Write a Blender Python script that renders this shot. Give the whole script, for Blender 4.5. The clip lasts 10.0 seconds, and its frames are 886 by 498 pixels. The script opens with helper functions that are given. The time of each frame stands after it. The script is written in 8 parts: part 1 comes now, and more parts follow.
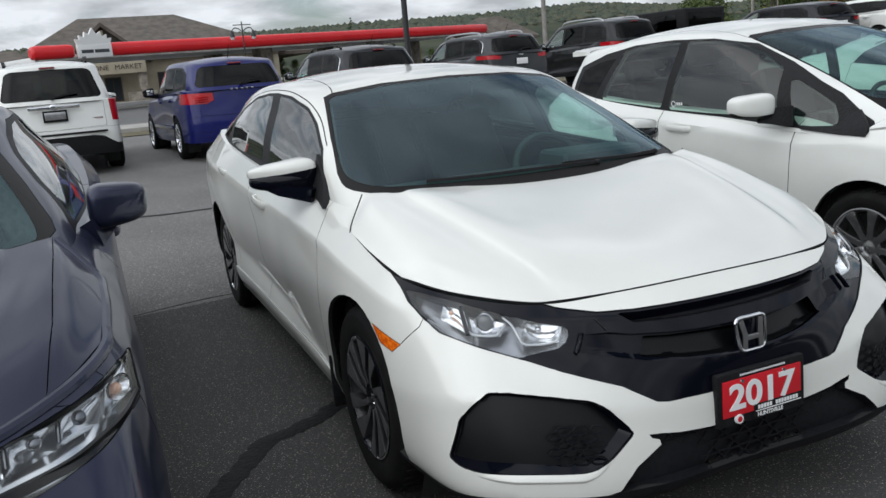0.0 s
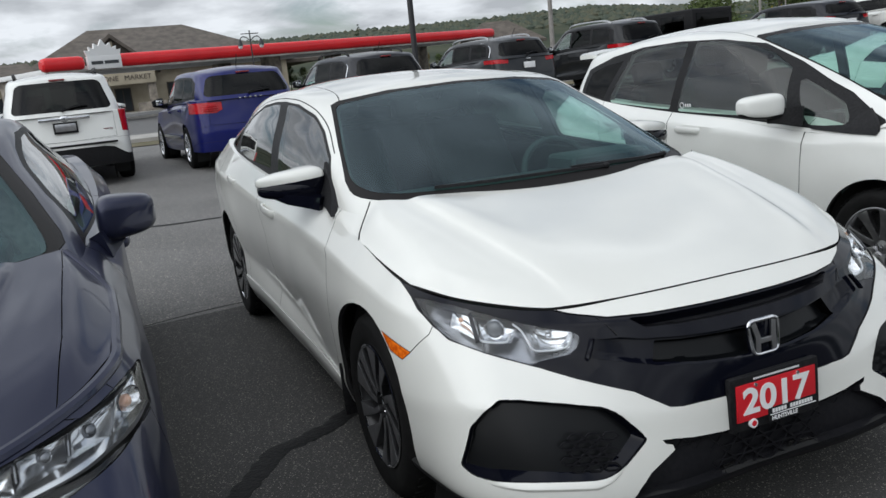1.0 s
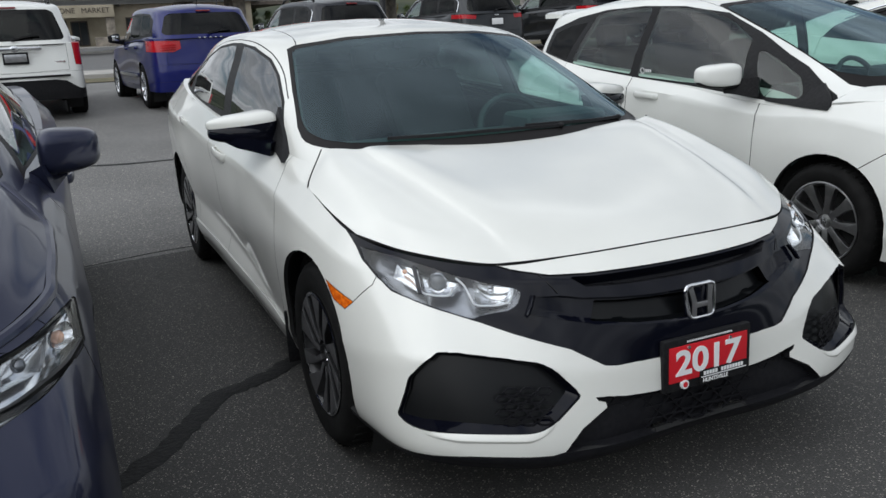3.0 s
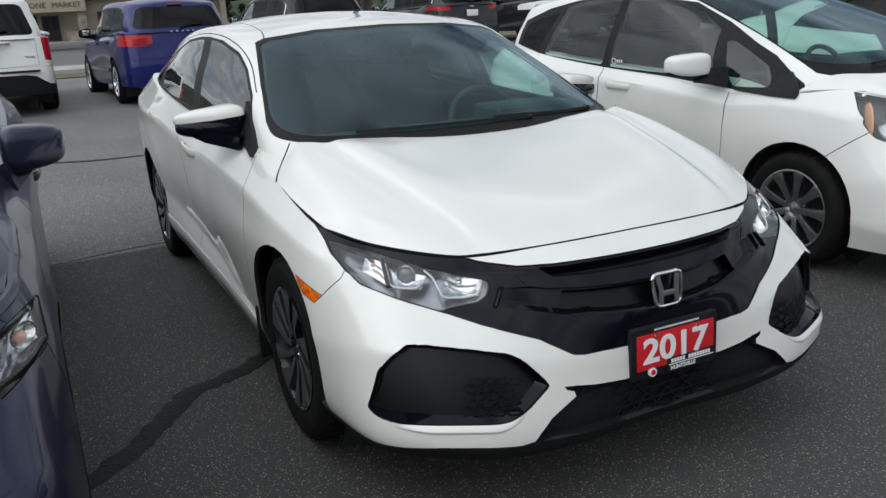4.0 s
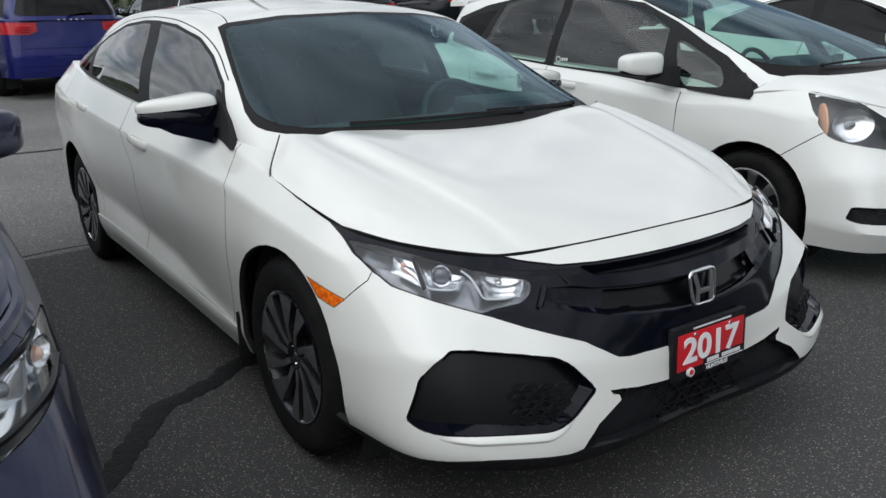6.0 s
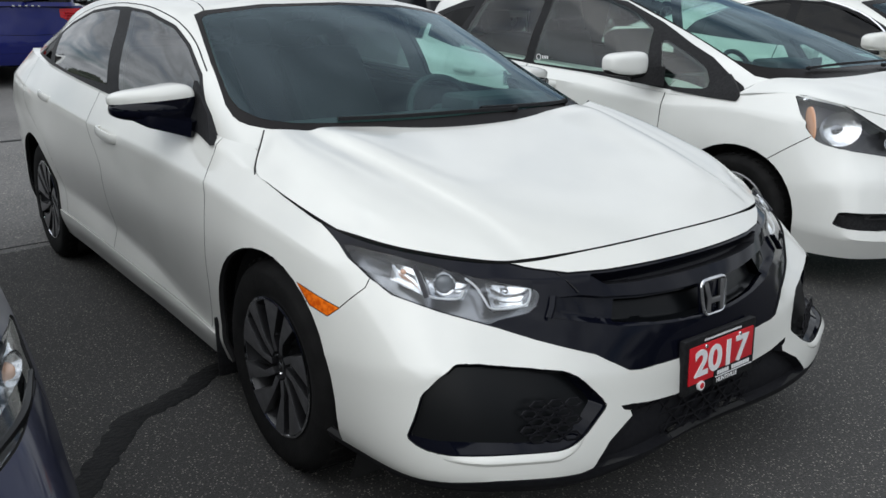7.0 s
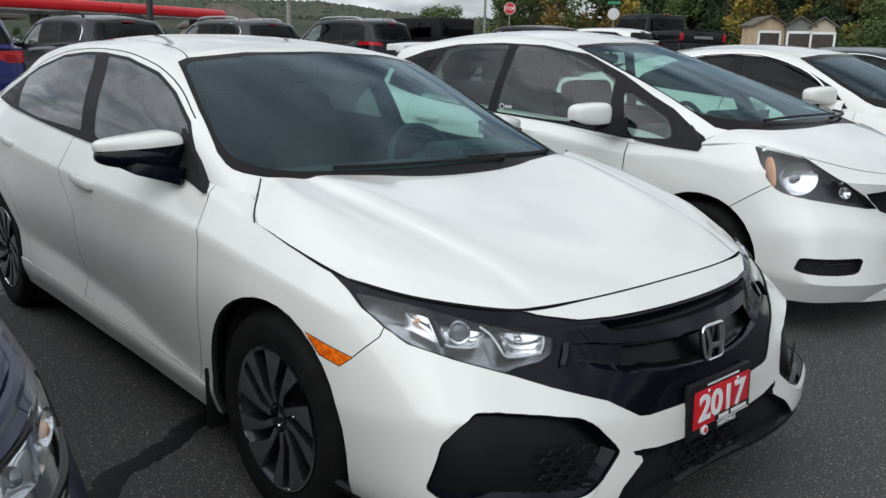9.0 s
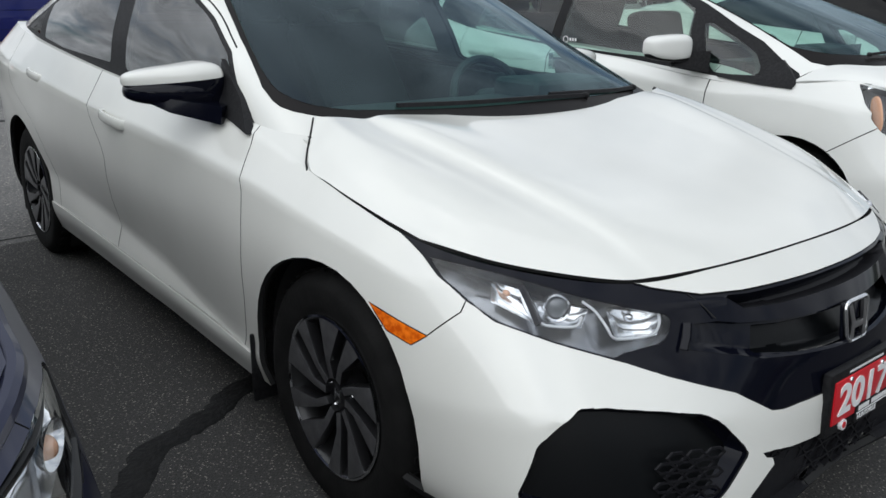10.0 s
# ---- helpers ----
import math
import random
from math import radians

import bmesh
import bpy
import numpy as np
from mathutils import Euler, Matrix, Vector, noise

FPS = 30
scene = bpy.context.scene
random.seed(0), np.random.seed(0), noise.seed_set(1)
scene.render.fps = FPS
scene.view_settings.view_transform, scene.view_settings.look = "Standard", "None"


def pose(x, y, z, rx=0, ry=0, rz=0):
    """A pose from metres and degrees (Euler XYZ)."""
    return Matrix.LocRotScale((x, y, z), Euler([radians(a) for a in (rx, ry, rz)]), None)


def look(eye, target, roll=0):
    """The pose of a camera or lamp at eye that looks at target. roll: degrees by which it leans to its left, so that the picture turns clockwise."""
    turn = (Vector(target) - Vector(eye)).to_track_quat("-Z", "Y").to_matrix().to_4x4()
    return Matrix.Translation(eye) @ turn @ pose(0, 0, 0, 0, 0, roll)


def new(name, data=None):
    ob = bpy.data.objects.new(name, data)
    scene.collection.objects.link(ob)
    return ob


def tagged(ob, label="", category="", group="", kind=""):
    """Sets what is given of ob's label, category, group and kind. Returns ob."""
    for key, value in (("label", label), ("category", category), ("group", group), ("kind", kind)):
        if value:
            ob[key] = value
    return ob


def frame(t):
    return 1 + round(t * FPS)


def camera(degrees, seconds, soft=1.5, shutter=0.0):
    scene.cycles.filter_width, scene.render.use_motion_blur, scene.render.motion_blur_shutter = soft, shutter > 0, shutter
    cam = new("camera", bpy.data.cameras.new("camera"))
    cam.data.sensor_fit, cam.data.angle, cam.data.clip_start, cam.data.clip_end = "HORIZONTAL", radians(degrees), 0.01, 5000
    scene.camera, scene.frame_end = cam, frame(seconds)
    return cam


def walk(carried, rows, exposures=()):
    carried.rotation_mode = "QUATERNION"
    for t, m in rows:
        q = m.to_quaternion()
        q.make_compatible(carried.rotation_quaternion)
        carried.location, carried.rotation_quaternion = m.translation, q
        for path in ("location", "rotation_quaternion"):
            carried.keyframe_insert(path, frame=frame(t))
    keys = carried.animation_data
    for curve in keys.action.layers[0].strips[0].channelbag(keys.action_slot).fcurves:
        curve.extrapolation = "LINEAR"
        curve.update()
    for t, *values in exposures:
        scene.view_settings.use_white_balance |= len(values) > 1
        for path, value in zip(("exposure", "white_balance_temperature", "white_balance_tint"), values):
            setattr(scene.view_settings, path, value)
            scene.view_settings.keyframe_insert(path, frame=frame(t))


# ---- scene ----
cam = camera(56.6, 10.0)
PATH = [
    (0, (-1.615, -2.522, 1.387), (-0.8571, -0.7218, 0.9559), -4.74),
    (0.5, (-1.615, -2.523, 1.389), (-0.8752, -0.7088, 0.9858), -5.10),
    (1, (-1.606, -2.514, 1.390), (-0.8692, -0.7022, 0.9725), -5.73),
    (1.5, (-1.593, -2.515, 1.398), (-0.8533, -0.7029, 0.9853), -6.75),
    (2, (-1.593, -2.506, 1.393), (-0.8229, -0.7130, 0.9570), -5.39),
    (2.5, (-1.583, -2.519, 1.390), (-0.8163, -0.7270, 0.9395), -4.26),
    (3, (-1.574, -2.530, 1.378), (-0.7638, -0.7793, 0.8495), -2.38),
    (3.2, (-1.567, -2.537, 1.380), (-0.7506, -0.7839, 0.8676), -2.64),
    (4.3, (-1.543, -2.546, 1.372), (-0.6816, -0.8285, 0.8168), -2.67),
    (4.5, (-1.554, -2.534, 1.367), (-0.6956, -0.8125, 0.8215), -2.28),
    (5, (-1.655, -2.427, 1.357), (-0.7632, -0.7138, 0.8381), -1.63),
    (5.5, (-1.782, -2.319, 1.351), (-0.7664, -0.6837, 0.8081), -2.56),
    (5.7, (-1.814, -2.281, 1.349), (-0.7541, -0.6782, 0.7945), -1.82),
    (6.8, (-1.828, -2.053, 1.325), (-0.6949, -0.5013, 0.7711), -0.18),
    (7, (-1.831, -2.041, 1.327), (-0.6606, -0.5198, 0.7642), 0.33),
    (7.5, (-1.861, -2.024, 1.330), (-0.5783, -0.5911, 0.7789), 0.18),
    (8, (-1.910, -1.994, 1.331), (-0.6443, -0.5385, 0.8003), 0.56),
    (8.5, (-1.954, -1.963, 1.341), (-0.7106, -0.4717, 0.8622), 1.36),
    (9, (-1.983, -1.928, 1.337), (-0.6779, -0.4829, 0.8816), 1.25),
    (9.5, (-1.935, -1.784, 1.307), (-0.6984, -0.3049, 0.7740), 0.02),
    (10, (-1.835, -1.585, 1.286), (-0.6189, -0.1139, 0.6882), 1.24),
]
walk(cam, [(t, look(eye, target, roll)) for t, eye, target, roll in PATH], [(0.0, 0.23), (10.0, 0.23)])

# ---- sky and sun: a bright overcast day ----
world = bpy.data.worlds.new("overcast_sky")
scene.world = world
world.use_nodes = True
SUN_UP, SUN_AZ = 44, 254            # degrees above the horizon, and round from +Y
def build_sky():
    nt = world.node_tree
    bg = nt.nodes["Background"]
    out = nt.nodes["World Output"]
    sky = nt.nodes.new("ShaderNodeTexSky")
    sky.sky_type, sky.sun_disc = "NISHITA", False
    sky.sun_elevation, sky.sun_rotation = radians(SUN_UP), radians(SUN_AZ)
    tc = nt.nodes.new("ShaderNodeTexCoord")
    sep = nt.nodes.new("ShaderNodeSeparateXYZ")
    nt.links.new(tc.outputs["Generated"], sep.inputs[0])
    # cloud sheet: project the direction on a flat layer
    add = nt.nodes.new("ShaderNodeMath"); add.operation = "ADD"; add.inputs[1].default_value = 0.22
    nt.links.new(sep.outputs["Z"], add.inputs[0])
    mx = nt.nodes.new("ShaderNodeMath"); mx.operation = "MAXIMUM"; mx.inputs[1].default_value = 0.05
    nt.links.new(add.outputs[0], mx.inputs[0])
    dv = nt.nodes.new("ShaderNodeVectorMath"); dv.operation = "DIVIDE"
    comb = nt.nodes.new("ShaderNodeCombineXYZ")
    for i in range(3):
        nt.links.new(mx.outputs[0], comb.inputs[i])
    nt.links.new(tc.outputs["Generated"], dv.inputs[0]); nt.links.new(comb.outputs[0], dv.inputs[1])
    n1 = nt.nodes.new("ShaderNodeTexNoise")
    n1.inputs["Scale"].default_value, n1.inputs["Detail"].default_value, n1.inputs["Roughness"].default_value = 1.7, 8, 0.58
    n1.inputs["Distortion"].default_value = 0.5
    nt.links.new(dv.outputs[0], n1.inputs["Vector"])
    ramp = nt.nodes.new("ShaderNodeValToRGB")
    ramp.color_ramp.elements[0].position, ramp.color_ramp.elements[0].color = 0.30, (0.0, 0.0, 0.0, 1)
    ramp.color_ramp.elements[1].position, ramp.color_ramp.elements[1].color = 0.50, (1, 1, 1, 1)
    nt.links.new(n1.outputs["Fac"], ramp.inputs[0])
    n2 = nt.nodes.new("ShaderNodeTexNoise")
    n2.inputs["Scale"].default_value, n2.inputs["Detail"].default_value = 3.1, 6
    nt.links.new(dv.outputs[0], n2.inputs["Vector"])
    shade = nt.nodes.new("ShaderNodeValToRGB")
    shade.color_ramp.elements[0].position, shade.color_ramp.elements[0].color = 0.36, (5.7, 6.1, 6.6, 1)
    shade.color_ramp.elements[1].position, shade.color_ramp.elements[1].color = 0.64, (10.5, 11.1, 11.8, 1)
    nt.links.new(n2.outputs["Fac"], shade.inputs[0])
    mix = nt.nodes.new("ShaderNodeMixRGB")
    nt.links.new(ramp.outputs[0], mix.inputs[0])
    nt.links.new(sky.outputs[0], mix.inputs[1])
    nt.links.new(shade.outputs[0], mix.inputs[2])
    # an overcast sky is dimmer towards the horizon
    fall = nt.nodes.new("ShaderNodeMapRange"); fall.interpolation_type = "SMOOTHSTEP"
    for k, v in zip(("From Min", "From Max", "To Min", "To Max"), (0.0, 0.55, 0.80, 0.90)):
        fall.inputs[k].default_value = v
    nt.links.new(sep.outputs["Z"], fall.inputs["Value"])
    dim = nt.nodes.new("ShaderNodeVectorMath"); dim.operation = "SCALE"
    nt.links.new(mix.outputs[0], dim.inputs[0]); nt.links.new(fall.outputs[0], dim.inputs["Scale"])
    # and brighter round the hidden sun
    a, e = radians(SUN_AZ), radians(SUN_UP)
    dot = nt.nodes.new("ShaderNodeVectorMath"); dot.operation = "DOT_PRODUCT"
    dot.inputs[1].default_value = (math.sin(a) * math.cos(e), math.cos(a) * math.cos(e), math.sin(e))
    nt.links.new(tc.outputs["Generated"], dot.inputs[0])
    glow = nt.nodes.new("ShaderNodeMapRange"); glow.interpolation_type = "SMOOTHSTEP"
    for k, v in zip(("From Min", "From Max", "To Min", "To Max"), (0.1, 1.0, 1.0, 1.9)):
        glow.inputs[k].default_value = v
    nt.links.new(dot.outputs["Value"], glow.inputs["Value"])
    lit = nt.nodes.new("ShaderNodeVectorMath"); lit.operation = "SCALE"
    nt.links.new(dim.outputs[0], lit.inputs[0]); nt.links.new(glow.outputs[0], lit.inputs["Scale"])
    nt.links.new(lit.outputs[0], bg.inputs[0])
    bg.inputs[1].default_value = 0.0845
    nt.links.new(bg.outputs[0], out.inputs[0])
build_sky()
sun = new("sun", bpy.data.lights.new("sun", "SUN"))
sun.data.energy, sun.data.angle, sun.data.color = 0.85, radians(100), (1.0, 0.98, 0.93)
def sun_pose():
    a, e = radians(SUN_AZ), radians(SUN_UP)
    d = Vector((math.sin(a) * math.cos(e), math.cos(a) * math.cos(e), math.sin(e)))
    return look(d * 30, (0, 0, 0))
sun.matrix_basis = sun_pose()

# ---- materials ----
def material(name, color, rough=0.5, metal=0.0, coat=0.0, spec=0.5):
    m = bpy.data.materials.new(name)
    m.use_nodes = True
    p = m.node_tree.nodes["Principled BSDF"]
    p.inputs["Base Color"].default_value = (*color, 1)
    p.inputs["Roughness"].default_value, p.inputs["Metallic"].default_value = rough, metal
    p.inputs["Coat Weight"].default_value, p.inputs["Coat Roughness"].default_value = coat, 0.02
    p.inputs["Specular IOR Level"].default_value = spec
    return m

def vary(m, color, color2, scale, detail=4, low=0.35, high=0.65, bump=0.0, bump_scale=None, rough=None, coords="Object"):
    """Two-scale colour noise, and a fine bump, on a material."""
    nt = m.node_tree
    p = nt.nodes["Principled BSDF"]
    tc = nt.nodes.new("ShaderNodeTexCoord")
    n = nt.nodes.new("ShaderNodeTexNoise")
    n.inputs["Scale"].default_value, n.inputs["Detail"].default_value = scale, detail
    nt.links.new(tc.outputs[coords], n.inputs["Vector"])
    r = nt.nodes.new("ShaderNodeValToRGB")
    r.color_ramp.elements[0].position, r.color_ramp.elements[0].color = low, (*color, 1)
    r.color_ramp.elements[1].position, r.color_ramp.elements[1].color = high, (*color2, 1)
    nt.links.new(n.outputs["Fac"], r.inputs[0])
    nt.links.new(r.outputs[0], p.inputs["Base Color"])
    if rough:
        mr = nt.nodes.new("ShaderNodeMapRange")
        mr.inputs["To Min"].default_value, mr.inputs["To Max"].default_value = rough
        nt.links.new(n.outputs["Fac"], mr.inputs["Value"])
        nt.links.new(mr.outputs[0], p.inputs["Roughness"])
    if bump:
        b = nt.nodes.new("ShaderNodeBump")
        b.inputs["Strength"].default_value, b.inputs["Distance"].default_value = bump, 0.02
        n2 = nt.nodes.new("ShaderNodeTexNoise")
        n2.inputs["Scale"].default_value, n2.inputs["Detail"].default_value = bump_scale or scale * 4, 3
        nt.links.new(tc.outputs[coords], n2.inputs["Vector"])
        nt.links.new(n2.outputs["Fac"], b.inputs["Height"])
        nt.links.new(b.outputs[0], p.inputs["Normal"])
    return m

def paint(name, color, rough=0.38, metal=0.0, flake=0.03, spec=0.5, coat=1.0):
    """Car paint: a base coat with faint flake and dust, under a clear coat."""
    m = material(name, color, rough, metal, coat=coat, spec=spec)
    c2 = tuple(max(0.0, c * (1 - flake * 2)) for c in color)
    return vary(m, c2, tuple(min(1, c * (1 + flake)) for c in color), 2.2, 6, 0.3, 0.7)

def glass(name, tint, gloss=1.0, ior=1.5):
    """Pane: tinted see-through with a mirror coat that grows at grazing angles."""
    m = bpy.data.materials.new(name)
    m.use_nodes = True
    nt = m.node_tree
    nt.nodes.remove(nt.nodes["Principled BSDF"])
    tr = nt.nodes.new("ShaderNodeBsdfTransparent"); tr.inputs[0].default_value = (*tint, 1)
    gl = nt.nodes.new("ShaderNodeBsdfGlossy"); gl.inputs["Roughness"].default_value = 0.012
    gl.inputs[0].default_value = (*(gloss if isinstance(gloss, tuple) else (gloss,) * 3), 1)
    lw = nt.nodes.new("ShaderNodeLayerWeight"); lw.inputs[0].default_value = 0.5
    f0 = ((ior - 1) / (ior + 1)) ** 2
    pw = nt.nodes.new("ShaderNodeMath"); pw.operation = "POWER"; pw.inputs[1].default_value = 4.5
    fr = nt.nodes.new("ShaderNodeMath"); fr.operation = "MULTIPLY_ADD"; fr.inputs[1].default_value = 1 - 2 * f0; fr.inputs[2].default_value = 2 * f0
    nt.links.new(lw.outputs["Facing"], pw.inputs[0]); nt.links.new(pw.outputs[0], fr.inputs[0])
    mix = nt.nodes.new("ShaderNodeMixShader")
    nt.links.new(fr.outputs[0], mix.inputs[0]); nt.links.new(tr.outputs[0], mix.inputs[1]); nt.links.new(gl.outputs[0], mix.inputs[2])
    nt.links.new(mix.outputs[0], nt.nodes["Material Output"].inputs[0])
    return m

WHITE = paint("pearl_white_paint", (0.715, 0.715, 0.668), 0.34, spec=0.6)
WHITE_B = paint("white_paint", (0.72, 0.725, 0.69), 0.36)
GREY_BLUE = paint("dark_grey_blue_paint", (0.022, 0.0255, 0.053), 0.34, 0.45, 0.06, 0.2, 0.5)
BLUE = paint("deep_blue_paint", (0.008, 0.012, 0.105), 0.3, 0.1, 0.05, 0.15, 0.5)
BLACK_P = paint("black_paint", (0.006, 0.007, 0.009), 0.3, spec=0.1, coat=0.5)
CHARCOAL = paint("charcoal_paint", (0.026, 0.028, 0.031), 0.35, 0.4, spec=0.2, coat=0.5)
NAVY_BLACK = paint("dark_navy_paint", (0.007, 0.008, 0.013), 0.3, spec=0.1, coat=0.5)
GLOSS_BLACK = material("gloss_black_plastic", (0.0035, 0.004, 0.008), 0.07, spec=0.2)
TRIM = vary(material("black_textured_plastic", (0.012, 0.012, 0.013), 0.5, spec=0.14), (0.009, 0.009, 0.010), (0.017, 0.017, 0.018), 90, 2, bump=0.15, bump_scale=400)
RUBBER = vary(material("tyre_rubber", (0.009, 0.009, 0.009), 0.8, spec=0.14), (0.0065, 0.0065, 0.0065), (0.012, 0.0118, 0.0115), 14, 6, bump=0.1, bump_scale=120)
# for dark liners; it also paints the shade in panel gaps
LINER_SHADE = material("dark_liner_and_gap_shade", (0.014, 0.014, 0.014), 0.9)
SATIN_BLACK = material("satin_black_plastic", (0.003, 0.0035, 0.0042), 0.3, spec=0.22)
MOUTH = vary(material("matt_black_mesh", (0.007, 0.007, 0.009), 0.55, spec=0.25), (0.005, 0.005, 0.007), (0.010, 0.010, 0.012), 60, 3)
CHROME = material("chrome", (0.72, 0.73, 0.75), 0.10, 1.0)
SILVER = vary(material("silver_alloy", (0.5, 0.5, 0.51), 0.30, 1.0), (0.42, 0.42, 0.43), (0.55, 0.55, 0.56), 20)
MACHINED = vary(material("machined_dark_alloy", (0.115, 0.115, 0.12), 0.30, 0.5), (0.095, 0.095, 0.10), (0.135, 0.135, 0.14), 30)
WHEEL_BLACK = material("black_alloy", (0.012, 0.012, 0.013), 0.3)
AMBER = vary(material("amber_lens", (0.85, 0.15, 0.006), 0.15, coat=1.0), (0.62, 0.085, 0.004), (0.95, 0.21, 0.012), 70, 2)
LINING = vary(material("grey_roof_lining", (0.07, 0.072, 0.07), 0.9), (0.06, 0.062, 0.06), (0.08, 0.082, 0.08), 50)
RED_LENS = material("red_lens", (0.42, 0.006, 0.012), 0.2, coat=0.25, spec=0.3)
RED_DARK = material("dark_red_lens", (0.22, 0.008, 0.012), 0.12, coat=1.0)
GLASS_FRONT = glass("windscreen_glass", (0.57, 0.84, 0.79), (0.50, 0.63, 0.70), 1.50)
GLASS_SIDE = glass("green_tinted_side_glass", (0.72, 0.87, 0.81), 1.0, 1.72)
GLASS_CABIN = glass("clear_green_side_glass", (0.62, 0.76, 0.70), 0.75, 1.5)
GLASS_REAR = glass("deep_tinted_side_glass", (0.15, 0.18, 0.17), 1.0, 1.72)
GLASS_DARK = glass("privacy_glass", (0.035, 0.04, 0.04), 0.25)
LENS = glass("clear_lens", (0.93, 0.94, 0.95), 1.0, 1.35)
SEAT = vary(material("dark_seat_cloth", (0.02, 0.02, 0.022), 0.85), (0.014, 0.014, 0.016), (0.03, 0.03, 0.032), 60, 3)
SEAT_LIGHT = vary(material("grey_interior_trim", (0.16, 0.16, 0.15), 0.8), (0.13, 0.13, 0.125), (0.19, 0.19, 0.18), 40, 3)
DASH = vary(material("dashboard_plastic", (0.02, 0.02, 0.021), 0.6), (0.015, 0.015, 0.016), (0.026, 0.026, 0.027), 80, 3, bump=0.1, bump_scale=300)
PLATE_RED = material("red_plate", (0.60, 0.012, 0.022), 0.35, coat=0.3)
PLATE_WHITE = material("white_print", (0.80, 0.80, 0.80), 0.4)
MIRROR_G = material("mirror_glass", (0.8, 0.82, 0.84), 0.02, 1.0)
REFLECTOR = material("silvered_reflector", (0.88, 0.89, 0.90), 0.16, 1.0)
HOUSING = vary(material("grey_lamp_housing", (0.26, 0.27, 0.29), 0.22, 0.85), (0.11, 0.115, 0.12), (0.27, 0.28, 0.30), 22)
FRIT = material("black_glass_border", (0.016, 0.015, 0.015), 0.25, spec=0.05)
LAMP_DARK = vary(material("dark_lamp_housing", (0.05, 0.05, 0.055), 0.4), (0.04, 0.04, 0.045), (0.065, 0.065, 0.07), 30)
PROJECTOR = material("projector_glass", (0.10, 0.11, 0.12), 0.04, coat=1.0)
LIGHT_GUIDE = material("frosted_light_guide", (0.62, 0.64, 0.66), 0.25, coat=0.5)
AMBER_PALE = material("pale_amber_lens", (0.66, 0.36, 0.22), 0.15, coat=1.0)

# ---- mesh tools ----
def part(name, bm, mat, parent=None, label="", sharp=35):
    """Link a bmesh as one mesh object under a thing or a part."""
    me = bpy.data.meshes.new(name)
    bm.to_mesh(me)
    bm.free()
    for m in (mat if isinstance(mat, (list, tuple)) else [mat]):
        me.materials.append(m)
    if len(me.polygons):
        me.polygons.foreach_set("use_smooth", [True] * len(me.polygons))
        me.set_sharp_from_angle(angle=radians(sharp))
    ob = new(name, me)
    if parent:
        ob.parent = parent
    if label:
        ob["label"] = label
    return ob

def thing(name, m, label, category, group="", kind=""):
    ob = new(name)
    ob.empty_display_size = 0.2
    ob.matrix_basis = m
    return tagged(ob, label, category, group, kind)

def ease(v):
    v = min(1.0, max(0.0, v))
    return v * v * (3 - 2 * v)

def spline(pts, k, start_sym=False, end_sym=False):
    """Smooth curve through points (n, 3), k steps a span; a sym end meets the plane x = 0 squarely."""
    p = np.asarray(pts, float)
    flip = np.array([-1.0] + [1.0] * (p.shape[-1] - 1))
    a = p[1] * flip if start_sym else 2 * p[0] - p[1]
    b = p[-2] * flip if end_sym else 2 * p[-1] - p[-2]
    q = np.vstack([a, p, b])
    d = np.maximum(np.sqrt(np.linalg.norm(np.diff(q, axis=0), axis=1)), 1e-5)
    out = []
    for i in range(1, len(q) - 2):
        d0, d1, d2 = d[i - 1], d[i], d[i + 1]
        m1 = d1 * ((q[i] - q[i - 1]) / d0 - (q[i + 1] - q[i - 1]) / (d0 + d1) + (q[i + 1] - q[i]) / d1)
        m2 = d1 * ((q[i + 1] - q[i]) / d1 - (q[i + 2] - q[i]) / (d1 + d2) + (q[i + 2] - q[i + 1]) / d2)
        for s in np.arange(k) / k:
            out.append((2 * s ** 3 - 3 * s ** 2 + 1) * q[i] + (s ** 3 - 2 * s ** 2 + s) * m1 + (-2 * s ** 3 + 3 * s ** 2) * q[i + 1] + (s ** 3 - s ** 2) * m2)
    out.append(q[-2])
    return np.array(out)

def rounded(pts, r=0.02, k=3):
    """Polygon with its corners rounded off."""
    p = [Vector(q) for q in pts]
    out = []
    for i, c in enumerate(p):
        a, b = p[i - 1] - c, p[(i + 1) % len(p)] - c
        rr = min(r, a.length * 0.45, b.length * 0.45)
        u, v = c + a.normalized() * rr, c + b.normalized() * rr
        for s in range(k + 1):
            t = s / k
            out.append(tuple((1 - t) ** 2 * u + 2 * t * (1 - t) * c + t * t * v))
    return out

def grid_mesh(P, flip=False, skip=None):
    """bmesh from a (V, U, 3) array of points; skip(j, i): cells to leave out."""
    bm = bmesh.new()
    V, U = P.shape[:2]
    vs = [[bm.verts.new(P[j, i]) for i in range(U)] for j in range(V)]
    for j in range(V - 1):
        for i in range(U - 1):
            if skip and skip(j, i):
                continue
            f = (vs[j][i], vs[j][i + 1], vs[j + 1][i + 1], vs[j + 1][i])
            bm.faces.new(f[::-1] if flip else f)
    return bm

def skin(rows, ku, kv, creases=(), s_sym=True, e_sym=True):
    """Surface through feature lines: rows of stations, each (x, y, z); creases: rows that stay sharp."""
    fine = np.array([spline(r, ku, s_sym, e_sym) for r in rows])
    cuts = [0, *creases, len(rows) - 1]
    U = fine.shape[1]
    cols = []
    for u in range(U):
        c = []
        for a, b in zip(cuts[:-1], cuts[1:]):
            seg = spline(fine[a:b + 1, u], kv)
            c.extend(seg if a == 0 else seg[1:])
        cols.append(c)
    return np.array(cols).transpose(1, 0, 2)

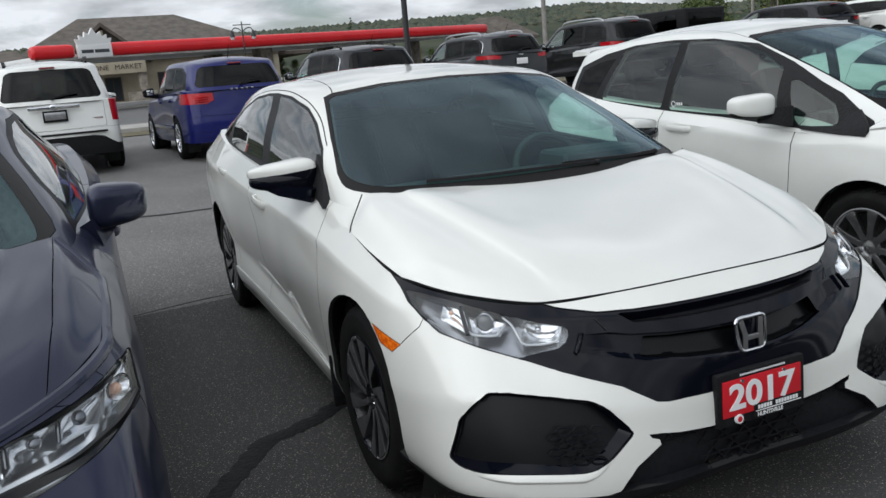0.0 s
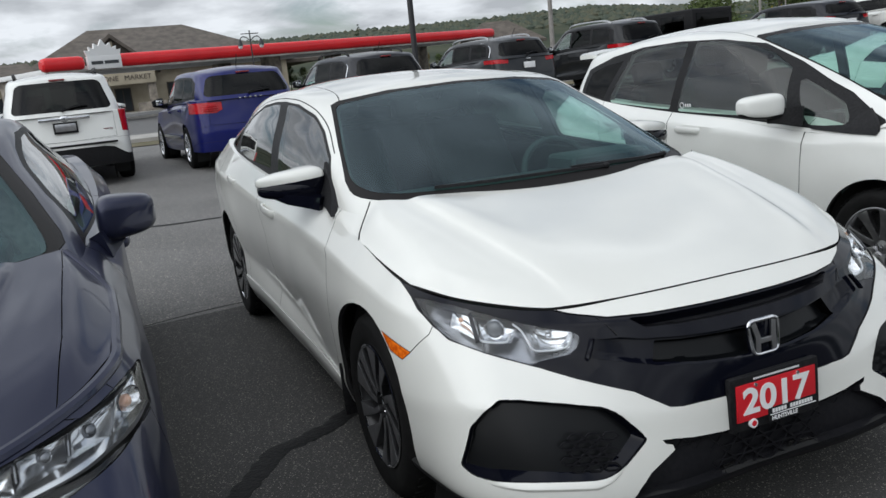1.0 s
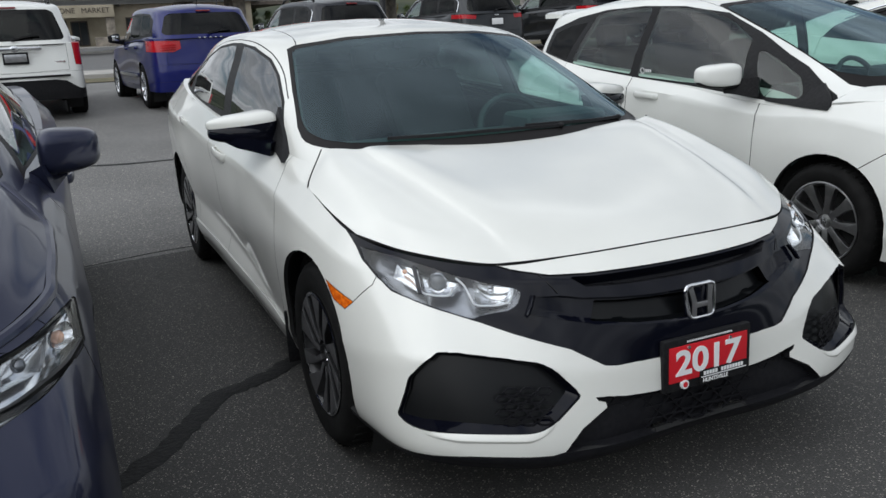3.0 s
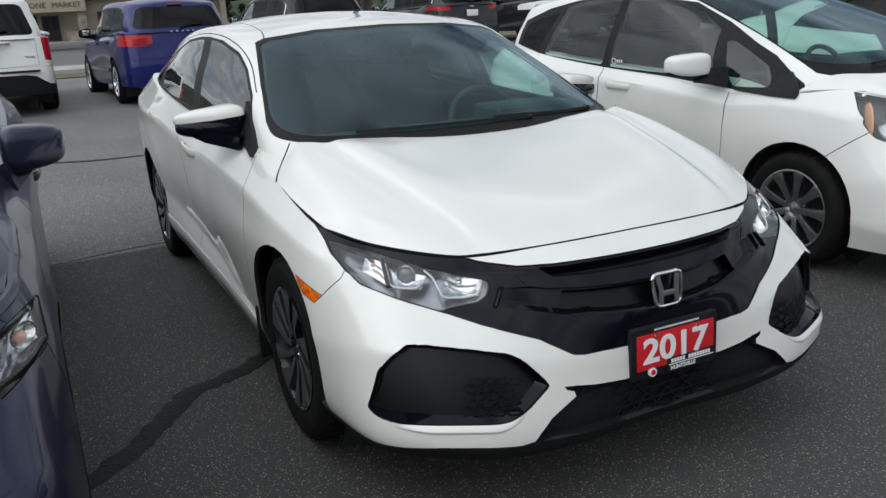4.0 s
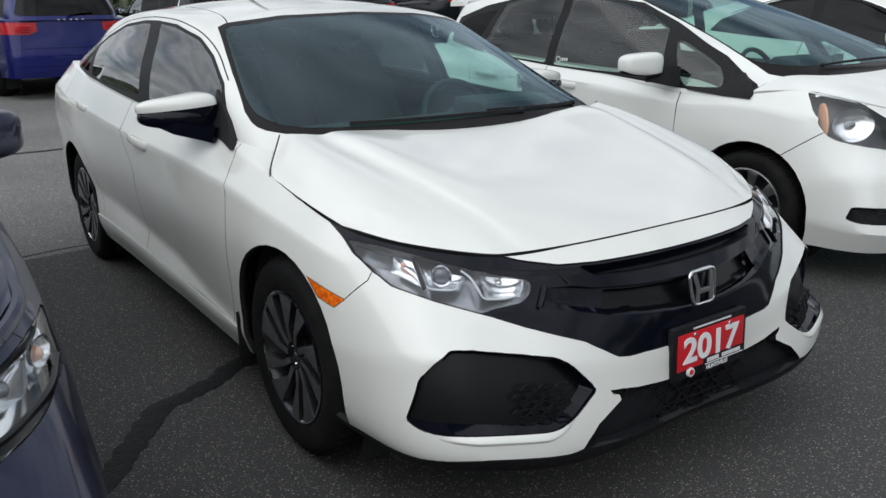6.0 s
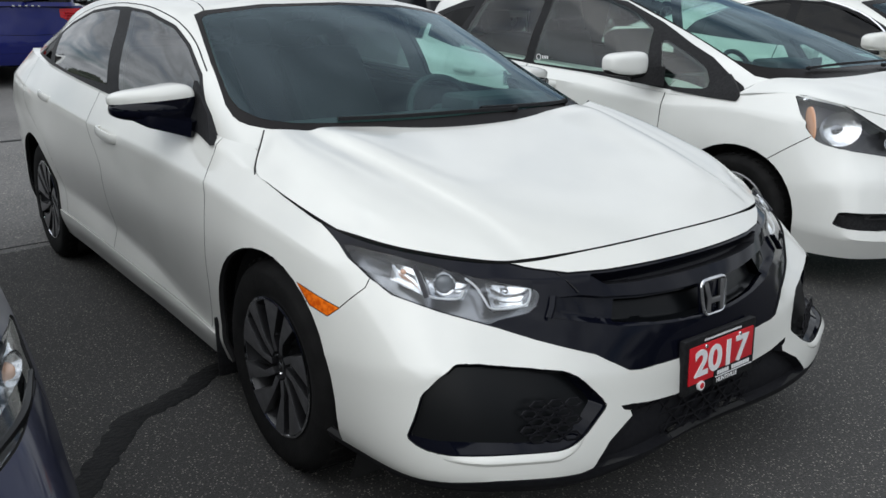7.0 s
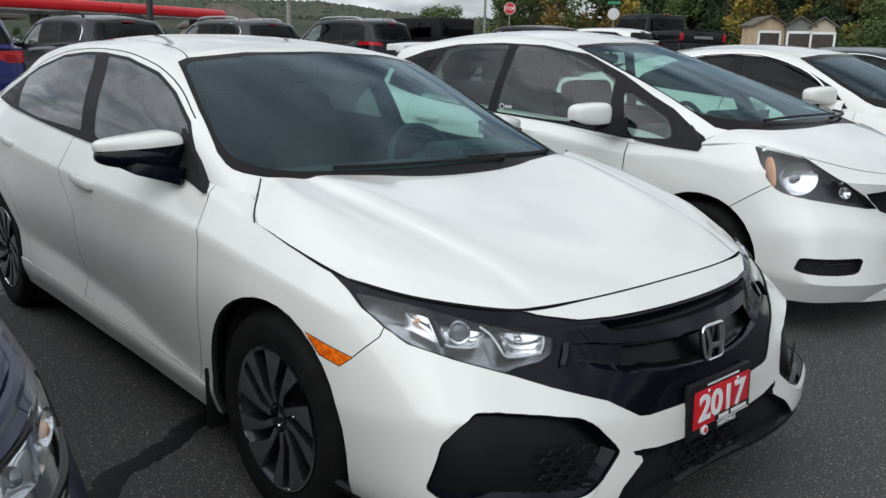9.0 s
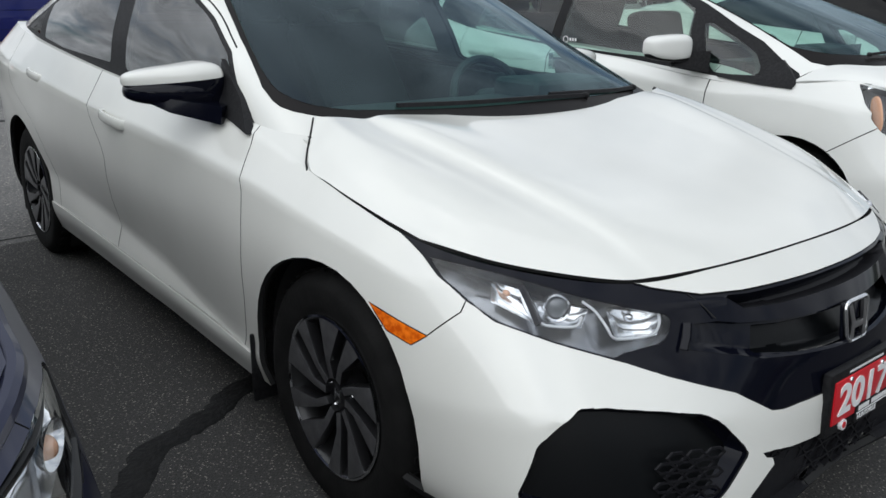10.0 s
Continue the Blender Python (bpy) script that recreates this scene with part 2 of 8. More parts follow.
AXES = {"side": (1, 2, 0), "front": (0, 2, 1), "top": (0, 1, 2)}

def inside(poly, a, b):
    hit = False
    for (x0, y0), (x1, y1) in zip(poly, poly[1:] + poly[:1]):
        if (y0 > b) != (y1 > b) and a < (x1 - x0) * (b - y0) / (y1 - y0) + x0:
            hit = not hit
    return hit

def carve(bm, poly, view, tag, where=None):
    """Cut the outline poly, drawn in a view, into the skin and mark the faces inside it with tag."""
    layer = bm.faces.layers.int["tag"]
    i, j, k = AXES[view]
    poly = [tuple(float(c) for c in p) for p in poly]
    lo = [min(p[n] for p in poly) for n in (0, 1)]
    hi = [max(p[n] for p in poly) for n in (0, 1)]
    def near():
        out = []
        for f in bm.faces:
            if where and not where(f.calc_center_median()):
                continue
            A, B = [v.co[i] for v in f.verts], [v.co[j] for v in f.verts]
            if max(A) > lo[0] and min(A) < hi[0] and max(B) > lo[1] and min(B) < hi[1]:
                out.append(f)
        return out
    for p, q in zip(poly, poly[1:] + poly[:1]):
        e = Vector((q[0] - p[0], q[1] - p[1]))
        if e.length < 1e-5:
            continue
        mid, half = ((p[0] + q[0]) / 2, (p[1] + q[1]) / 2), e.length / 2 + 0.015
        sel = []
        for f in near():
            s = [(v.co[i] - mid[0]) * -e.y + (v.co[j] - mid[1]) * e.x for v in f.verts]
            t = [((v.co[i] - mid[0]) * e.x + (v.co[j] - mid[1]) * e.y) / e.length for v in f.verts]
            if min(s) < 0 < max(s) and max(t) > -half and min(t) < half:
                sel.append(f)
        if not sel:
            continue
        no, co = [0.0] * 3, [0.0] * 3
        no[i], no[j], co[i], co[j] = -e.y, e.x, p[0], p[1]
        geom = list({*sel, *(x for f in sel for x in f.edges), *(x for f in sel for x in f.verts)})
        bmesh.ops.bisect_plane(bm, geom=geom, dist=0.0004, plane_co=co, plane_no=Vector(no).normalized())
    for f in near():
        c = f.calc_center_median()
        if inside(poly, c[i], c[j]):
            f[layer] = tag

def taken(bm, tags, mirror=False, both=False):
    """A new bmesh of the faces with one of the tags; mirror: its twin across x = 0; both: the two halves joined."""
    layer = bm.faces.layers.int["tag"]
    out = bmesh.new()
    for sign in ((1, -1) if both else (-1,) if mirror else (1,)):
        known = {}
        for f in bm.faces:
            if f[layer] in tags:
                vs = []
                for v in f.verts:
                    if v not in known:
                        known[v] = out.verts.new((v.co.x * sign, v.co.y, v.co.z))
                    vs.append(known[v])
                if len(set(vs)) > 2:
                    try:
                        out.faces.new(vs if sign == 1 else vs[::-1])
                    except ValueError:
                        pass
    bmesh.ops.remove_doubles(out, verts=out.verts[:], dist=0.0006)
    bmesh.ops.dissolve_degenerate(out, dist=0.0003, edges=out.edges[:])
    return out

def area_normals(bm):
    """Vertex normals weighted by area, so that slivers do not count."""
    bm.normal_update()
    n = {v: Vector() for v in bm.verts}
    for f in bm.faces:
        w = f.normal * f.calc_area()
        for v in f.verts:
            n[v] += w
    return {v: (k.normalized() if k.length > 0 else v.normal.copy()) for v, k in n.items()}

def panel(bm, gap=0.002, depth=0.014, dark=0):
    """Draw the rim of a piece of skin in by a gap and turn it inward, so that it has thickness."""
    if not bm.faces:
        return bm
    n = area_normals(bm)
    rim = [e for e in bm.edges if len(e.link_faces) == 1]
    if gap:
        pull = {}
        for e in rim:
            a, b = e.verts
            d = b.co - a.co
            if d.length < 1e-6:
                continue
            side = (n[a] + n[b]).cross(d).normalized()
            if side.dot(e.link_faces[0].calc_center_median() - a.co) < 0:
                side = -side
            for v in (a, b):
                pull.setdefault(v, []).append(side * d.length)
        for v, ps in pull.items():
            t = sum(ps, Vector())
            if t.length > 0:
                v.co = v.co + t.normalized() * gap
    loop = {}
    for e in rim:
        q = []
        for v in e.verts:
            if v not in loop:
                loop[v] = bm.verts.new(v.co - n[v] * depth)
            q.append(loop[v])
        f = e.link_faces[0]
        a, b = e.verts
        order = [l.vert for l in f.loops]
        ia = order.index(a)
        if order[(ia + 1) % len(order)] is b:
            g = bm.faces.new((b, a, q[0], q[1]))
        else:
            g = bm.faces.new((a, b, q[1], q[0]))
        # slot 1 is near-black: the gap's shade is put into the rim's colour
        g.material_index = dark
    return bm

def shifted(bm, d):
    n = area_normals(bm)
    for v, k in n.items():
        v.co = v.co + k * d
    return bm

def sweep(path, profile, closed=False, up=(0, 0, 1), caps=True, scale=None):
    """Profile (a, b) swept along a path: a to its side, b upward."""
    bm = bmesh.new()
    pts = [Vector(p) for p in path]
    rings = []
    n = len(pts)
    for i, p in enumerate(pts):
        t = (pts[(i + 1) % n] - pts[i - 1]) if closed else (pts[min(i + 1, n - 1)] - pts[max(i - 1, 0)])
        t.normalize()
        s = t.cross(Vector(up)).normalized()
        u = s.cross(t)
        k = scale[i] if scale else 1.0
        rings.append([bm.verts.new(p + s * a * k + u * b * k) for a, b in profile])
    m = len(profile)
    for i in range(n if closed else n - 1):
        A, B = rings[i], rings[(i + 1) % n]
        for j in range(m):
            bm.faces.new((A[j], A[(j + 1) % m], B[(j + 1) % m], B[j]))
    if caps and not closed:
        bm.faces.new(rings[0][::-1]); bm.faces.new(rings[-1])
    bmesh.ops.recalc_face_normals(bm, faces=bm.faces[:])
    return bm

def circle(r, n=8):
    return [(r * math.cos(2 * math.pi * i / n), r * math.sin(2 * math.pi * i / n)) for i in range(n)]

def block(lo, hi, bevel=0.0, seg=2):
    bm = bmesh.new()
    bmesh.ops.create_cube(bm, size=1)
    for v in bm.verts:
        v.co = Vector([(lo[i] + hi[i]) / 2 + v.co[i] * (hi[i] - lo[i]) for i in range(3)])
    if bevel:
        bmesh.ops.bevel(bm, geom=bm.edges[:], offset=bevel, segments=seg, profile=0.6, affect="EDGES")
    return bm

def lathe(profile, n=48, axis="x"):
    """Turn (r, a) pairs round an axis: a along it."""
    bm = bmesh.new()
    rings = []
    for i in range(n):
        c, s = math.cos(2 * math.pi * i / n), math.sin(2 * math.pi * i / n)
        rings.append([bm.verts.new({"x": (a, r * c, r * s), "y": (r * c, a, r * s), "z": (r * c, r * s, a)}[axis]) for r, a in profile])
    for i in range(n):
        A, B = rings[i], rings[(i + 1) % n]
        for j in range(len(profile) - 1):
            bm.faces.new((A[j], A[j + 1], B[j + 1], B[j]))
    bmesh.ops.remove_doubles(bm, verts=bm.verts[:], dist=1e-5)
    bmesh.ops.recalc_face_normals(bm, faces=bm.faces[:])
    return bm

def plate(poly, thick, bevel=0.0):
    """Flat outline (a, b) with thickness, in the plane x = 0: a along y, b along z."""
    bm = bmesh.new()
    f = bm.faces.new([bm.verts.new((0, a, b)) for a, b in poly])
    g = bmesh.ops.extrude_face_region(bm, geom=[f])["geom"]
    for v in (x for x in g if isinstance(x, bmesh.types.BMVert)):
        v.co.x += thick
    bmesh.ops.recalc_face_normals(bm, faces=bm.faces[:])
    if bevel:
        bmesh.ops.bevel(bm, geom=bm.edges[:], offset=bevel, segments=2, profile=0.6, affect="EDGES")
    return bm

def moved(bm, m):
    bmesh.ops.transform(bm, matrix=m, verts=bm.verts[:])
    return bm

def joined(*bms):
    out = bmesh.new()
    for b in bms:
        me = bpy.data.meshes.new("tmp")
        b.to_mesh(me)
        b.free()
        out.from_mesh(me)
        bpy.data.meshes.remove(me)
    return out

def lettering(name, text, size, mat, parent, m, depth=0.002, label="", bold=0.0):
    cu = bpy.data.curves.new(name, "FONT")
    cu.body, cu.size, cu.extrude, cu.align_x, cu.align_y = text, size, depth, "CENTER", "CENTER"
    cu.offset = bold
    tmp = new(name, cu)
    me = bpy.data.meshes.new_from_object(tmp.evaluated_get(bpy.context.evaluated_depsgraph_get()))
    bpy.data.objects.remove(tmp)
    bpy.data.curves.remove(cu)
    me.materials.append(mat)
    ob = new(name, me)
    ob.parent = parent
    ob.matrix_basis = m
    if label:
        ob["label"] = label
    return ob

# ---- wheels ----
def wheel(parent, x, y, r, rim_r, style, side, width=0.205):
    """A road wheel: tyre, rim with spokes, hub cap and nuts. side: +1 faces +x."""
    hub = new("wheel")
    hub.parent = parent
    hub.matrix_basis = pose(x, y, r) @ (Matrix.Identity(4) if side > 0 else Matrix.Rotation(math.pi, 4, "Z"))
    w = width / 2
    tyre = [(rim_r - 0.012, -w + 0.02), (rim_r + 0.02, -w), (r * 0.86, -w - 0.004), (r * 0.955, -w + 0.012), (r - 0.003, -w + 0.035), (r, 0),
            (r - 0.003, w - 0.035), (r * 0.955, w - 0.012), (r * 0.90, w + 0.001), (r * 0.86, w + 0.004), (rim_r + 0.03, w + 0.001), (rim_r + 0.008, w - 0.005), (rim_r - 0.004, w - 0.016)]
    part("tyre", lathe(tyre, 56), RUBBER, hub)
    tread = bmesh.new()
    for a in range(44):
        for s in (-1, 0, 1):
            b = block((s * w * 0.52 - 0.026, -0.009, r - 0.004), (s * w * 0.52 + 0.026, 0.009, r + 0.0008))
            moved(b, Matrix.Rotation(2 * math.pi * (a + 0.33 * s) / 44, 4, "X"))
            me = bpy.data.meshes.new("t"); b.to_mesh(me); b.free(); tread.from_mesh(me); bpy.data.meshes.remove(me)
    part("tread", tread, RUBBER, hub)
    face = w - 0.004
    barrel = [(rim_r - 0.002, w - 0.014), (rim_r + 0.004, w - 0.004), (rim_r - 0.006, w - 0.004), (rim_r - 0.016, w - 0.02), (rim_r - 0.022, 0.0), (rim_r - 0.03, -w + 0.02), (0.05, -w + 0.03)]
    part("rim_lip", lathe([(rim_r + 0.003, w - 0.012), (rim_r + 0.005, w - 0.001), (rim_r - 0.001, w + 0.001), (rim_r - 0.005, w - 0.003), (rim_r - 0.006, w - 0.012)], 56), CHROME if style == "civic" else SILVER, hub)
    part("rim", lathe(barrel, 56), CHROME if style == "chrome" else (WHEEL_BLACK if style == "civic" else SILVER), hub)
    back = lathe([(rim_r - 0.024, 0.004), (0.04, 0.004)], 40)
    part("brake_backing", back, LINER_SHADE, hub)
    spoke_mat = MACHINED if style == "civic" else (CHROME if style == "chrome" else SILVER)
    n = {"civic": 10, "fit": 9, "chrome": 5, "steel": 6}[style]
    lead = 0.30 if style == "civic" else 0.0
    for i in range(n):
        a0 = 2 * math.pi * i / n
        ri, ro = 0.045, rim_r - 0.002
        if style == "civic":
            wi, wo, tw = 0.22, (0.215 if i % 2 else 0.135), 0.46 if i % 2 else 0.34
        elif style == "fit":
            wi, wo, tw = 0.36, 0.30, 0.0
        else:
            wi, wo, tw = 0.55, 0.40, 0.0
        pts = []
        if style == "civic":
            pts = [(ri, a0, wi * 1.1), (ri + (ro - ri) * .30, a0 - tw * .16, wi * .52), (ro, a0 - tw * .72, wo), (ro, a0 - tw * .72, wo * .5)]
        else:
            for s in range(6):
                t = s / 5
                rr = ri + (ro - ri) * t
                pts.append((rr, a0 - tw * t, wi * (0.05 / rr) * (1 - t) + wo * t * 0.55))
        out = [(r_ * math.cos(a - h), r_ * math.sin(a - h)) for r_, a, h in pts] + [(r_ * math.cos(a + h), r_ * math.sin(a + h)) for r_, a, h in reversed(pts)]
        b = plate(out, 0.03, 0.002)
        b.normal_update()
        for v in b.verts:
            rr = math.hypot(v.co.y, v.co.z) / rim_r
            v.co.x += face - (0.024 if style == "civic" else 0.032) - 0.022 * (1 - rr) ** 1.2
        for f in b.faces:
            f.material_index = 0 if abs(f.normal.x) > .8 or style != "civic" else 1
        part("spoke", b, [spoke_mat, WHEEL_BLACK], hub)
    cap = lathe([(0.0, face - 0.022), (0.022, face - 0.022), (0.030, face - 0.026), (0.066, face - 0.034), (0.07, face - 0.07)], 24)
    part("hub_cap", cap, WHEEL_BLACK if style == "civic" else SILVER, hub)
    emb = joined(block((face - 0.022, -0.014, -0.016), (face - 0.018, -0.008, 0.016), 0.001), block((face - 0.022, 0.008, -0.016), (face - 0.018, 0.014, 0.016), 0.001), block((face - 0.022, -0.008, -0.003), (face - 0.018, 0.008, 0.003), 0.001))
    part("cap_badge", emb, CHROME, hub)
    for i in range(5):
        a = 2 * math.pi * i / 5 + 0.3
        nut = lathe([(0.0, face - 0.026), (0.006, face - 0.026), (0.009, face - 0.03), (0.009, face - 0.06)], 6)
        part("wheel_nut", moved(nut, Matrix.Translation((0, 0.052 * math.cos(a), 0.052 * math.sin(a)))), CHROME, hub)
    return hub

# ---- ground: the lot rises gently to the far row, then the street and the land beyond ----
RISE = [(-200, 0.0), (2.0, 0.0), (4.0, 0.03), (7.5, 0.10), (11.0, 0.18), (14.0, 0.24), (22.0, 0.30), (30.0, 0.33), (55.0, 0.44), (80.0, 0.52), (2000, 0.60)]
def ground_z(x, y):
    """The land climbs away from the near row and, beyond it, towards +x."""
    cross = float(np.interp(y, [3.0, 11.0], [0.012, 0.030]))
    return float(np.interp(y, [p[0] for p in RISE], [p[1] for p in RISE])) + cross * min(max(x - 1.5, 0.0), 28.0)

def asphalt(name, a, b, fleck=0.35, scale=260, sheen=0.86):
    """Worn asphalt: dark binder with pale stone flecks, blotches and fine relief."""
    m = bpy.data.materials.new(name)
    m.use_nodes = True
    nt = m.node_tree
    p = nt.nodes["Principled BSDF"]
    p.inputs["Roughness"].default_value, p.inputs["Specular IOR Level"].default_value = sheen, 0.5
    tc = nt.nodes.new("ShaderNodeTexCoord")
    big = nt.nodes.new("ShaderNodeTexNoise"); big.inputs["Scale"].default_value, big.inputs["Detail"].default_value = 0.55, 7
    grit = nt.nodes.new("ShaderNodeTexVoronoi"); grit.inputs["Scale"].default_value = scale * 0.55
    fine = nt.nodes.new("ShaderNodeTexNoise"); fine.inputs["Scale"].default_value, fine.inputs["Detail"].default_value = scale * 0.3, 4
    for n in (big, grit, fine):
        nt.links.new(tc.outputs["Object"], n.inputs["Vector"])
    grit.inputs["Randomness"].default_value = 1.0
    r1 = nt.nodes.new("ShaderNodeValToRGB")
    r1.color_ramp.elements[0].position, r1.color_ramp.elements[0].color = 0.3, (*a, 1)
    r1.color_ramp.elements[1].position, r1.color_ramp.elements[1].color = 0.7, (*b, 1)
    nt.links.new(big.outputs["Fac"], r1.inputs[0])
    # flecks: the colour of some cells of the grit
    sep = nt.nodes.new("ShaderNodeSeparateColor"); nt.links.new(grit.outputs["Color"], sep.inputs[0])
    r2 = nt.nodes.new("ShaderNodeValToRGB")
    r2.color_ramp.elements[0].position, r2.color_ramp.elements[0].color = 0.915, (0, 0, 0, 1)
    r2.color_ramp.elements[1].position, r2.color_ramp.elements[1].color = 0.995, (1, 1, 1, 1)
    nt.links.new(sep.outputs[0], r2.inputs[0])
    k = nt.nodes.new("ShaderNodeMath"); k.operation = "MULTIPLY"; k.inputs[1].default_value = fleck
    nt.links.new(r2.outputs[0], k.inputs[0])
    mix = nt.nodes.new("ShaderNodeMixRGB"); mix.inputs[2].default_value = (0.56, 0.52, 0.45, 1)
    nt.links.new(k.outputs[0], mix.inputs[0]); nt.links.new(r1.outputs[0], mix.inputs[1])
    mul = nt.nodes.new("ShaderNodeMixRGB"); mul.blend_type = "MULTIPLY"; mul.inputs[0].default_value = 0.75
    nt.links.new(mix.outputs[0], mul.inputs[1])
    r3 = nt.nodes.new("ShaderNodeValToRGB"); r3.color_ramp.elements[0].color = (0.22, 0.22, 0.22, 1); r3.color_ramp.elements[0].position = 0.3; r3.color_ramp.elements[1].position = 0.65
    nt.links.new(fine.outputs["Fac"], r3.inputs[0]); nt.links.new(r3.outputs[0], mul.inputs[2])
    nt.links.new(mul.outputs[0], p.inputs["Base Color"])
    bump = nt.nodes.new("ShaderNodeBump"); bump.inputs["Strength"].default_value, bump.inputs["Distance"].default_value = 0.55, 0.006
    nt.links.new(grit.outputs["Distance"], bump.inputs["Height"])
    nt.links.new(bump.outputs[0], p.inputs["Normal"])
    return m

ASPHALT = asphalt("lot_asphalt", (0.040, 0.039, 0.0372), (0.070, 0.068, 0.065), 0.75, 450, 0.78)
ROAD = asphalt("road_asphalt", (0.11, 0.11, 0.11), (0.16, 0.158, 0.155), 0.2, 60)
TAR = vary(material("crack_sealant", (0.007, 0.007, 0.007), 0.7, spec=0.3), (0.005, 0.005, 0.005), (0.011, 0.011, 0.011), 30, 4, bump=0.3, bump_scale=60)
CONCRETE = vary(material("concrete", (0.36, 0.34, 0.31), 0.85), (0.28, 0.27, 0.25), (0.42, 0.40, 0.37), 1.5, 8, bump=0.2, bump_scale=80)
GRASS = vary(material("dry_grass_verge", (0.10, 0.085, 0.045), 0.95), (0.07, 0.07, 0.03), (0.15, 0.12, 0.07), 1.2, 9, bump=0.6, bump_scale=25)
FIELD = vary(material("rough_land", (0.06, 0.07, 0.03), 0.95), (0.045, 0.055, 0.022), (0.09, 0.085, 0.045), 0.05, 9)

def strip_ground(name, x0, x1, ys, mat, lift=0.0, label="", xs=()):
    bm = bmesh.new()
    nx = len(xs)
    rows = [[bm.verts.new((x, y, ground_z(x, y) + lift)) for x in xs] for y in ys]
    for a, b in zip(rows[:-1], rows[1:]):
        for i in range(nx - 1):
            bm.faces.new((a[i], a[i + 1], b[i + 1], b[i]))
    return tagged(part(name, bm, mat), label, "ground", kind="structure")

strip_ground("ground", -1500, 1500, [-400, -60, 0, 2, 3, 4, 5, 6, 7.5, 8.5, 9.5, 11, 12.5, 14, 20, 22, 30, 55, 80, 2200], FIELD, -0.05, "rough land reaching to the wooded horizon", [-1500, -80, 0, 1.5, 29.5, 60, 1500])
def lot_part(name, mat, rows, label):
    """One paving of the lot; the joint between the two runs a little askew."""
    bm = bmesh.new()
    xs = [-80, -3, .6, 1.5, 29.5, 70]
    joint = [2.70, 2.70, 3.04, 3.04, 3.04, 3.04]
    grid = [[bm.verts.new((x, joint[i] if y == "joint" else y, ground_z(x, joint[i] if y == "joint" else y))) for i, x in enumerate(xs)] for y in rows]
    for p, q in zip(grid[:-1], grid[1:]):
        for i in range(len(xs) - 1):
            bm.faces.new((p[i], p[i + 1], q[i + 1], q[i]))
    return tagged(part(name, bm, mat), label, "ground", kind="structure")
OLD_ASPHALT = asphalt("older_asphalt", (0.126, 0.123, 0.118), (0.205, 0.200, 0.192), 1.0, 250, 0.72)
lot_part("lot_1", ASPHALT, [-60, -20, 0, 2, "joint"], "dark worn asphalt of the car lot")
lot_part("lot_2", OLD_ASPHALT, ["joint", 4, 5, 6, 7.5, 8.5, 9.5, 11, 12.5, 14, 17, 20.2], "older paler asphalt of the lot")
strip_ground("verge", -80, 70, [20.2, 22.0], GRASS, 0.02, "dry brown grass verge beside the lot", [-80, 1.5, 29.5, 70])
def slab(name, y0, y1, z, mat, label, cat="pavement"):
    """Raised strip with a kerb face, following the ground."""
    bm = bmesh.new()
    rows = []
    for x in (-80, 1.5, 29.5, 90):
        g = ground_z(x, (y0 + y1) / 2)
        rows.append([bm.verts.new(q) for q in ((x, y0, g - 0.05), (x, y0, g + z), (x, y1, g + z), (x, y1, g - 0.05))])
    for a, b in zip(rows[:-1], rows[1:]):
        for k in range(3):
            bm.faces.new((a[k], b[k], b[k + 1], a[k + 1]))
    bmesh.ops.recalc_face_normals(bm, faces=bm.faces[:])
    return tagged(part(name, bm, mat), label, cat, kind="structure")
slab("pavement", 22.0, 25.2, 0.12, CONCRETE, "pale concrete pavement along the street")
strip_ground("road", -120, 120, [25.2, 30, 42, 53], ROAD, 0.015, "grey asphalt street beyond the lot", [-120, 1.5, 29.5, 120])
slab("kerb", 53.0, 53.3, 0.15, CONCRETE, "concrete kerb of the store's forecourt")
strip_ground("forecourt", -80, 90, [53.3, 55, 80], asphalt("forecourt_asphalt", (0.10, 0.10, 0.10), (0.14, 0.14, 0.135), 0.1, 40), 0.05, "asphalt forecourt of the store and fuel station", [-80, 1.5, 29.5, 90])

def ribbon(name, pts, width, mat, label, seed=0, lift=0.004):
    """Uneven flat band on the ground through points (x, y)."""
    rnd = random.Random(seed)
    c = spline(np.array([(0, *p) for p in pts]), 6)[:, 1:]
    bm = bmesh.new()
    prev = None
    for i, (x, y) in enumerate(c):
        a, b = c[max(i - 1, 0)], c[min(i + 1, len(c) - 1)]
        t = Vector((b[0] - a[0], b[1] - a[1])).normalized()
        n = Vector((-t.y, t.x))
        w1, w2 = (width * (0.5 + rnd.uniform(-.10, .10)) for _ in range(2))
        row = [bm.verts.new((x + n.x * w1, y + n.y * w1, ground_z(x, y) + 0.0008)), bm.verts.new((x + n.x * w1 * .8, y + n.y * w1 * .8, ground_z(x, y) + lift)), bm.verts.new((x - n.x * w2 * .8, y - n.y * w2 * .8, ground_z(x, y) + lift)), bm.verts.new((x - n.x * w2, y - n.y * w2, ground_z(x, y) + 0.0008))]
        if prev:
            for q in range(3):
                bm.faces.new((prev[q], prev[q + 1], row[q + 1], row[q]))
        prev = row
    bmesh.ops.recalc_face_normals(bm, faces=bm.faces[:])
    return tagged(part(name, bm, mat), label, "road mark", kind="structure")

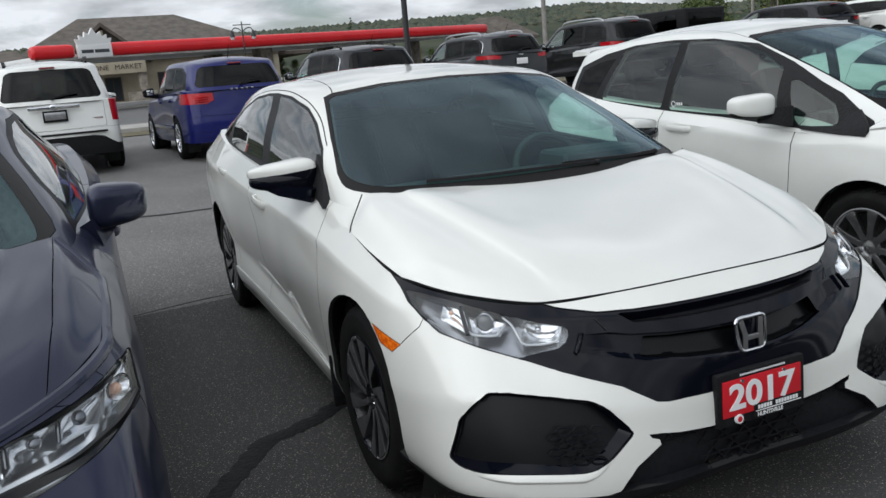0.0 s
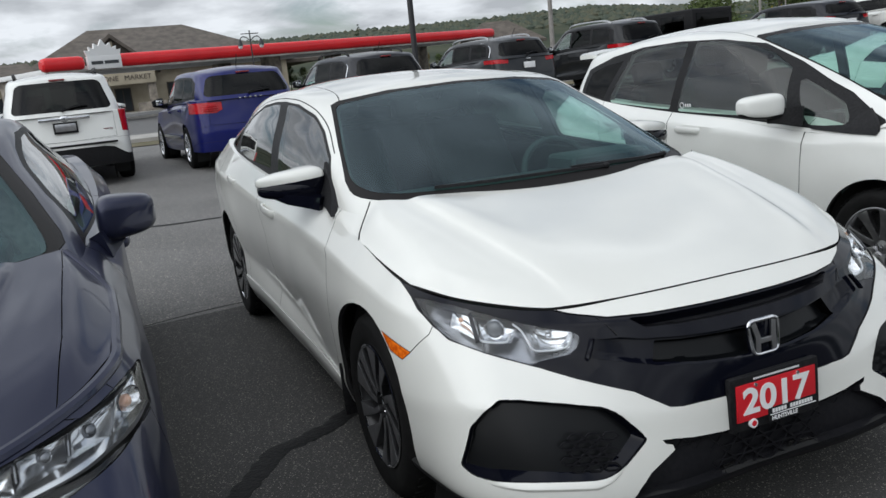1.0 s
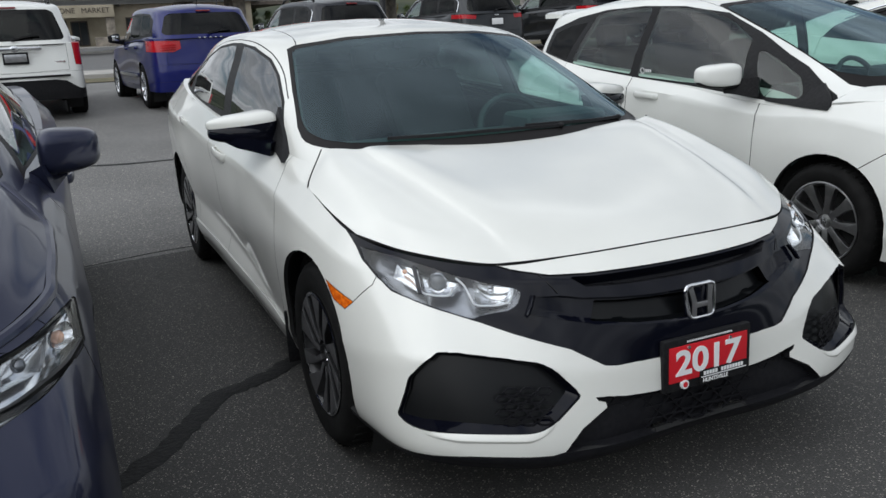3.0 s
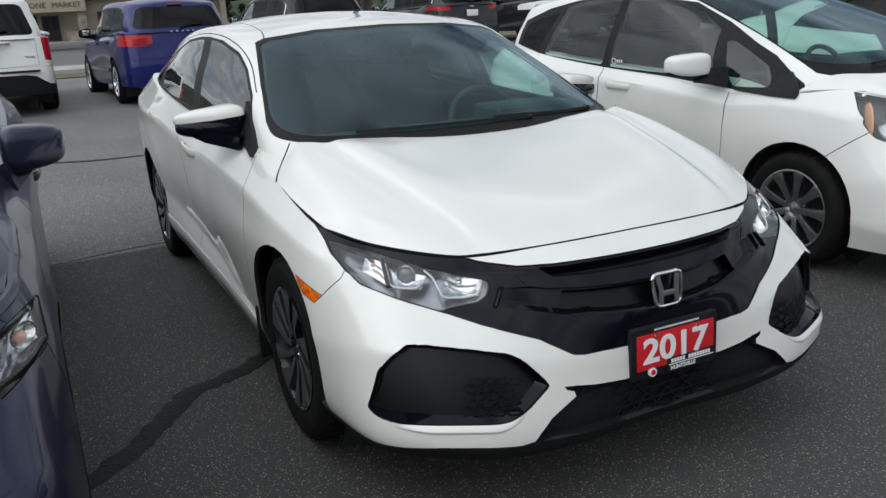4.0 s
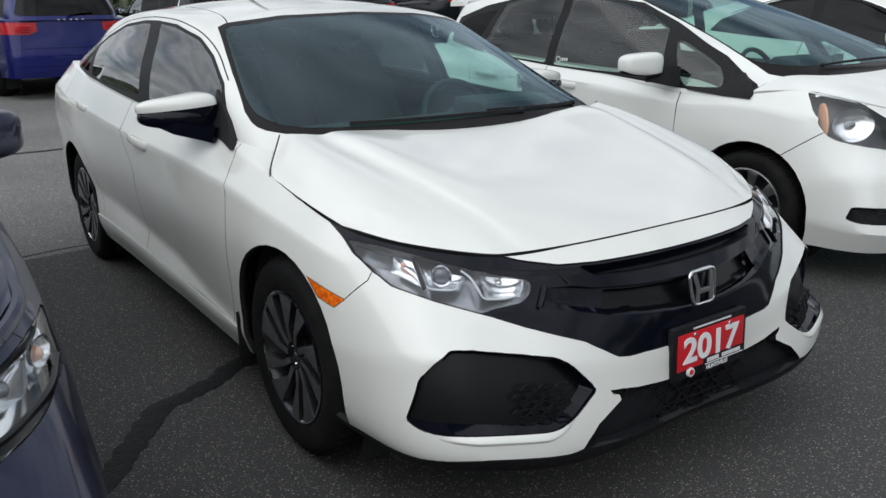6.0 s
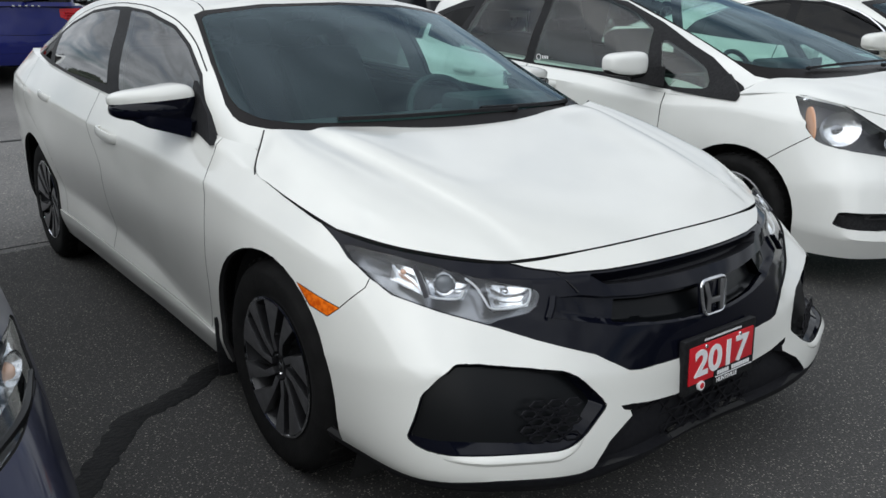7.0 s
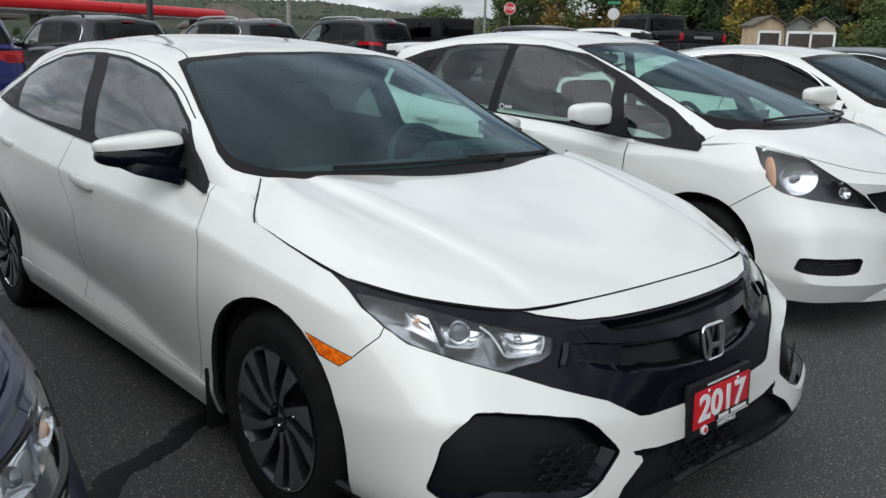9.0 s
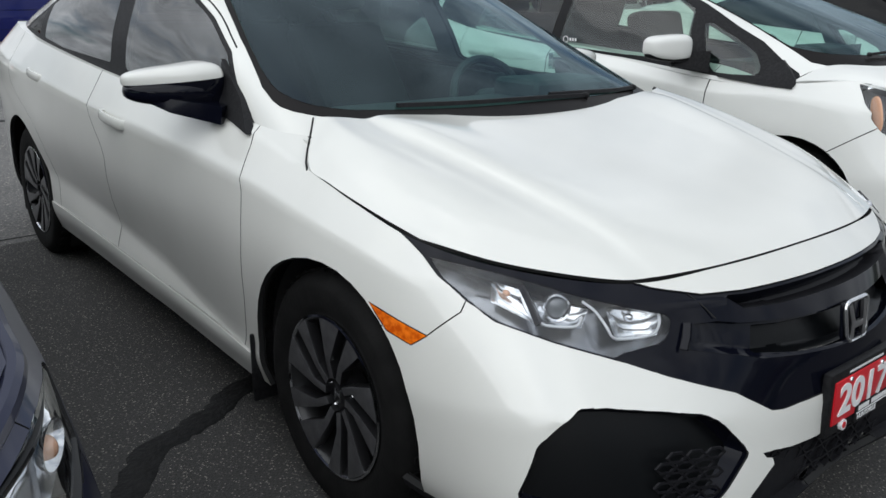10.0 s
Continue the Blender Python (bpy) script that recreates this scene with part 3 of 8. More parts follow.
ribbon("tar_seal", [(-.50, .82), (-.78, .76), (-.90, .665), (-1.01, .61), (-1.135, .56), (-1.245, .42), (-1.36, .25), (-1.50, .10), (-1.72, -.06), (-2.1, -.2)], .092, TAR, "black sealed crack wandering over the asphalt", 3)
ribbon("tar_seam", [(-3.3, 7.30), (-2.27, 7.10), (-1.55, 6.91), (-1.01, 6.70), (-.50, 6.67), (.34, 6.70), (1.7, 6.56)], .10, TAR, "black sealed seam across the asphalt", 4)
ribbon("hairline_crack", [(-3.0, 2.68), (-2.2, 2.76), (-1.57, 2.85), (-.98, 2.98), (-.3, 2.96), (.6, 3.04)], .014, TAR, "thin crack in the asphalt", 5, .0025)

# ---- cars: skins from feature lines, cut into panels ----
def blob(c, r, e=0.6, n=20, taper=0.0):
    """Rounded box: a super-ellipsoid, thinner towards +x by taper."""
    bm = bmesh.new()
    f = lambda v: math.copysign(abs(v) ** e, v)
    rings = []
    for j in range(n + 1):
        ph = math.pi * (j / n - 0.5)
        rings.append([])
        for i in range(2 * n):
            th = math.pi * i / n
            x, y, z = f(math.cos(ph)) * f(math.cos(th)), f(math.cos(ph)) * f(math.sin(th)), f(math.sin(ph))
            k = 1 - taper * (x + 1) / 2
            rings[-1].append(bm.verts.new((c[0] + r[0] * x, c[1] + r[1] * y * k, c[2] + r[2] * z * k)))
    for j in range(n):
        for i in range(2 * n):
            bm.faces.new((rings[j][i], rings[j][(i + 1) % (2 * n)], rings[j + 1][(i + 1) % (2 * n)], rings[j + 1][i]))
    bmesh.ops.remove_doubles(bm, verts=bm.verts[:], dist=1e-5)
    return bm

def halved(bm, co, no):
    """(kept on the side of no, the rest), both closed."""
    other = bm.copy()
    for b, keep in ((bm, 1), (other, -1)):
        g = bmesh.ops.bisect_plane(b, geom=b.verts[:] + b.edges[:] + b.faces[:], plane_co=co, plane_no=Vector(no), clear_inner=keep > 0, clear_outer=keep < 0)
        bmesh.ops.holes_fill(b, edges=[e for e in b.edges if len(e.link_faces) == 1], sides=0)
    return bm, other

def cut_skin(P, regions, flip=False, skip=None):
    """Skin of one half (x > 0), with each region's tag carved in; returns the bmesh and the tags by name."""
    bm = grid_mesh(P, flip, skip)
    bmesh.ops.remove_doubles(bm, verts=bm.verts[:], dist=1e-5)
    bmesh.ops.dissolve_degenerate(bm, dist=1e-5, edges=bm.edges[:])
    bm.faces.layers.int.new("tag")
    tags = {"rest": 0}
    for name, view, poly, where in regions:
        tags.setdefault(name, len(tags))
        carve(bm, poly, view, tags[name], where)
    return bm, tags

def put_panels(car, bm, tags, panels):
    """Panels: (object name, tags, material, 'both' or 'pair', gap, depth, label). Returns the objects by name."""
    made = {}
    for name, which, mat, mode, gap, depth, label in panels:
        ids = {tags[w] for w in which if w in tags}
        for mirror in ((False,) if mode == "both" else (False, True) if mode == "pair" else (True,)):
            b = taken(bm, ids, mirror, mode == "both")
            if not b.faces:
                b.free()
                continue
            # painted panels get dark rims, standing in for shade between them
            made.setdefault(name, []).append(part(name, panel(b, gap, depth, 1), [mat, LINER_SHADE], car, label))
    return made

# Without mat: an added dark skin behind the panels, painting the shade in their gaps.
def put_liner(car, bm, tags, skip, depth=0.02, name="inner_structure", mat=None):
    ids = {t for n, t in tags.items() if n not in skip}
    b = taken(bm, ids, both=True)
    if mat:
        for v in b.verts:
            v.co = Vector((0, 1.5, .6)) + (v.co - Vector((0, 1.5, .6))) * 0.972
    else:
        b = shifted(b, -depth)
    return part(name, b, mat or LINER_SHADE, car)

def interior(car, w, floor, dash_y, dash_z, seat_y, rear_y, top, driver=1, light=False):
    """Cabin: dashboard, wheel, two front seats and a rear bench with head restraints."""
    s = SEAT_LIGHT if light else SEAT
    d = joined(block((-w, dash_y - 0.42, dash_z - 0.30), (w, dash_y + 0.02, dash_z - 0.03), 0.05, 3), block((driver * 0.36 - 0.19, dash_y - 0.20, dash_z - 0.08), (driver * 0.36 + 0.19, dash_y + 0.0, dash_z + 0.03), 0.035, 3))
    part("dashboard", d, DASH, car)
    ring = [(0.178 * math.cos(2 * math.pi * i / 32), 0.0, 0.178 * math.sin(2 * math.pi * i / 32)) for i in range(32)]
    st = joined(sweep(ring, circle(0.016, 8), closed=True, up=(0, 1, 0)), blob((0, 0, 0), (0.075, 0.03, 0.06), 0.7, 8), block((-0.18, -0.008, -0.012), (0.18, 0.008, 0.012), 0.005))
    wheel_ob = part("steering_wheel", st, DASH, car)
    wheel_ob.matrix_basis = pose(driver * 0.36, dash_y + 0.19, dash_z - 0.105, -24, 0, 0)
    for sx in (-0.36, 0.36):
        seat = new("front_seat"); seat.parent = car
        seat.matrix_basis = pose(sx, seat_y, 0)
        part("seat_cushion", block((-0.25, -0.30, floor + 0.12), (0.25, 0.25, floor + 0.34), 0.06, 3), s, seat)
        b = block((-0.24, -0.07, 0), (0.24, 0.08, 0.60), 0.06, 3)
        part("backrest", moved(b, pose(0, 0.24, floor + 0.30, -16, 0, 0)), s, seat)
        h = block((-0.13, -0.05, 0.66), (0.13, 0.05, 0.84), 0.045, 3)
        part("head_restraint", moved(h, pose(0, 0.22, floor + 0.30, -12, 0, 0)), s, seat)
        for q in (-0.05, 0.05):
            p = sweep([(q, 0.0, 0.56), (q, 0, 0.68)], circle(0.006, 6))
            part("restraint_post", moved(p, pose(0, 0.22, floor + 0.30, -12, 0, 0)), CHROME, seat)
    part("rear_bench", joined(block((-w + 0.08, rear_y - 0.45, floor + 0.12), (w - 0.08, rear_y + 0.05, floor + 0.36), 0.06, 3), moved(block((-w + 0.08, -0.07, 0), (w - 0.08, 0.08, 0.58), 0.06, 3), pose(0, rear_y + 0.02, floor + 0.30, -20, 0, 0))), s, car)
    for q in (-0.40, 0.40):
        part("rear_head_restraint", moved(block((-0.12, -0.05, 0.58), (0.12, 0.05, 0.74), 0.04, 3), pose(q, rear_y + 0.02, floor + 0.30, -18, 0, 0)), s, car)
    part("cabin_floor", block((-w - 0.04, dash_y - 0.5, floor - 0.02), (w + 0.04, rear_y + 0.7, floor + 0.10)), LINER_SHADE, car)
    for q in (-1, 1):
        part("door_lining", block((q * (w + 0.035) - 0.02, dash_y - 0.2, floor), (q * (w + 0.035) + 0.02, rear_y + 0.1, dash_z - 0.03), 0.015), s, car)
    part("rear_view_mirror", joined(blob((0, dash_y + 0.66, top - 0.10), (0.12, 0.02, 0.035), 0.6, 8), sweep([(0, dash_y + 0.66, top - 0.09), (0, dash_y + 0.60, top - 0.02)], circle(0.008, 6))), DASH, car)

def side_mirror(car, side, at, size, cap, base, foot, split=-0.1, arm_size=(0.09, 0.05, 0.034), drop=0.52, taper=0.60):
    """Door mirror: painted cap over a black lower shell, a glass and an arm to the door. at: middle; size: half sizes."""
    ob = new("side_mirror")
    ob.parent = car
    ob.matrix_basis = Matrix.Diagonal((side, 1, 1, 1))
    shell = blob((0, 0, 0), size, 0.55, 18, taper)
    under = blob((0, 0, -size[2] * drop), (size[0] * 0.97, size[1] * 0.93, size[2] * 0.72), 0.6, 14, 0.35)
    # slope the outer end backward
    for v in shell.verts[:] + under.verts[:]:
        v.co.y += 0.28 * max(0, v.co.x) + 0.02 * (v.co.x / size[0])
        v.co += Vector(at)
    top, low = halved(shell, (at[0], at[1], at[2] + size[2] * split), (0.10, 0.02, 1))
    part("mirror_cap", top, cap, ob)
    low = joined(low, under)
    part("mirror_shell", low, base, ob)
    end = Vector((at[0] - size[0] * .55, at[1], at[2] - size[2] * .85))
    arm = sweep([tuple(foot), tuple((Vector(foot) * 2 + end) / 3), tuple(end), (end.x + .01, end.y, end.z + size[2] * .5)], [(-arm_size[1], -arm_size[2]), (arm_size[1], -arm_size[2]), (arm_size[1] * .8, arm_size[2]), (-arm_size[1] * .8, arm_size[2])], up=(0, 1, 0), scale=[1.1, .95, .85, .8])
    part("mirror_arm", arm, base, ob)
    g = block((at[0] - size[0] * 0.72, at[1] + size[1] * 0.80, at[2] - size[2] * 0.62), (at[0] + size[0] * 0.35, at[1] + size[1] * 0.93 + 0.012, at[2] + size[2] * 0.40), 0.004)
    part("mirror_glass", g, MIRROR_G, ob)
    return ob

def handle(car, x, y, z, mat, side, tilt=4, mount=None):
    """Pull handle on a shallow cup."""
    ob = new("door_handle"); ob.parent = car
    ob.matrix_basis = Matrix.Diagonal((side, 1, 1, 1)) @ pose(x, y, z, tilt, 0, 0)
    path = spline([(-0.004, -0.105, 0.0), (0.020, -0.085, 0.002), (0.030, -0.03, 0.004), (0.031, 0.05, 0.004), (0.022, 0.10, 0.002), (-0.004, 0.115, 0.0)], 3)
    prof = [(-0.012, -0.014), (0.004, -0.016), (0.012, -0.008), (0.012, 0.008), (0.004, 0.016), (-0.012, 0.014)]
    part("grip", sweep(path, [(b * 0.6, a * 1.15) for b, a in [(p[0], p[1]) for p in prof]]), mat, ob)
    part("cup", blob((-0.012, 0.0, 0.0), (0.017, 0.055, 0.035), 0.9, 10), mat, ob)
    return ob

def wiper(car, pts, r=0.006):
    part("wiper", joined(sweep(spline(pts, 4), [(-0.009, -0.005), (0.009, -0.005), (0.005, 0.006), (-0.005, 0.006)]), blob(pts[0], (0.012, 0.012, 0.010), 0.8, 8)), TRIM, car)

def arc(cy, cz, r, a0, a1, n=14):
    return [(cy + r * math.cos(radians(a0 + (a1 - a0) * i / n)), cz + r * math.sin(radians(a0 + (a1 - a0) * i / n))) for i in range(n + 1)]

def arch_lip(car, x_at, cy, cz, r):
    """Dark tub inside a wheel arch."""
    for side in (1, -1):
        prof = lathe([(r + 0.012, x_at - 0.03), (r + 0.012, x_at - 0.24), (0.05, x_at - 0.26)], 40)
        moved(prof, Matrix.Translation((0, cy, cz)))
        if side < 0:
            moved(prof, Matrix.Diagonal((-1, 1, 1, 1)))
        bmesh.ops.delete(prof, geom=[f for f in prof.faces if f.calc_center_median().z < 0.12], context="FACES")
        part("wheel_tub", prof, LINER_SHADE, car)

def warped(rows, ys, kx, zs):
    """Feature lines moved to another car's proportions: knots (old, new) along the car and in height."""
    yo, yn = [k[0] for k in ys], [k[1] for k in ys]
    zo, zn = [k[0] for k in zs], [k[1] for k in zs]
    return [[(x * kx, float(np.interp(y, yo, yn)), float(np.interp(z, zo, zn))) for x, y, z in r] for r in rows]

def dome(base, top, spine, bulge=0.018):
    """Greenhouse lines: from the base ring over the top ring to the roof's middle line."""
    rows = [base]
    for f, k in ((0.35, 1.0), (0.70, 0.8), (1.0, 0.0)):
        row = []
        for b, t in zip(base, top):
            p = Vector(b).lerp(Vector(t), f)
            side = max(0.0, min(1.0, (p.x - 0.3) / 0.3))
            p.x += bulge * k * side
            p.z += bulge * k * (1 - side) * 1.2
            row.append(tuple(p))
        rows.append(row)
    for f in (0.25, 0.6, 1.0):
        rows.append([(t[0] * (1 - f), t[1], s - (s - t[2]) * (1 - f) ** 2.2) for t, s in zip(top, spine)])
    return rows

def shell(car, rows, hood, green, body_regions, green_regions, mat, glazing, ku=8, kv=6, extra=(), extra_green=(), hidden=("hole",), wing=None, creases=(2, 4, 5), hood_gap=.0025):
    """Body, bonnet and greenhouse of a car, cut into panels. Returns the fine body skin and the carved body."""
    P = skin(rows, ku, kv, creases=creases)
    bm, tags = cut_skin(P, body_regions, skip=lambda j, i: j >= 5 * kv and i < 5.4 * ku)
    put_panels(car, bm, tags, [
        ("front_bumper", ["bumper"], mat, "both", .0022, .02, ""), ("front_fender", ["fender"], mat, "pair", .0022, .015, ""),
        ("front_door", ["front_door"], mat, "pair", .0022, .015, ""), ("rear_door", ["rear_door"], mat, "pair", .0022, .015, ""),
        ("quarter_panel", ["rest"], mat, "pair", .001, .015, ""), ("rear_bumper", ["rear_bumper"], mat, "both", .002, .015, ""),
        ("tailgate", ["tailgate"], mat, "both", .003, .015, ""), *extra])
    put_liner(car, bm, tags, hidden)
    if hood:
        h = grid_mesh(skin(hood, ku, kv, s_sym=True, e_sym=False))
        h.faces.layers.int.new("tag")
        if wing:
            carve(h, wing, "top", 1)
            put_panels(car, h, {"wing": 1}, [("front_wing", ["wing"], mat, "pair", .003, .012, "")])
        part("bonnet", panel(taken(h, {0}, both=True), hood_gap, .012, 1), [mat, LINER_SHADE if hood_gap else mat], car)
        h.free()
    gm, gtags = cut_skin(skin(green, ku, kv), green_regions)
    put_panels(car, gm, gtags, [
        ("roof", ["roof"], mat, "both", .003, .015, ""), ("side_frame", ["rest"], mat, "both", .0008, .02, ""),
        ("windscreen_border", ["frit"], FRIT, "both", .002, .006, ""), ("window_surround", ["surround"], TRIM, "pair", .001, .016, ""),
        ("windscreen", ["windscreen"], glazing[0], "both", 0, .003, ""), ("front_window", ["front_window"], glazing[1], "pair", 0, .003, ""),
        ("rear_window", ["rear_window"], glazing[2], "pair", 0, .003, ""), ("quarter_window", ["quarter_window"], glazing[3], "pair", 0, .003, ""),
        ("rear_screen", ["rear_screen"], glazing[3], "both", .002, .004, ""), *extra_green])
    put_liner(car, gm, gtags, ("windscreen", "front_window", "rear_window", "quarter_window", "rear_screen", "sunroof"), .022, "roof_lining", LINING)
    gm.free()
    return P, bm, tags

# ---- the white hatchback ----
def civic_rows():
    return [
        [(0, -.845, .225), (.33, -.845, .225), (.60, -.785, .235), (.785, -.645, .235), (.848, -.40, .235), (.86, 0, .235), (.845, .45, .205), (.845, 1.2, .20), (.845, 2.0, .21), (.85, 2.7, .22), (.83, 3.2, .23), (.72, 3.50, .25), (.4, 3.60, .25), (0, 3.62, .25)],
        [(0, -.885, .28), (.34, -.893, .28), (.61, -.825, .285), (.812, -.675, .29), (.872, -.39, .30), (.878, 0, .32), (.868, .45, .28), (.870, 1.2, .285), (.872, 2.0, .31), (.885, 2.7, .32), (.86, 3.2, .33), (.76, 3.52, .34), (.42, 3.63, .34), (0, 3.65, .34)],
        [(0, -.897, .468), (.315, -.858, .472), (.565, -.766, .522), (.787, -.638, .530), (.872, -.38, .49), (.884, 0, .50), (.866, .45, .320), (.845, 1.2, .370), (.849, 2.0, .438), (.895, 2.7, .50), (.87, 3.2, .5), (.77, 3.53, .5), (.43, 3.64, .5), (0, 3.66, .5)],
        [(0, -.875, .58), (.305, -.81, .59), (.54, -.695, .615), (.770, -.535, .625), (.853, -.345, .60), (.888, 0, .63), (.886, .45, .61), (.886, 1.2, .62), (.888, 2.0, .65), (.905, 2.7, .66), (.87, 3.2, .70), (.75, 3.50, .7), (.42, 3.60, .7), (0, 3.62, .7)],
        [(0, -.800, .700), (.295, -.752, .703), (.525, -.645, .708), (.738, -.445, .722), (.83, -.285, .72), (.858, 0, .755), (.862, .45, .80), (.882, 1.2, .83), (.880, 2.0, .88), (.868, 2.7, .93), (.82, 3.2, .96), (.70, 3.5, .97), (.4, 3.6, .97), (0, 3.62, .97)],
        [(0, -.715, .752), (.285, -.685, .747), (.522, -.605, .738), (.705, -.412, .757), (.79, -.25, .786), (.803, 0, .830), (.79, .45, .905), (.815, 1.2, .952), (.812, 2.0, 1.015), (.765, 2.7, 1.075), (.70, 3.2, 1.09), (.60, 3.45, 1.08), (.35, 3.55, 1.08), (0, 3.57, 1.08)],
        [(0, -.68, .73), (.26, -.65, .725), (.49, -.57, .715), (.66, -.38, .735), (.755, -.23, .765), (.77, 0, .80), (.705, .45, .960), (.735, 1.2, .965), (.735, 2.0, 1.02), (.69, 2.7, 1.08), (.62, 3.2, 1.09), (.50, 3.40, 1.08), (.3, 3.5, 1.08), (0, 3.52, 1.08)],
    ]

def civic_hood():
    """Front edge to scuttle; the third line out is the ridge, the fourth the hollow beside it."""
    return [
        [(0, -.717, .754), (.285, -.687, .749), (.425, -.646, .744), (.460, -.632, .743), (.530, -.598, .742), (.702, -.414, .762), (.788, -.252, .788)],
        [(0, -.60, .795), (.285, -.57, .801), (.443, -.517, .809), (.478, -.497, .803), (.553, -.443, .808), (.706, -.28, .828), (.797, -.14, .806)],
        [(0, -.40, .846), (.29, -.37, .858), (.480, -.303, .874), (.515, -.284, .862), (.590, -.226, .868), (.712, -.12, .876), (.803, -.03, .826)],
        [(0, -.15, .899), (.30, -.13, .909), (.516, -.070, .929), (.551, -.058, .912), (.626, -.020, .915), (.722, .03, .912), (.803, .08, .846)],
        [(0, .06, .940), (.31, .08, .947), (.545, .121, .966), (.580, .129, .948), (.650, .148, .949), (.715, .17, .944), (.797, .175, .866)],
        [(0, .15, .958), (.32, .17, .964), (.550, .218, .973), (.585, .228, .966), (.640, .255, .970), (.68, .275, .972), (.702, .300, .972)],
    ]

def civic_green():
    base = [(0, .07, .930), (.36, .105, .930), (.625, .20, .925), (.742, .34, .915), (.785, .60, .890), (.800, 1.1, .945), (.805, 1.55, .975), (.795, 2.05, 1.01), (.755, 2.6, 1.06), (.66, 3.1, 1.09), (.45, 3.40, 1.09), (0, 3.46, 1.09)]
    top = [(0, 1.02, 1.352), (.33, 1.045, 1.342), (.53, 1.085, 1.318), (.595, 1.13, 1.315), (.625, 1.22, 1.327), (.645, 1.38, 1.343), (.655, 1.60, 1.350), (.640, 2.05, 1.330), (.590, 2.55, 1.245), (.52, 2.95, 1.165), (.40, 3.10, 1.145), (0, 3.16, 1.150)]
    spine = [1.352, 1.362, 1.372, 1.382, 1.392, 1.408, 1.420, 1.412, 1.345, 1.235, 1.18, 1.15]
    rows = [base]
    for f, out in ((0.35, .020), (0.70, .016), (1.0, 0.0)):
        row = []
        for b, t in zip(base, top):
            d = Vector((t[0], t[1], 0)) - Vector((b[0], b[1], 0))
            p = Vector(b).lerp(Vector(t), f)
            side = max(0.0, min(1.0, (p.x - 0.3) / 0.3))
            p.x += out * side
            p.z += out * (1 - side) * 1.2
            row.append(tuple(p))
        rows.append(row)
    for f in (0.25, 0.6, 1.0):
        rows.append([(t[0] * (1 - f), t[1] - 0.0 * f, s - (s - t[2]) * (1 - f) ** 2.2) for t, s in zip(top, spine)])
    return rows

def islands(bm):
    """One new bmesh for each connected piece of a bmesh."""
    bm.faces.index_update()
    left, out = set(bm.faces), []
    while left:
        todo, seen = [left.pop()], set()
        while todo:
            f = todo.pop()
            seen.add(f.index)
            for v in f.verts:
                for g in v.link_faces:
                    if g in left:
                        left.discard(g)
                        todo.append(g)
        b = bm.copy()
        bmesh.ops.delete(b, geom=[f for f in b.faces if f.index not in seen], context="FACES")
        out.append(b)
    return out

def ledged(bm, low, rise, depth):
    """A recessed panel whose lower edge comes forward as a sloping ledge; low: height of that edge over |x|."""
    bmesh.ops.subdivide_edges(bm, edges=bm.edges[:], cuts=3, use_grid_fill=True)
    n = area_normals(bm)
    for v, k in n.items():
        t = (v.co.z - float(np.interp(abs(v.co.x), [p[0] for p in low], [p[1] for p in low]))) / rise
        v.co = v.co + k * (-.003 + depth * min(1, max(0, t)) * ease((.468 - abs(v.co.x)) / .10))
    return bm

def rim_loop(bm):
    """The rim's vertices in order."""
    nxt = {}
    for e in bm.edges:
        if len(e.link_faces) == 1:
            for a, b in ((e.verts[0], e.verts[1]), (e.verts[1], e.verts[0])):
                nxt.setdefault(a, []).append(b)
    start = v = next(iter(nxt))
    loop, last = [], None
    while True:
        loop.append(v)
        w = [k for k in nxt[v] if k is not last]
        last, v = v, w[0]
        if v is start or len(loop) > len(nxt):
            return loop

def intake_box(bm):
    """A smooth sunken panel with a bevelled wall up to the bumper's opening."""
    vs = list(bm.verts)
    A = np.array([(1, v.co.x, v.co.z, v.co.x ** 2, v.co.x * v.co.z, v.co.z ** 2) for v in vs])
    k = np.linalg.lstsq(A, np.array([v.co.y for v in vs]), rcond=None)[0]
    n = area_normals(bm)
    loop = rim_loop(bm)
    outer = [bm.verts.new(v.co - n[v] * .004) for v in loop]
    lip = [bm.verts.new(v.co - n[v] * .016) for v in loop]
    c = sum((v.co for v in vs), Vector()) / len(vs)
    for v, row in zip(vs, A):
        v.co = Vector((c.x + (v.co.x - c.x) * .93, float(row @ k) + .040, c.z + (v.co.z - c.z) * .88))
    for o, inner in ((outer, lip), (lip, loop)):
        for i in range(len(loop)):
            j = (i + 1) % len(loop)
            bm.faces.new((o[i], o[j], inner[j], inner[i]))
    bmesh.ops.recalc_face_normals(bm, faces=bm.faces[:])
    ring, wall = set(loop), set(outer) | set(lip)
    for f in bm.faces:
        f.material_index = 0 if any(v in wall for v in f.verts) else 1
    bmesh.ops.split_edges(bm, edges=[e for e in bm.edges if e.verts[0] in ring and e.verts[1] in ring and len({f.material_index for f in e.link_faces}) == 2])
    return bm

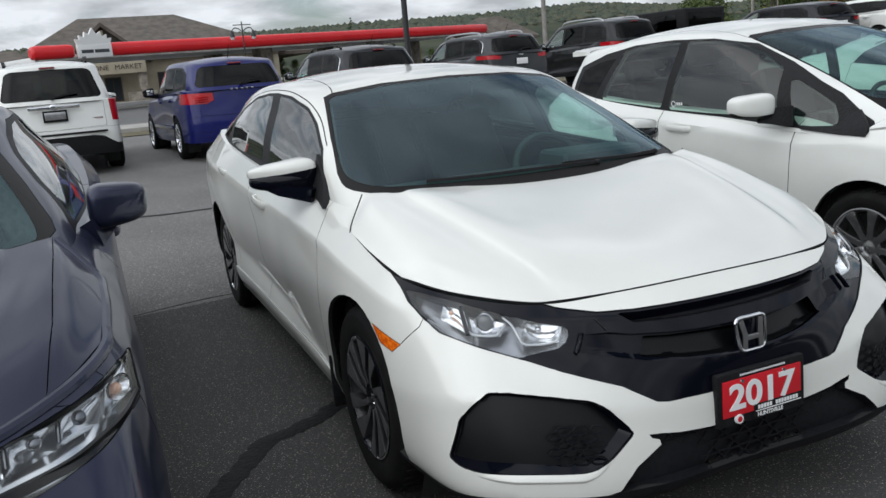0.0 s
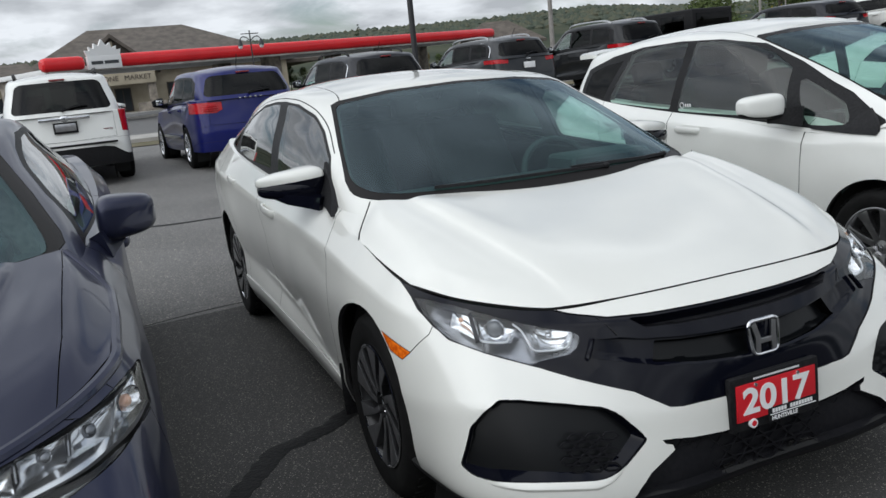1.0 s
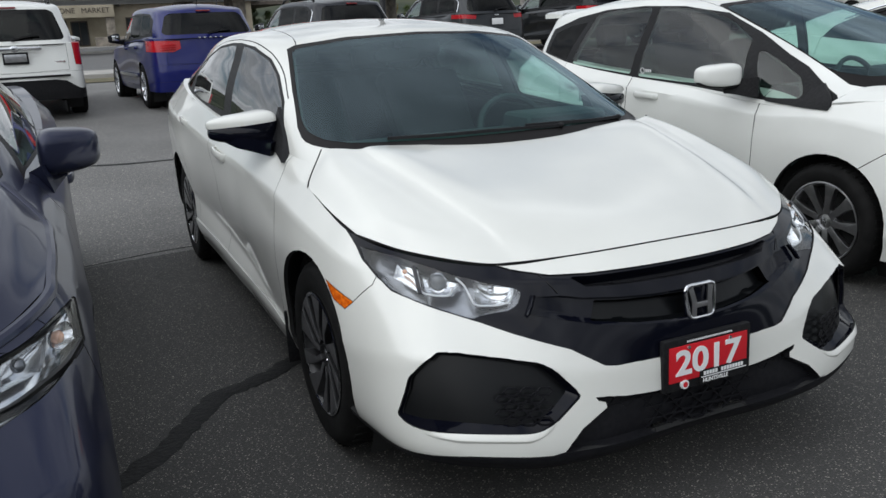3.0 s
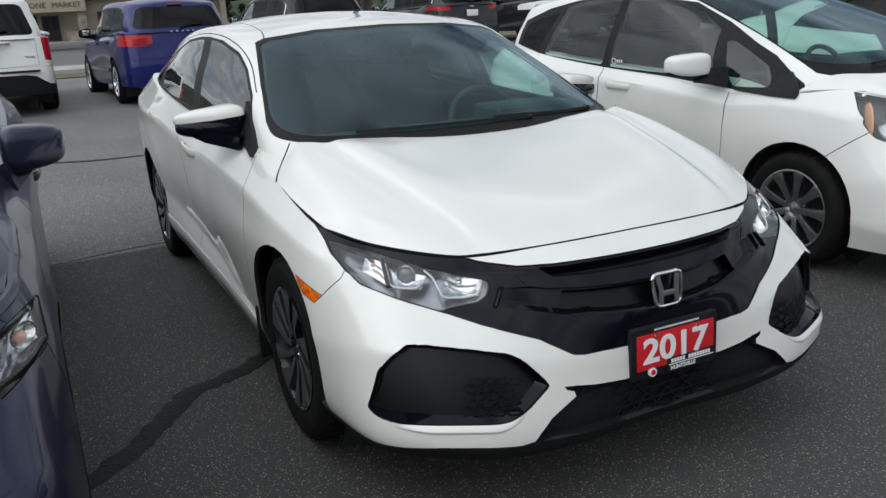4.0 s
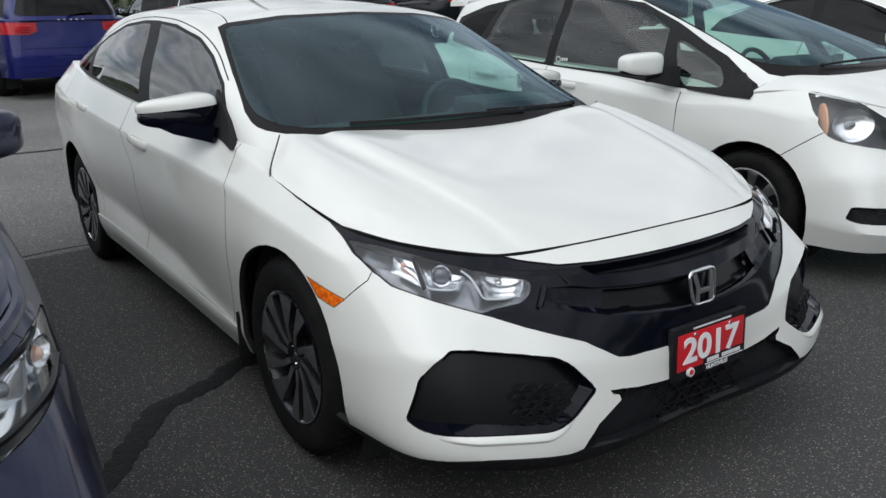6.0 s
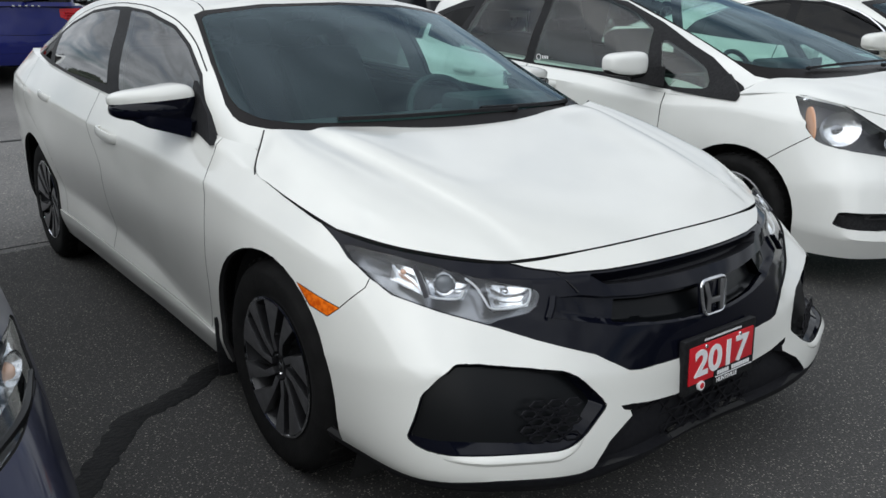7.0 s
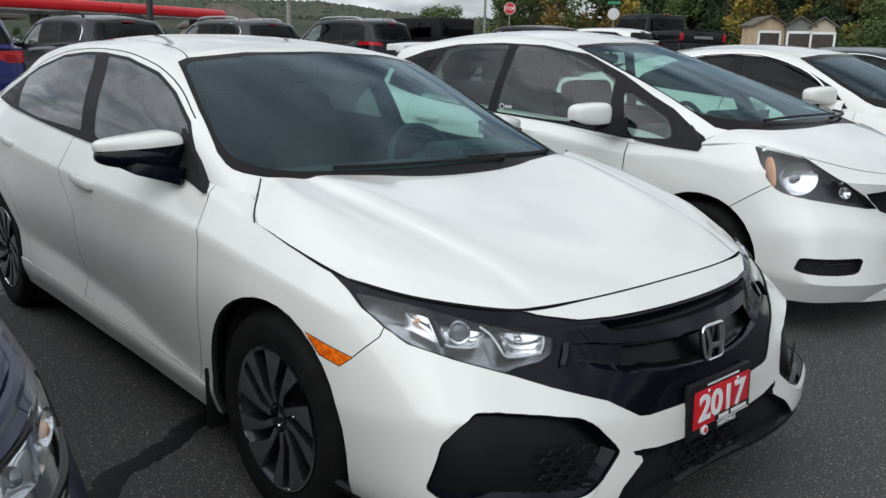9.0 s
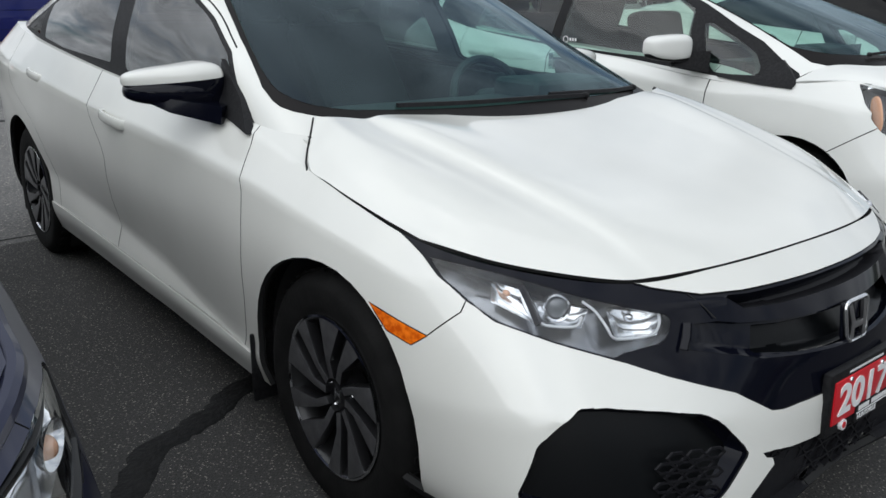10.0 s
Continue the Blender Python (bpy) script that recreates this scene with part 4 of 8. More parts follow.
def bumper_lip(car, bm):
    """The raised lip of the bumper under an intake."""
    n = area_normals(bm)
    loop = rim_loop(bm)
    c = sum((v.co for v in loop), Vector()) / len(loop)
    run = sorted((v for v in loop if v.co.z < .385 and .42 < abs(v.co.x) < .805), key=lambda v: abs(v.co.x))
    xs = [abs(v.co.x) for v in run]
    s = 1 if c.x > 0 else -1
    mean = sum((n[v] for v in run), Vector()).normalized()
    out = bmesh.new()
    rows = []
    for i in range(25):
        x = xs[0] + (xs[-1] - xs[0]) * i / 24
        y, z = (float(np.interp(x, xs, [v.co[a] for v in run])) for a in (1, 2))
        k = Vector([float(np.interp(x, xs, [n[v][a] for v in run])) for a in range(3)])
        k = (k + mean * .4).normalized()
        h = min(1, min(i, 24 - i) / 6) ** .7
        p, o = Vector((s * x, y, z)), Vector((0, .15, -1))
        rows.append([out.verts.new(p + o * (a * (.4 + .6 * h)) + k * (b * h + d)) for a, b, d in ((.0, .0, .001), (.012, .010, .001), (.019, .013, .001), (.026, .009, .001), (.046, -.004, -.004))])
    for a, b in zip(rows[:-1], rows[1:]):
        for i in range(4):
            out.faces.new((a[i], a[i + 1], b[i + 1], b[i]))
    bmesh.ops.recalc_face_normals(out, faces=out.faces[:])
    part("bumper_lip", out, WHITE, car)

RIGID = ("wheel", "badge", "dealer_plate", "door_handle")
UPPER = ((-2, -2), (.3, .305), (.6, .64), (1.10, 1.172), (1.41, 1.598), (2.02, 2.31), (2.24, 2.587), (2.64, 3.006), (3.1, 3.30), (3.46, 3.50), (3.66, 3.62), (6, 6))
BROAD = ((-1, .024), (.2, .022), (.6, .012), (1.3, -.004), (2.3, -.02), (3.0, -.01), (3.6, 0))
LOWER = ((.20, -.026), (.27, -.030), (.38, -.020), (.5, -.012), (.64, -.006), (2, -.006))
def table(knots, v):
    return float(np.interp(v, [k[0] for k in knots], [k[1] for k in knots]))

def drawn(p):
    """A point of the sketched body, at the car's real widths and lengths."""
    a, y, z = abs(p.x), p.y, p.z
    nose = 1 - ease((y + .3) / .75)
    dx = table(BROAD, y) * (1 - math.exp(-a / .22)) * table(((.23, .6), (.5, .85), (.7, 1)), z)
    dy = nose * (.022 - .039 * min(1.0, (a / .7) ** 1.5)) + (1 - nose) * ease((1.2 - y) / .6) * .024 * max(0.0, 1 - a / .75)
    dy += (table(UPPER, y) - y) * ease((z - .66) / .2)
    dz = table(LOWER, z) * ease((.78 - a) / .35) * nose - .005 * (1 - ease((y - .4) / .6))
    return Vector((p.x + math.copysign(dx, p.x), y + dy, z + dz))

def true_proportions(car):
    """Draw the sketched body out; wheels, badge, plate and handles keep their shape."""
    for ob in car.children_recursive:
        chain, m = ob, Matrix.Identity(4)
        rigid = ob.type != "MESH"
        while chain is not car:
            rigid = rigid or chain.name.split(".")[0] in RIGID
            m = chain.matrix_basis @ m
            chain = chain.parent
        if rigid:
            continue
        back = m.inverted()
        for v in ob.data.vertices:
            v.co = back @ drawn(m @ v.co)

def edge_strip(line, near, far):
    """Outline of a narrow strip along a line (y, z), between two distances outside it."""
    p = np.array(line)
    t = np.gradient(p, axis=0)
    n = np.stack([-t[:, 1], t[:, 0]], 1) / np.linalg.norm(t, axis=1)[:, None]
    return [tuple(q) for q in p + n * far] + [tuple(q) for q in (p + n * near)[::-1]]

def build_civic():
    car = thing("hatchback_car", pose(0, 0, 0), "pearl white five-door hatchback with black grille and red plate, parked", "car")
    front = lambda c: c.y < -.12
    side = lambda c: c.x > .45
    regions = [
        ("bumper", "side", [(-1.2, -.1), (-1.2, .80), (-.60, .80), (-.405, .70), (-.405, .676), (-.352, .618), (-.175, .60), (-.25, -.1)], None),
        ("fender", "side", [(-.175, .60), (-.352, .618), (-.405, .676), (-.405, .70), (-.30, 1.1), (.58, 1.1), (.475, .925), (.452, .881), (.415, .763), (.405, .628), (.42, .47), (.444, .36), (.475, .27), (.47, .1), (-.1, .1)], lambda c: c.x > .6),
        ("front_door", "side", [(.475, .925), (.452, .881), (.415, .763), (.405, .628), (.42, .47), (.444, .36), (.475, .27), (1.54, .285), (1.57, .5), (1.505, .80), (1.47, 1.06), (.475, 1.06)], lambda c: c.x > .72),
        ("rear_door", "side", [(1.47, 1.06), (1.505, .80), (1.57, .5), (1.54, .285), (2.22, .30), (2.24, .42), (2.33, .60), (2.44, .72), (2.50, .88), (2.50, 1.1)], lambda c: c.x > .70),
        ("sill", "side", [(.40, .1), (2.4, .1), (2.4, .345), (2.0, .330), (1.1, .302), (.40, .297)], side),
        ("rear_bumper", "side", [(3.02, .1), (3.9, .1), (3.9, .68), (3.3, .66), (3.04, .60)], None),
        ("tail_lamp", "side", [(3.24, .96), (3.34, .80), (3.46, .74), (3.9, .72), (3.9, .90), (3.5, .955)], lambda c: c.y > 3.1),
        ("hole", "side", arc(0, .318, .366, 0, 360, 40)[:-1], lambda c: c.x > .45),
        ("hole", "side", arc(2.70, .318, .366, 0, 360, 40)[:-1], lambda c: c.x > .45),
        ("marker", "side", [(-.180, .644), (-.352, .617), (-.318, .589), (-.245, .600)], lambda c: c.x > .7),
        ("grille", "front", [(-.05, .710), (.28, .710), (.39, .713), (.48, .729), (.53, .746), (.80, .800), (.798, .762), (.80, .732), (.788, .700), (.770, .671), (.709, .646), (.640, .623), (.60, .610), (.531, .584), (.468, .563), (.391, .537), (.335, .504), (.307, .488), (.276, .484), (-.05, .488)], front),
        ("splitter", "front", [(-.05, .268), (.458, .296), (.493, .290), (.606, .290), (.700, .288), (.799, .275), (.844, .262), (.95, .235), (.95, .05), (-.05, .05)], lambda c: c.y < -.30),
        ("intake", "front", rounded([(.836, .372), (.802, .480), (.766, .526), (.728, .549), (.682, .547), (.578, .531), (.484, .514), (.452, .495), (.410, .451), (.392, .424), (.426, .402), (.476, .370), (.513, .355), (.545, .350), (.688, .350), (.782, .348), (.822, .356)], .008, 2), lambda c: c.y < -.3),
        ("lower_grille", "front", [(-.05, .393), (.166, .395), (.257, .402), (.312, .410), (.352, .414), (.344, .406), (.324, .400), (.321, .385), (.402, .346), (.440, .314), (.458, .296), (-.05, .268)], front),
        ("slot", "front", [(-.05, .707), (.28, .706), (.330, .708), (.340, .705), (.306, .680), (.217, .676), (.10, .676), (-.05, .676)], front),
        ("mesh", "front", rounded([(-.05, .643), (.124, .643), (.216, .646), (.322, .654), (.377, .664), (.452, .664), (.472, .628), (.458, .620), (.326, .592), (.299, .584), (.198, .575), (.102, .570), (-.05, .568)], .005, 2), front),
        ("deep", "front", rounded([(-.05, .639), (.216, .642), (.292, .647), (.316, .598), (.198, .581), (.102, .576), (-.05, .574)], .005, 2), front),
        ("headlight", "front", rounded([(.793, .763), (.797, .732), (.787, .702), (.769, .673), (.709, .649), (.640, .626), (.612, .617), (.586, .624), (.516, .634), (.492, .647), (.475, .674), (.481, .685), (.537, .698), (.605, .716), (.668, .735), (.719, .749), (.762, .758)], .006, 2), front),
    ]
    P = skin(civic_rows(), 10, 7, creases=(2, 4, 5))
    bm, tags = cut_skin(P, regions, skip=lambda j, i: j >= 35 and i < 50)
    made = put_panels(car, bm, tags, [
        ("front_bumper", ["bumper"], WHITE, "both", .0016, .02, "sculpted pearl white bumper"),
        ("front_fender", ["fender"], WHITE, "pair", .0016, .015, ""),
        ("front_door", ["front_door"], WHITE, "pair", .002, .015, ""),
        ("rear_door", ["rear_door"], WHITE, "pair", .002, .015, ""),
        ("rear_bumper", ["rear_bumper"], WHITE, "both", .0018, .015, ""),
        ("front_splitter", ["splitter"], MOUTH, "both", .001, .015, ""),
        ("tail_lamp", ["tail_lamp"], RED_DARK, "pair", .001, .010, "dark red tail lamp"),
        ("side_marker", ["marker"], AMBER, "pair", .001, .006, "orange side marker lamp"),
    ])
    for mirror in (False, True):
        rest = taken(bm, {tags["rest"]}, mirror)
        for piece in islands(rest):
            name = "quarter_panel" if max(v.co.y for v in piece.verts) > 2 else "scuttle_corner"
            part(name, panel(piece, .001, .015, 1), [WHITE, LINER_SHADE], car)
        rest.free()
    put_liner(car, bm, tags, ("hole", "intake", "headlight", "grille", "lower_grille", "slot", "mesh", "deep"))
    for mirror in (False, True):
        part("sill", panel(shifted(taken(bm, {tags["sill"]}, mirror), .007), .001, .018), WHITE, car)
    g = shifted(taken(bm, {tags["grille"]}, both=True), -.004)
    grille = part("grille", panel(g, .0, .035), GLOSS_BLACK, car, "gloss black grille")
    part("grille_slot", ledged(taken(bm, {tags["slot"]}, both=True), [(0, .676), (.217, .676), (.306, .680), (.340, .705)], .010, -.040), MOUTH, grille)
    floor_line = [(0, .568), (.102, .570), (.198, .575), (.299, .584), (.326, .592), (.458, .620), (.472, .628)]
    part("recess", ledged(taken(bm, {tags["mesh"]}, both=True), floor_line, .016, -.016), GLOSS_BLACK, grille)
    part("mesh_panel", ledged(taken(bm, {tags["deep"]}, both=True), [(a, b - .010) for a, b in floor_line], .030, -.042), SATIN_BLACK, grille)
    for s in (1, -1):
        part("grille_fin", sweep([(s * .452, -.712, .668), (s * .466, -.722, .645), (s * .480, -.726, .624)], [(-.003, -.012), (.003, -.012), (.003, .004), (-.003, .004)], up=(0, 1, 0)), GLOSS_BLACK, grille)
        part("garnish_seam", sweep([(s * .415, -.688, .7145), (s * .400, -.716, .694), (s * .385, -.740, .670)], circle(.0014, 5)), LINER_SHADE, grille)
    low = part("lower_grille", panel(shifted(taken(bm, {tags["lower_grille"]}, both=True), -.03), 0, -.03), MOUTH, car, "black lower mesh")
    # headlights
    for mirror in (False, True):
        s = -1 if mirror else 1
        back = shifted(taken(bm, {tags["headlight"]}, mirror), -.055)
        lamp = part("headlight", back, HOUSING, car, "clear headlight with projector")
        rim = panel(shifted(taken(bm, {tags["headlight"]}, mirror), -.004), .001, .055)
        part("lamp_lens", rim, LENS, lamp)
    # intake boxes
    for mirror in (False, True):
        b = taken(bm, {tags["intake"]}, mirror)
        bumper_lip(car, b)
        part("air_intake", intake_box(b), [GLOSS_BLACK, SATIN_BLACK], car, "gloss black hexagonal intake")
    bm.free()
    # bonnet
    hood = grid_mesh(skin(civic_hood(), 10, 8, s_sym=True, e_sym=False), flip=False)
    hood.faces.layers.int.new("tag")
    full = taken(hood, {0}, both=True)
    hood.free()
    part("bonnet", panel(full, .003, .012, 1), [WHITE, LINER_SHADE], car)
    edge = [p for p in spline([r[-1] for r in civic_hood()], 5) if p[1] > .165]
    for s in (1, -1):
        # thin dark tube drawn for the shade in the bonnet's shut gap
        part("bonnet_seal", sweep([(s * (x + .003), y + .002, z - .006) for x, y, z in edge], circle(.0026, 6)), LINER_SHADE, car)
        part("scuttle_filler", block((s * .712 - .026, .270, .885), (s * .712 + .026, .345, .914), .006), WHITE, car)
    # greenhouse
    wind = lambda c: c.y < 1.014 + .12 * c.x + (.06 if c.x > .5 else 0) and c.x < .745
    gside = lambda c: c.x > .55
    dlo = [(.50, .925), (.60, .985), (.74, 1.100), (.92, 1.190), (1.08, 1.255), (1.28, 1.308), (1.45, 1.324), (1.60, 1.325), (1.85, 1.308), (2.15, 1.248), (2.42, 1.150), (2.64, 1.072), (2.60, 1.055), (2.30, 1.022), (1.98, .996), (1.70, .975), (1.35, .958), (1.05, .942), (.70, .925)]
    fwin = rounded([(.66, .958), (.672, 1.025), (.75, 1.091), (.925, 1.180), (1.085, 1.244), (1.285, 1.297), (1.405, 1.309), (1.335, 1.000), (1.31, .988), (1.05, .968), (.74, .952)], .012)
    rwin = rounded([(1.450, 1.006), (1.515, 1.311), (1.60, 1.312), (1.85, 1.295), (2.12, 1.238), (2.235, 1.195), (2.20, 1.050), (1.95, 1.024)], .015)
    qwin = [(2.300, 1.168), (2.42, 1.124), (2.56, 1.080), (2.285, 1.062)]
    regions = [
        ("roof", "top", [(-.05, .9), (.56, .9), (.552, 1.07), (.525, 1.18), (.505, 1.35), (.495, 1.6), (.485, 2.0), (.46, 2.5), (.42, 2.90), (-.05, 2.98)], lambda c: c.z > 1.25 or c.y > 2.3),
        ("rear_screen", "top", [(-.05, 2.98), (.42, 2.90), (.50, 3.0), (.48, 3.30), (-.05, 3.36)], lambda c: c.y > 2.9),
        ("frit", "front", [(-.05, .90), (.40, .90), (.60, .93), (.652, .962), (.680, .965), (.706, .970), (.719, .978), (.722, .990), (.717, 1.020), (.692, 1.078), (.668, 1.135), (.592, 1.296), (.555, 1.310), (.33, 1.336), (-.05, 1.347)], wind),
        ("windscreen", "front", rounded([(-.05, .978), (.30, .978), (.60, .980), (.668, .988), (.699, 1.012), (.692, 1.050), (.662, 1.122), (.580, 1.286), (.545, 1.298), (.32, 1.326), (-.05, 1.337)], .02), wind),
        ("seam", "side", edge_strip([(p[0], p[1]) for p in spline([(a, b, 0) for a, b in dlo[2:12]], 4)], .0125, .0150), gside),
        ("surround", "side", dlo, gside),
        ("front_window", "side", fwin, gside), ("rear_window", "side", rwin, gside), ("quarter_window", "side", qwin, gside),
    ]
    bm, tags = cut_skin(skin(civic_green(), 10, 7, creases=()), regions)
    made.update(put_panels(car, bm, tags, [
        ("roof", ["roof"], WHITE, "both", .004, .015, ""),
        ("side_frame", ["rest"], WHITE, "both", .0008, .02, ""),
        ("windscreen_border", ["frit"], FRIT, "both", .002, .006, ""),
        ("window_surround", ["surround"], TRIM, "pair", .001, .018, ""),
        ("roof_seam", ["seam"], LINER_SHADE, "pair", 0, .006, "dark seam over the door frames"),
        ("windscreen", ["windscreen"], GLASS_FRONT, "both", 0, .003, "dark reflecting windscreen"),
        ("front_window", ["front_window"], GLASS_SIDE, "pair", 0, .003, ""),
        ("rear_window", ["rear_window"], GLASS_REAR, "pair", 0, .003, ""),
        ("quarter_window", ["quarter_window"], GLASS_DARK, "pair", 0, .003, ""),
        ("rear_screen", ["rear_screen"], GLASS_DARK, "both", .001, .003, ""),
    ]))
    put_liner(car, bm, tags, ("windscreen", "front_window", "rear_window", "quarter_window", "rear_screen"), .022, "roof_lining", LINING)
    bm.free()
    for yy in (0, 2.70):
        arch_lip(car, .85, yy, .318, .366)
        for s in (1, -1):
            wheel(car, s * .775, yy, .3205, .206, "civic", s, .205)
    interior(car, .66, .25, .55, .98, 1.30, 2.25, 1.34, driver=1)
    for s in (1, -1):
        side_mirror(car, s, (.885, .765, 1.020), (.132, .090, .066), WHITE, GLOSS_BLACK, (.80, .68, .955), split=.02, drop=.50, arm_size=(.05, .045, .016))
        sail = [(.722, .750, 1.080), (.752, .580, .985), (.796, .472, .903), (.786, .560, .918), (.782, .680, .940)]
        shield = bmesh.new()
        rings = [[shield.verts.new((s * (x + d), y, z)) for x, y, z in sail] for d in (-.012, .014)]
        for k in range(5):
            shield.faces.new((rings[0][k], rings[0][(k + 1) % 5], rings[1][(k + 1) % 5], rings[1][k]))
        shield.faces.new(rings[1])
        shield.faces.new(rings[0][::-1])
        bmesh.ops.recalc_face_normals(shield, faces=shield.faces[:])
        part("mirror_shield", shield, TRIM, car)
        part("mirror_foot", sweep([(s * .775, .640, .938), (s * .825, .695, .946), (s * .895, .745, .958), (s * .965, .785, .980)], [(-.050, -.026), (.050, -.026), (.045, .020), (-.045, .020)], scale=[1.1, 1, .85, .45]), GLOSS_BLACK, car)
        handle(car, .876, 1.415, .826, WHITE, s)
        handle(car, .868, 2.415, .892, WHITE, s)
    civic_front(car, P, grille, low)
    true_proportions(car)
    return car

def reflector(s, corners, inset, depth, ribs, n=10):
    """A dished four-cornered mirror behind a lamp's lens; ribs: height of its small facets."""
    a, b, c, d = (Vector((s * x, y, z)) for x, y, z in corners)
    out = (c - a).cross(d - b).normalized()
    if out.y > 0:
        out = -out
    bm = bmesh.new()
    grid = []
    for j in range(n + 1):
        v = j / n
        grid.append([])
        for i in range(n + 1):
            u = i / n
            p = (a * (1 - u) + b * u) * (1 - v) + (d * (1 - u) + c * u) * v
            dish = (1 - (2 * u - 1) ** 2) ** .6 * (1 - (2 * v - 1) ** 2) ** .6
            grid[-1].append(bm.verts.new(p - out * (inset + depth * dish + (ribs if (i + j) % 2 else 0))))
    for j in range(n):
        for i in range(n):
            bm.faces.new((grid[j][i], grid[j][i + 1], grid[j + 1][i + 1], grid[j + 1][i]))
    return bm

def hexes(cx, cz, rows, cols, r, cut):
    """Honeycomb cells in the plane y = 0, one bmesh each."""
    out = []
    for j in range(rows):
        for i in range(cols):
            x, z = cx + (i - (cols - 1) / 2) * r * 2.3 + (j % 2) * r * 1.15, cz + (j - (rows - 1) / 2) * r * 1.15
            if cut(x, z):
                ring = [(x + r * 1.1 * math.cos(a), 0, z + r * 0.62 * math.sin(a)) for a in [math.pi / 3 * k for k in range(6)]]
                out.append(sweep(ring, [(-.0025, -.005), (.0025, -.005), (.0025, .005), (-.0025, .005)], closed=True, up=(0, 1, 0)))
    return out

def both_ways(half):
    return [(-x, y, z) for x, y, z in half[::-1]] + half[1:]

def civic_front(car, P, grille, low):
    # badge: rounded chrome frame with two uprights
    badge = new("badge"); badge.parent = grille
    badge.matrix_basis = pose(0, -.843, .597, -8, 0, 0)
    out = [(x, 0, z) for x, z in rounded([(-.054, .047), (.054, .047), (.043, -.047), (-.043, -.047)], .02, 4)]
    part("badge_frame", sweep(out, circle(.0052, 8), closed=True, up=(0, 1, 0)), CHROME, badge, "chrome badge frame")
    h = joined(*[sweep([(s * .036, 0, .040), (s * .027, -.003, 0), (s * .029, 0, -.042)], [(-.0085, -.004), (.0085, -.004), (.007, .004), (-.007, .004)], up=(0, 1, 0)) for s in (1, -1)], block((-.022, -.006, -.018), (.022, .003, -.003), .002))
    part("badge_emblem", h, SILVER, badge)
    part("badge_backing", moved(block((-.05, .006, -.042), (.05, .016, .042), .006), Matrix.Identity(4)), GLOSS_BLACK, badge)
    # dealer plate
    pl = new("dealer_plate"); pl.parent = car
    pl.matrix_basis = pose(0, -.878, .437, -2, 0, 0)
    part("plate_frame", block((-.158, -.006, -.078), (.158, .016, .076), .007), TRIM, pl, "black plate frame")
    part("red_panel", block((-.141, -.010, -.049), (.141, -.004, .055), .002), PLATE_RED, pl, "red year panel")
    lettering("year", "2017", .100, PLATE_WHITE, pl, pose(-.004, -.011, .002, 90, 0, 0) @ Matrix.Diagonal((1.18, 1.0, 1, 1)), .001, "white year 2017", .0026)
    part("banner", block((-.035, -.0125, -.074), (.143, -.006, -.030), .002), TRIM, pl)
    for x0, x1 in ((-.022, .034), (.042, .134)):
        for k in range(int((x1 - x0) / .0105)):
            part("print_bar", block((x0 + .0105 * k, -.0140, -.0455), (x0 + .0105 * k + .0075, -.012, -.0345)), PLATE_WHITE, pl)
    part("print_bar", block((-.030, -.0140, -.0515), (.136, -.012, -.0490)), PLATE_WHITE, pl)
    lettering("town", "HUNTSVILLE", .0165, PLATE_WHITE, pl, pose(.022, -.013, -.062, 90, 0, 0), .0005, "", .0004)
    for k in range(22):
        part("print_bar", block((-.078 + .0075 * k, -.0075, .0615), (-.078 + .0075 * k + .0048, -.0055, .0665)), PLATE_WHITE, pl)
    seal = part("seal", moved(lathe([(0, -.0135), (.013, -.0135), (.014, -.006)], 20, "y"), Matrix.Translation((-.088, 0, -.059))), PLATE_WHITE, pl)
    part("seal_mark", moved(lathe([(0, -.0145), (.008, -.0145), (.009, -.006)], 20, "y"), Matrix.Translation((-.088, 0, -.059))), PLATE_RED, seal)
    for x in (-.075, .075):
        part("plate_screw", moved(lathe([(0, -.014), (.005, -.0135), (.006, -.008)], 10, "y"), Matrix.Translation((x, 0, .048))), CHROME, pl)
    # honeycomb in the lower mouth and the two intakes
    for cell in hexes(0, .325, 11, 15, .030, lambda x, z: abs(x) < .43 - (z - .27) * .9 and .26 < z < .395):
        for v in cell.verts:
            v.co.y = -.872 + .22 * v.co.x ** 2 + v.co.y
        part("mesh_cell", cell, MOUTH, low)
    for s in (1, -1):
        box = [o for o in car.children if o.name.startswith("air_intake") and s * o.data.vertices[0].co.x > 0][0]
        for cell in hexes(.0, .0, 5, 3, .018, lambda x, z: True):
            for v in cell.verts:
                x = v.co.x + .535
                v.co = Vector((s * x, -.812 + .45 * (x - .54) + v.co.y * .4, v.co.z + .412))
            part("mesh_cell", cell, MOUTH, box)
    # headlamp works: turn lamp, projector in its shroud, high beam with the running light round it
    lamps = [o for o in car.children if o.name.startswith("headlight")]
    for lamp in lamps:
        s = 1 if sum(v.co.x for v in lamp.data.vertices) > 0 else -1
        for name, corners, inset, depth, ribs in (
                ("turn_reflector", [(.733, -.418, .738), (.697, -.480, .726), (.714, -.525, .676), (.755, -.438, .704)], .014, .022, .0022),
                ("projector_shroud", [(.690, -.500, .713), (.611, -.583, .700), (.640, -.591, .669), (.700, -.545, .670)], .014, .026, .0),
                ("beam_reflector", [(.580, -.605, .699), (.488, -.674, .688), (.508, -.687, .651), (.592, -.645, .644)], .012, .030, .0010)):
            part(name, reflector(s, corners, inset, depth, ribs), REFLECTOR, lamp)
        at = Matrix.Diagonal((s, 1, 1, 1)) @ pose(.652, -.530, .692, 0, 0, 38)
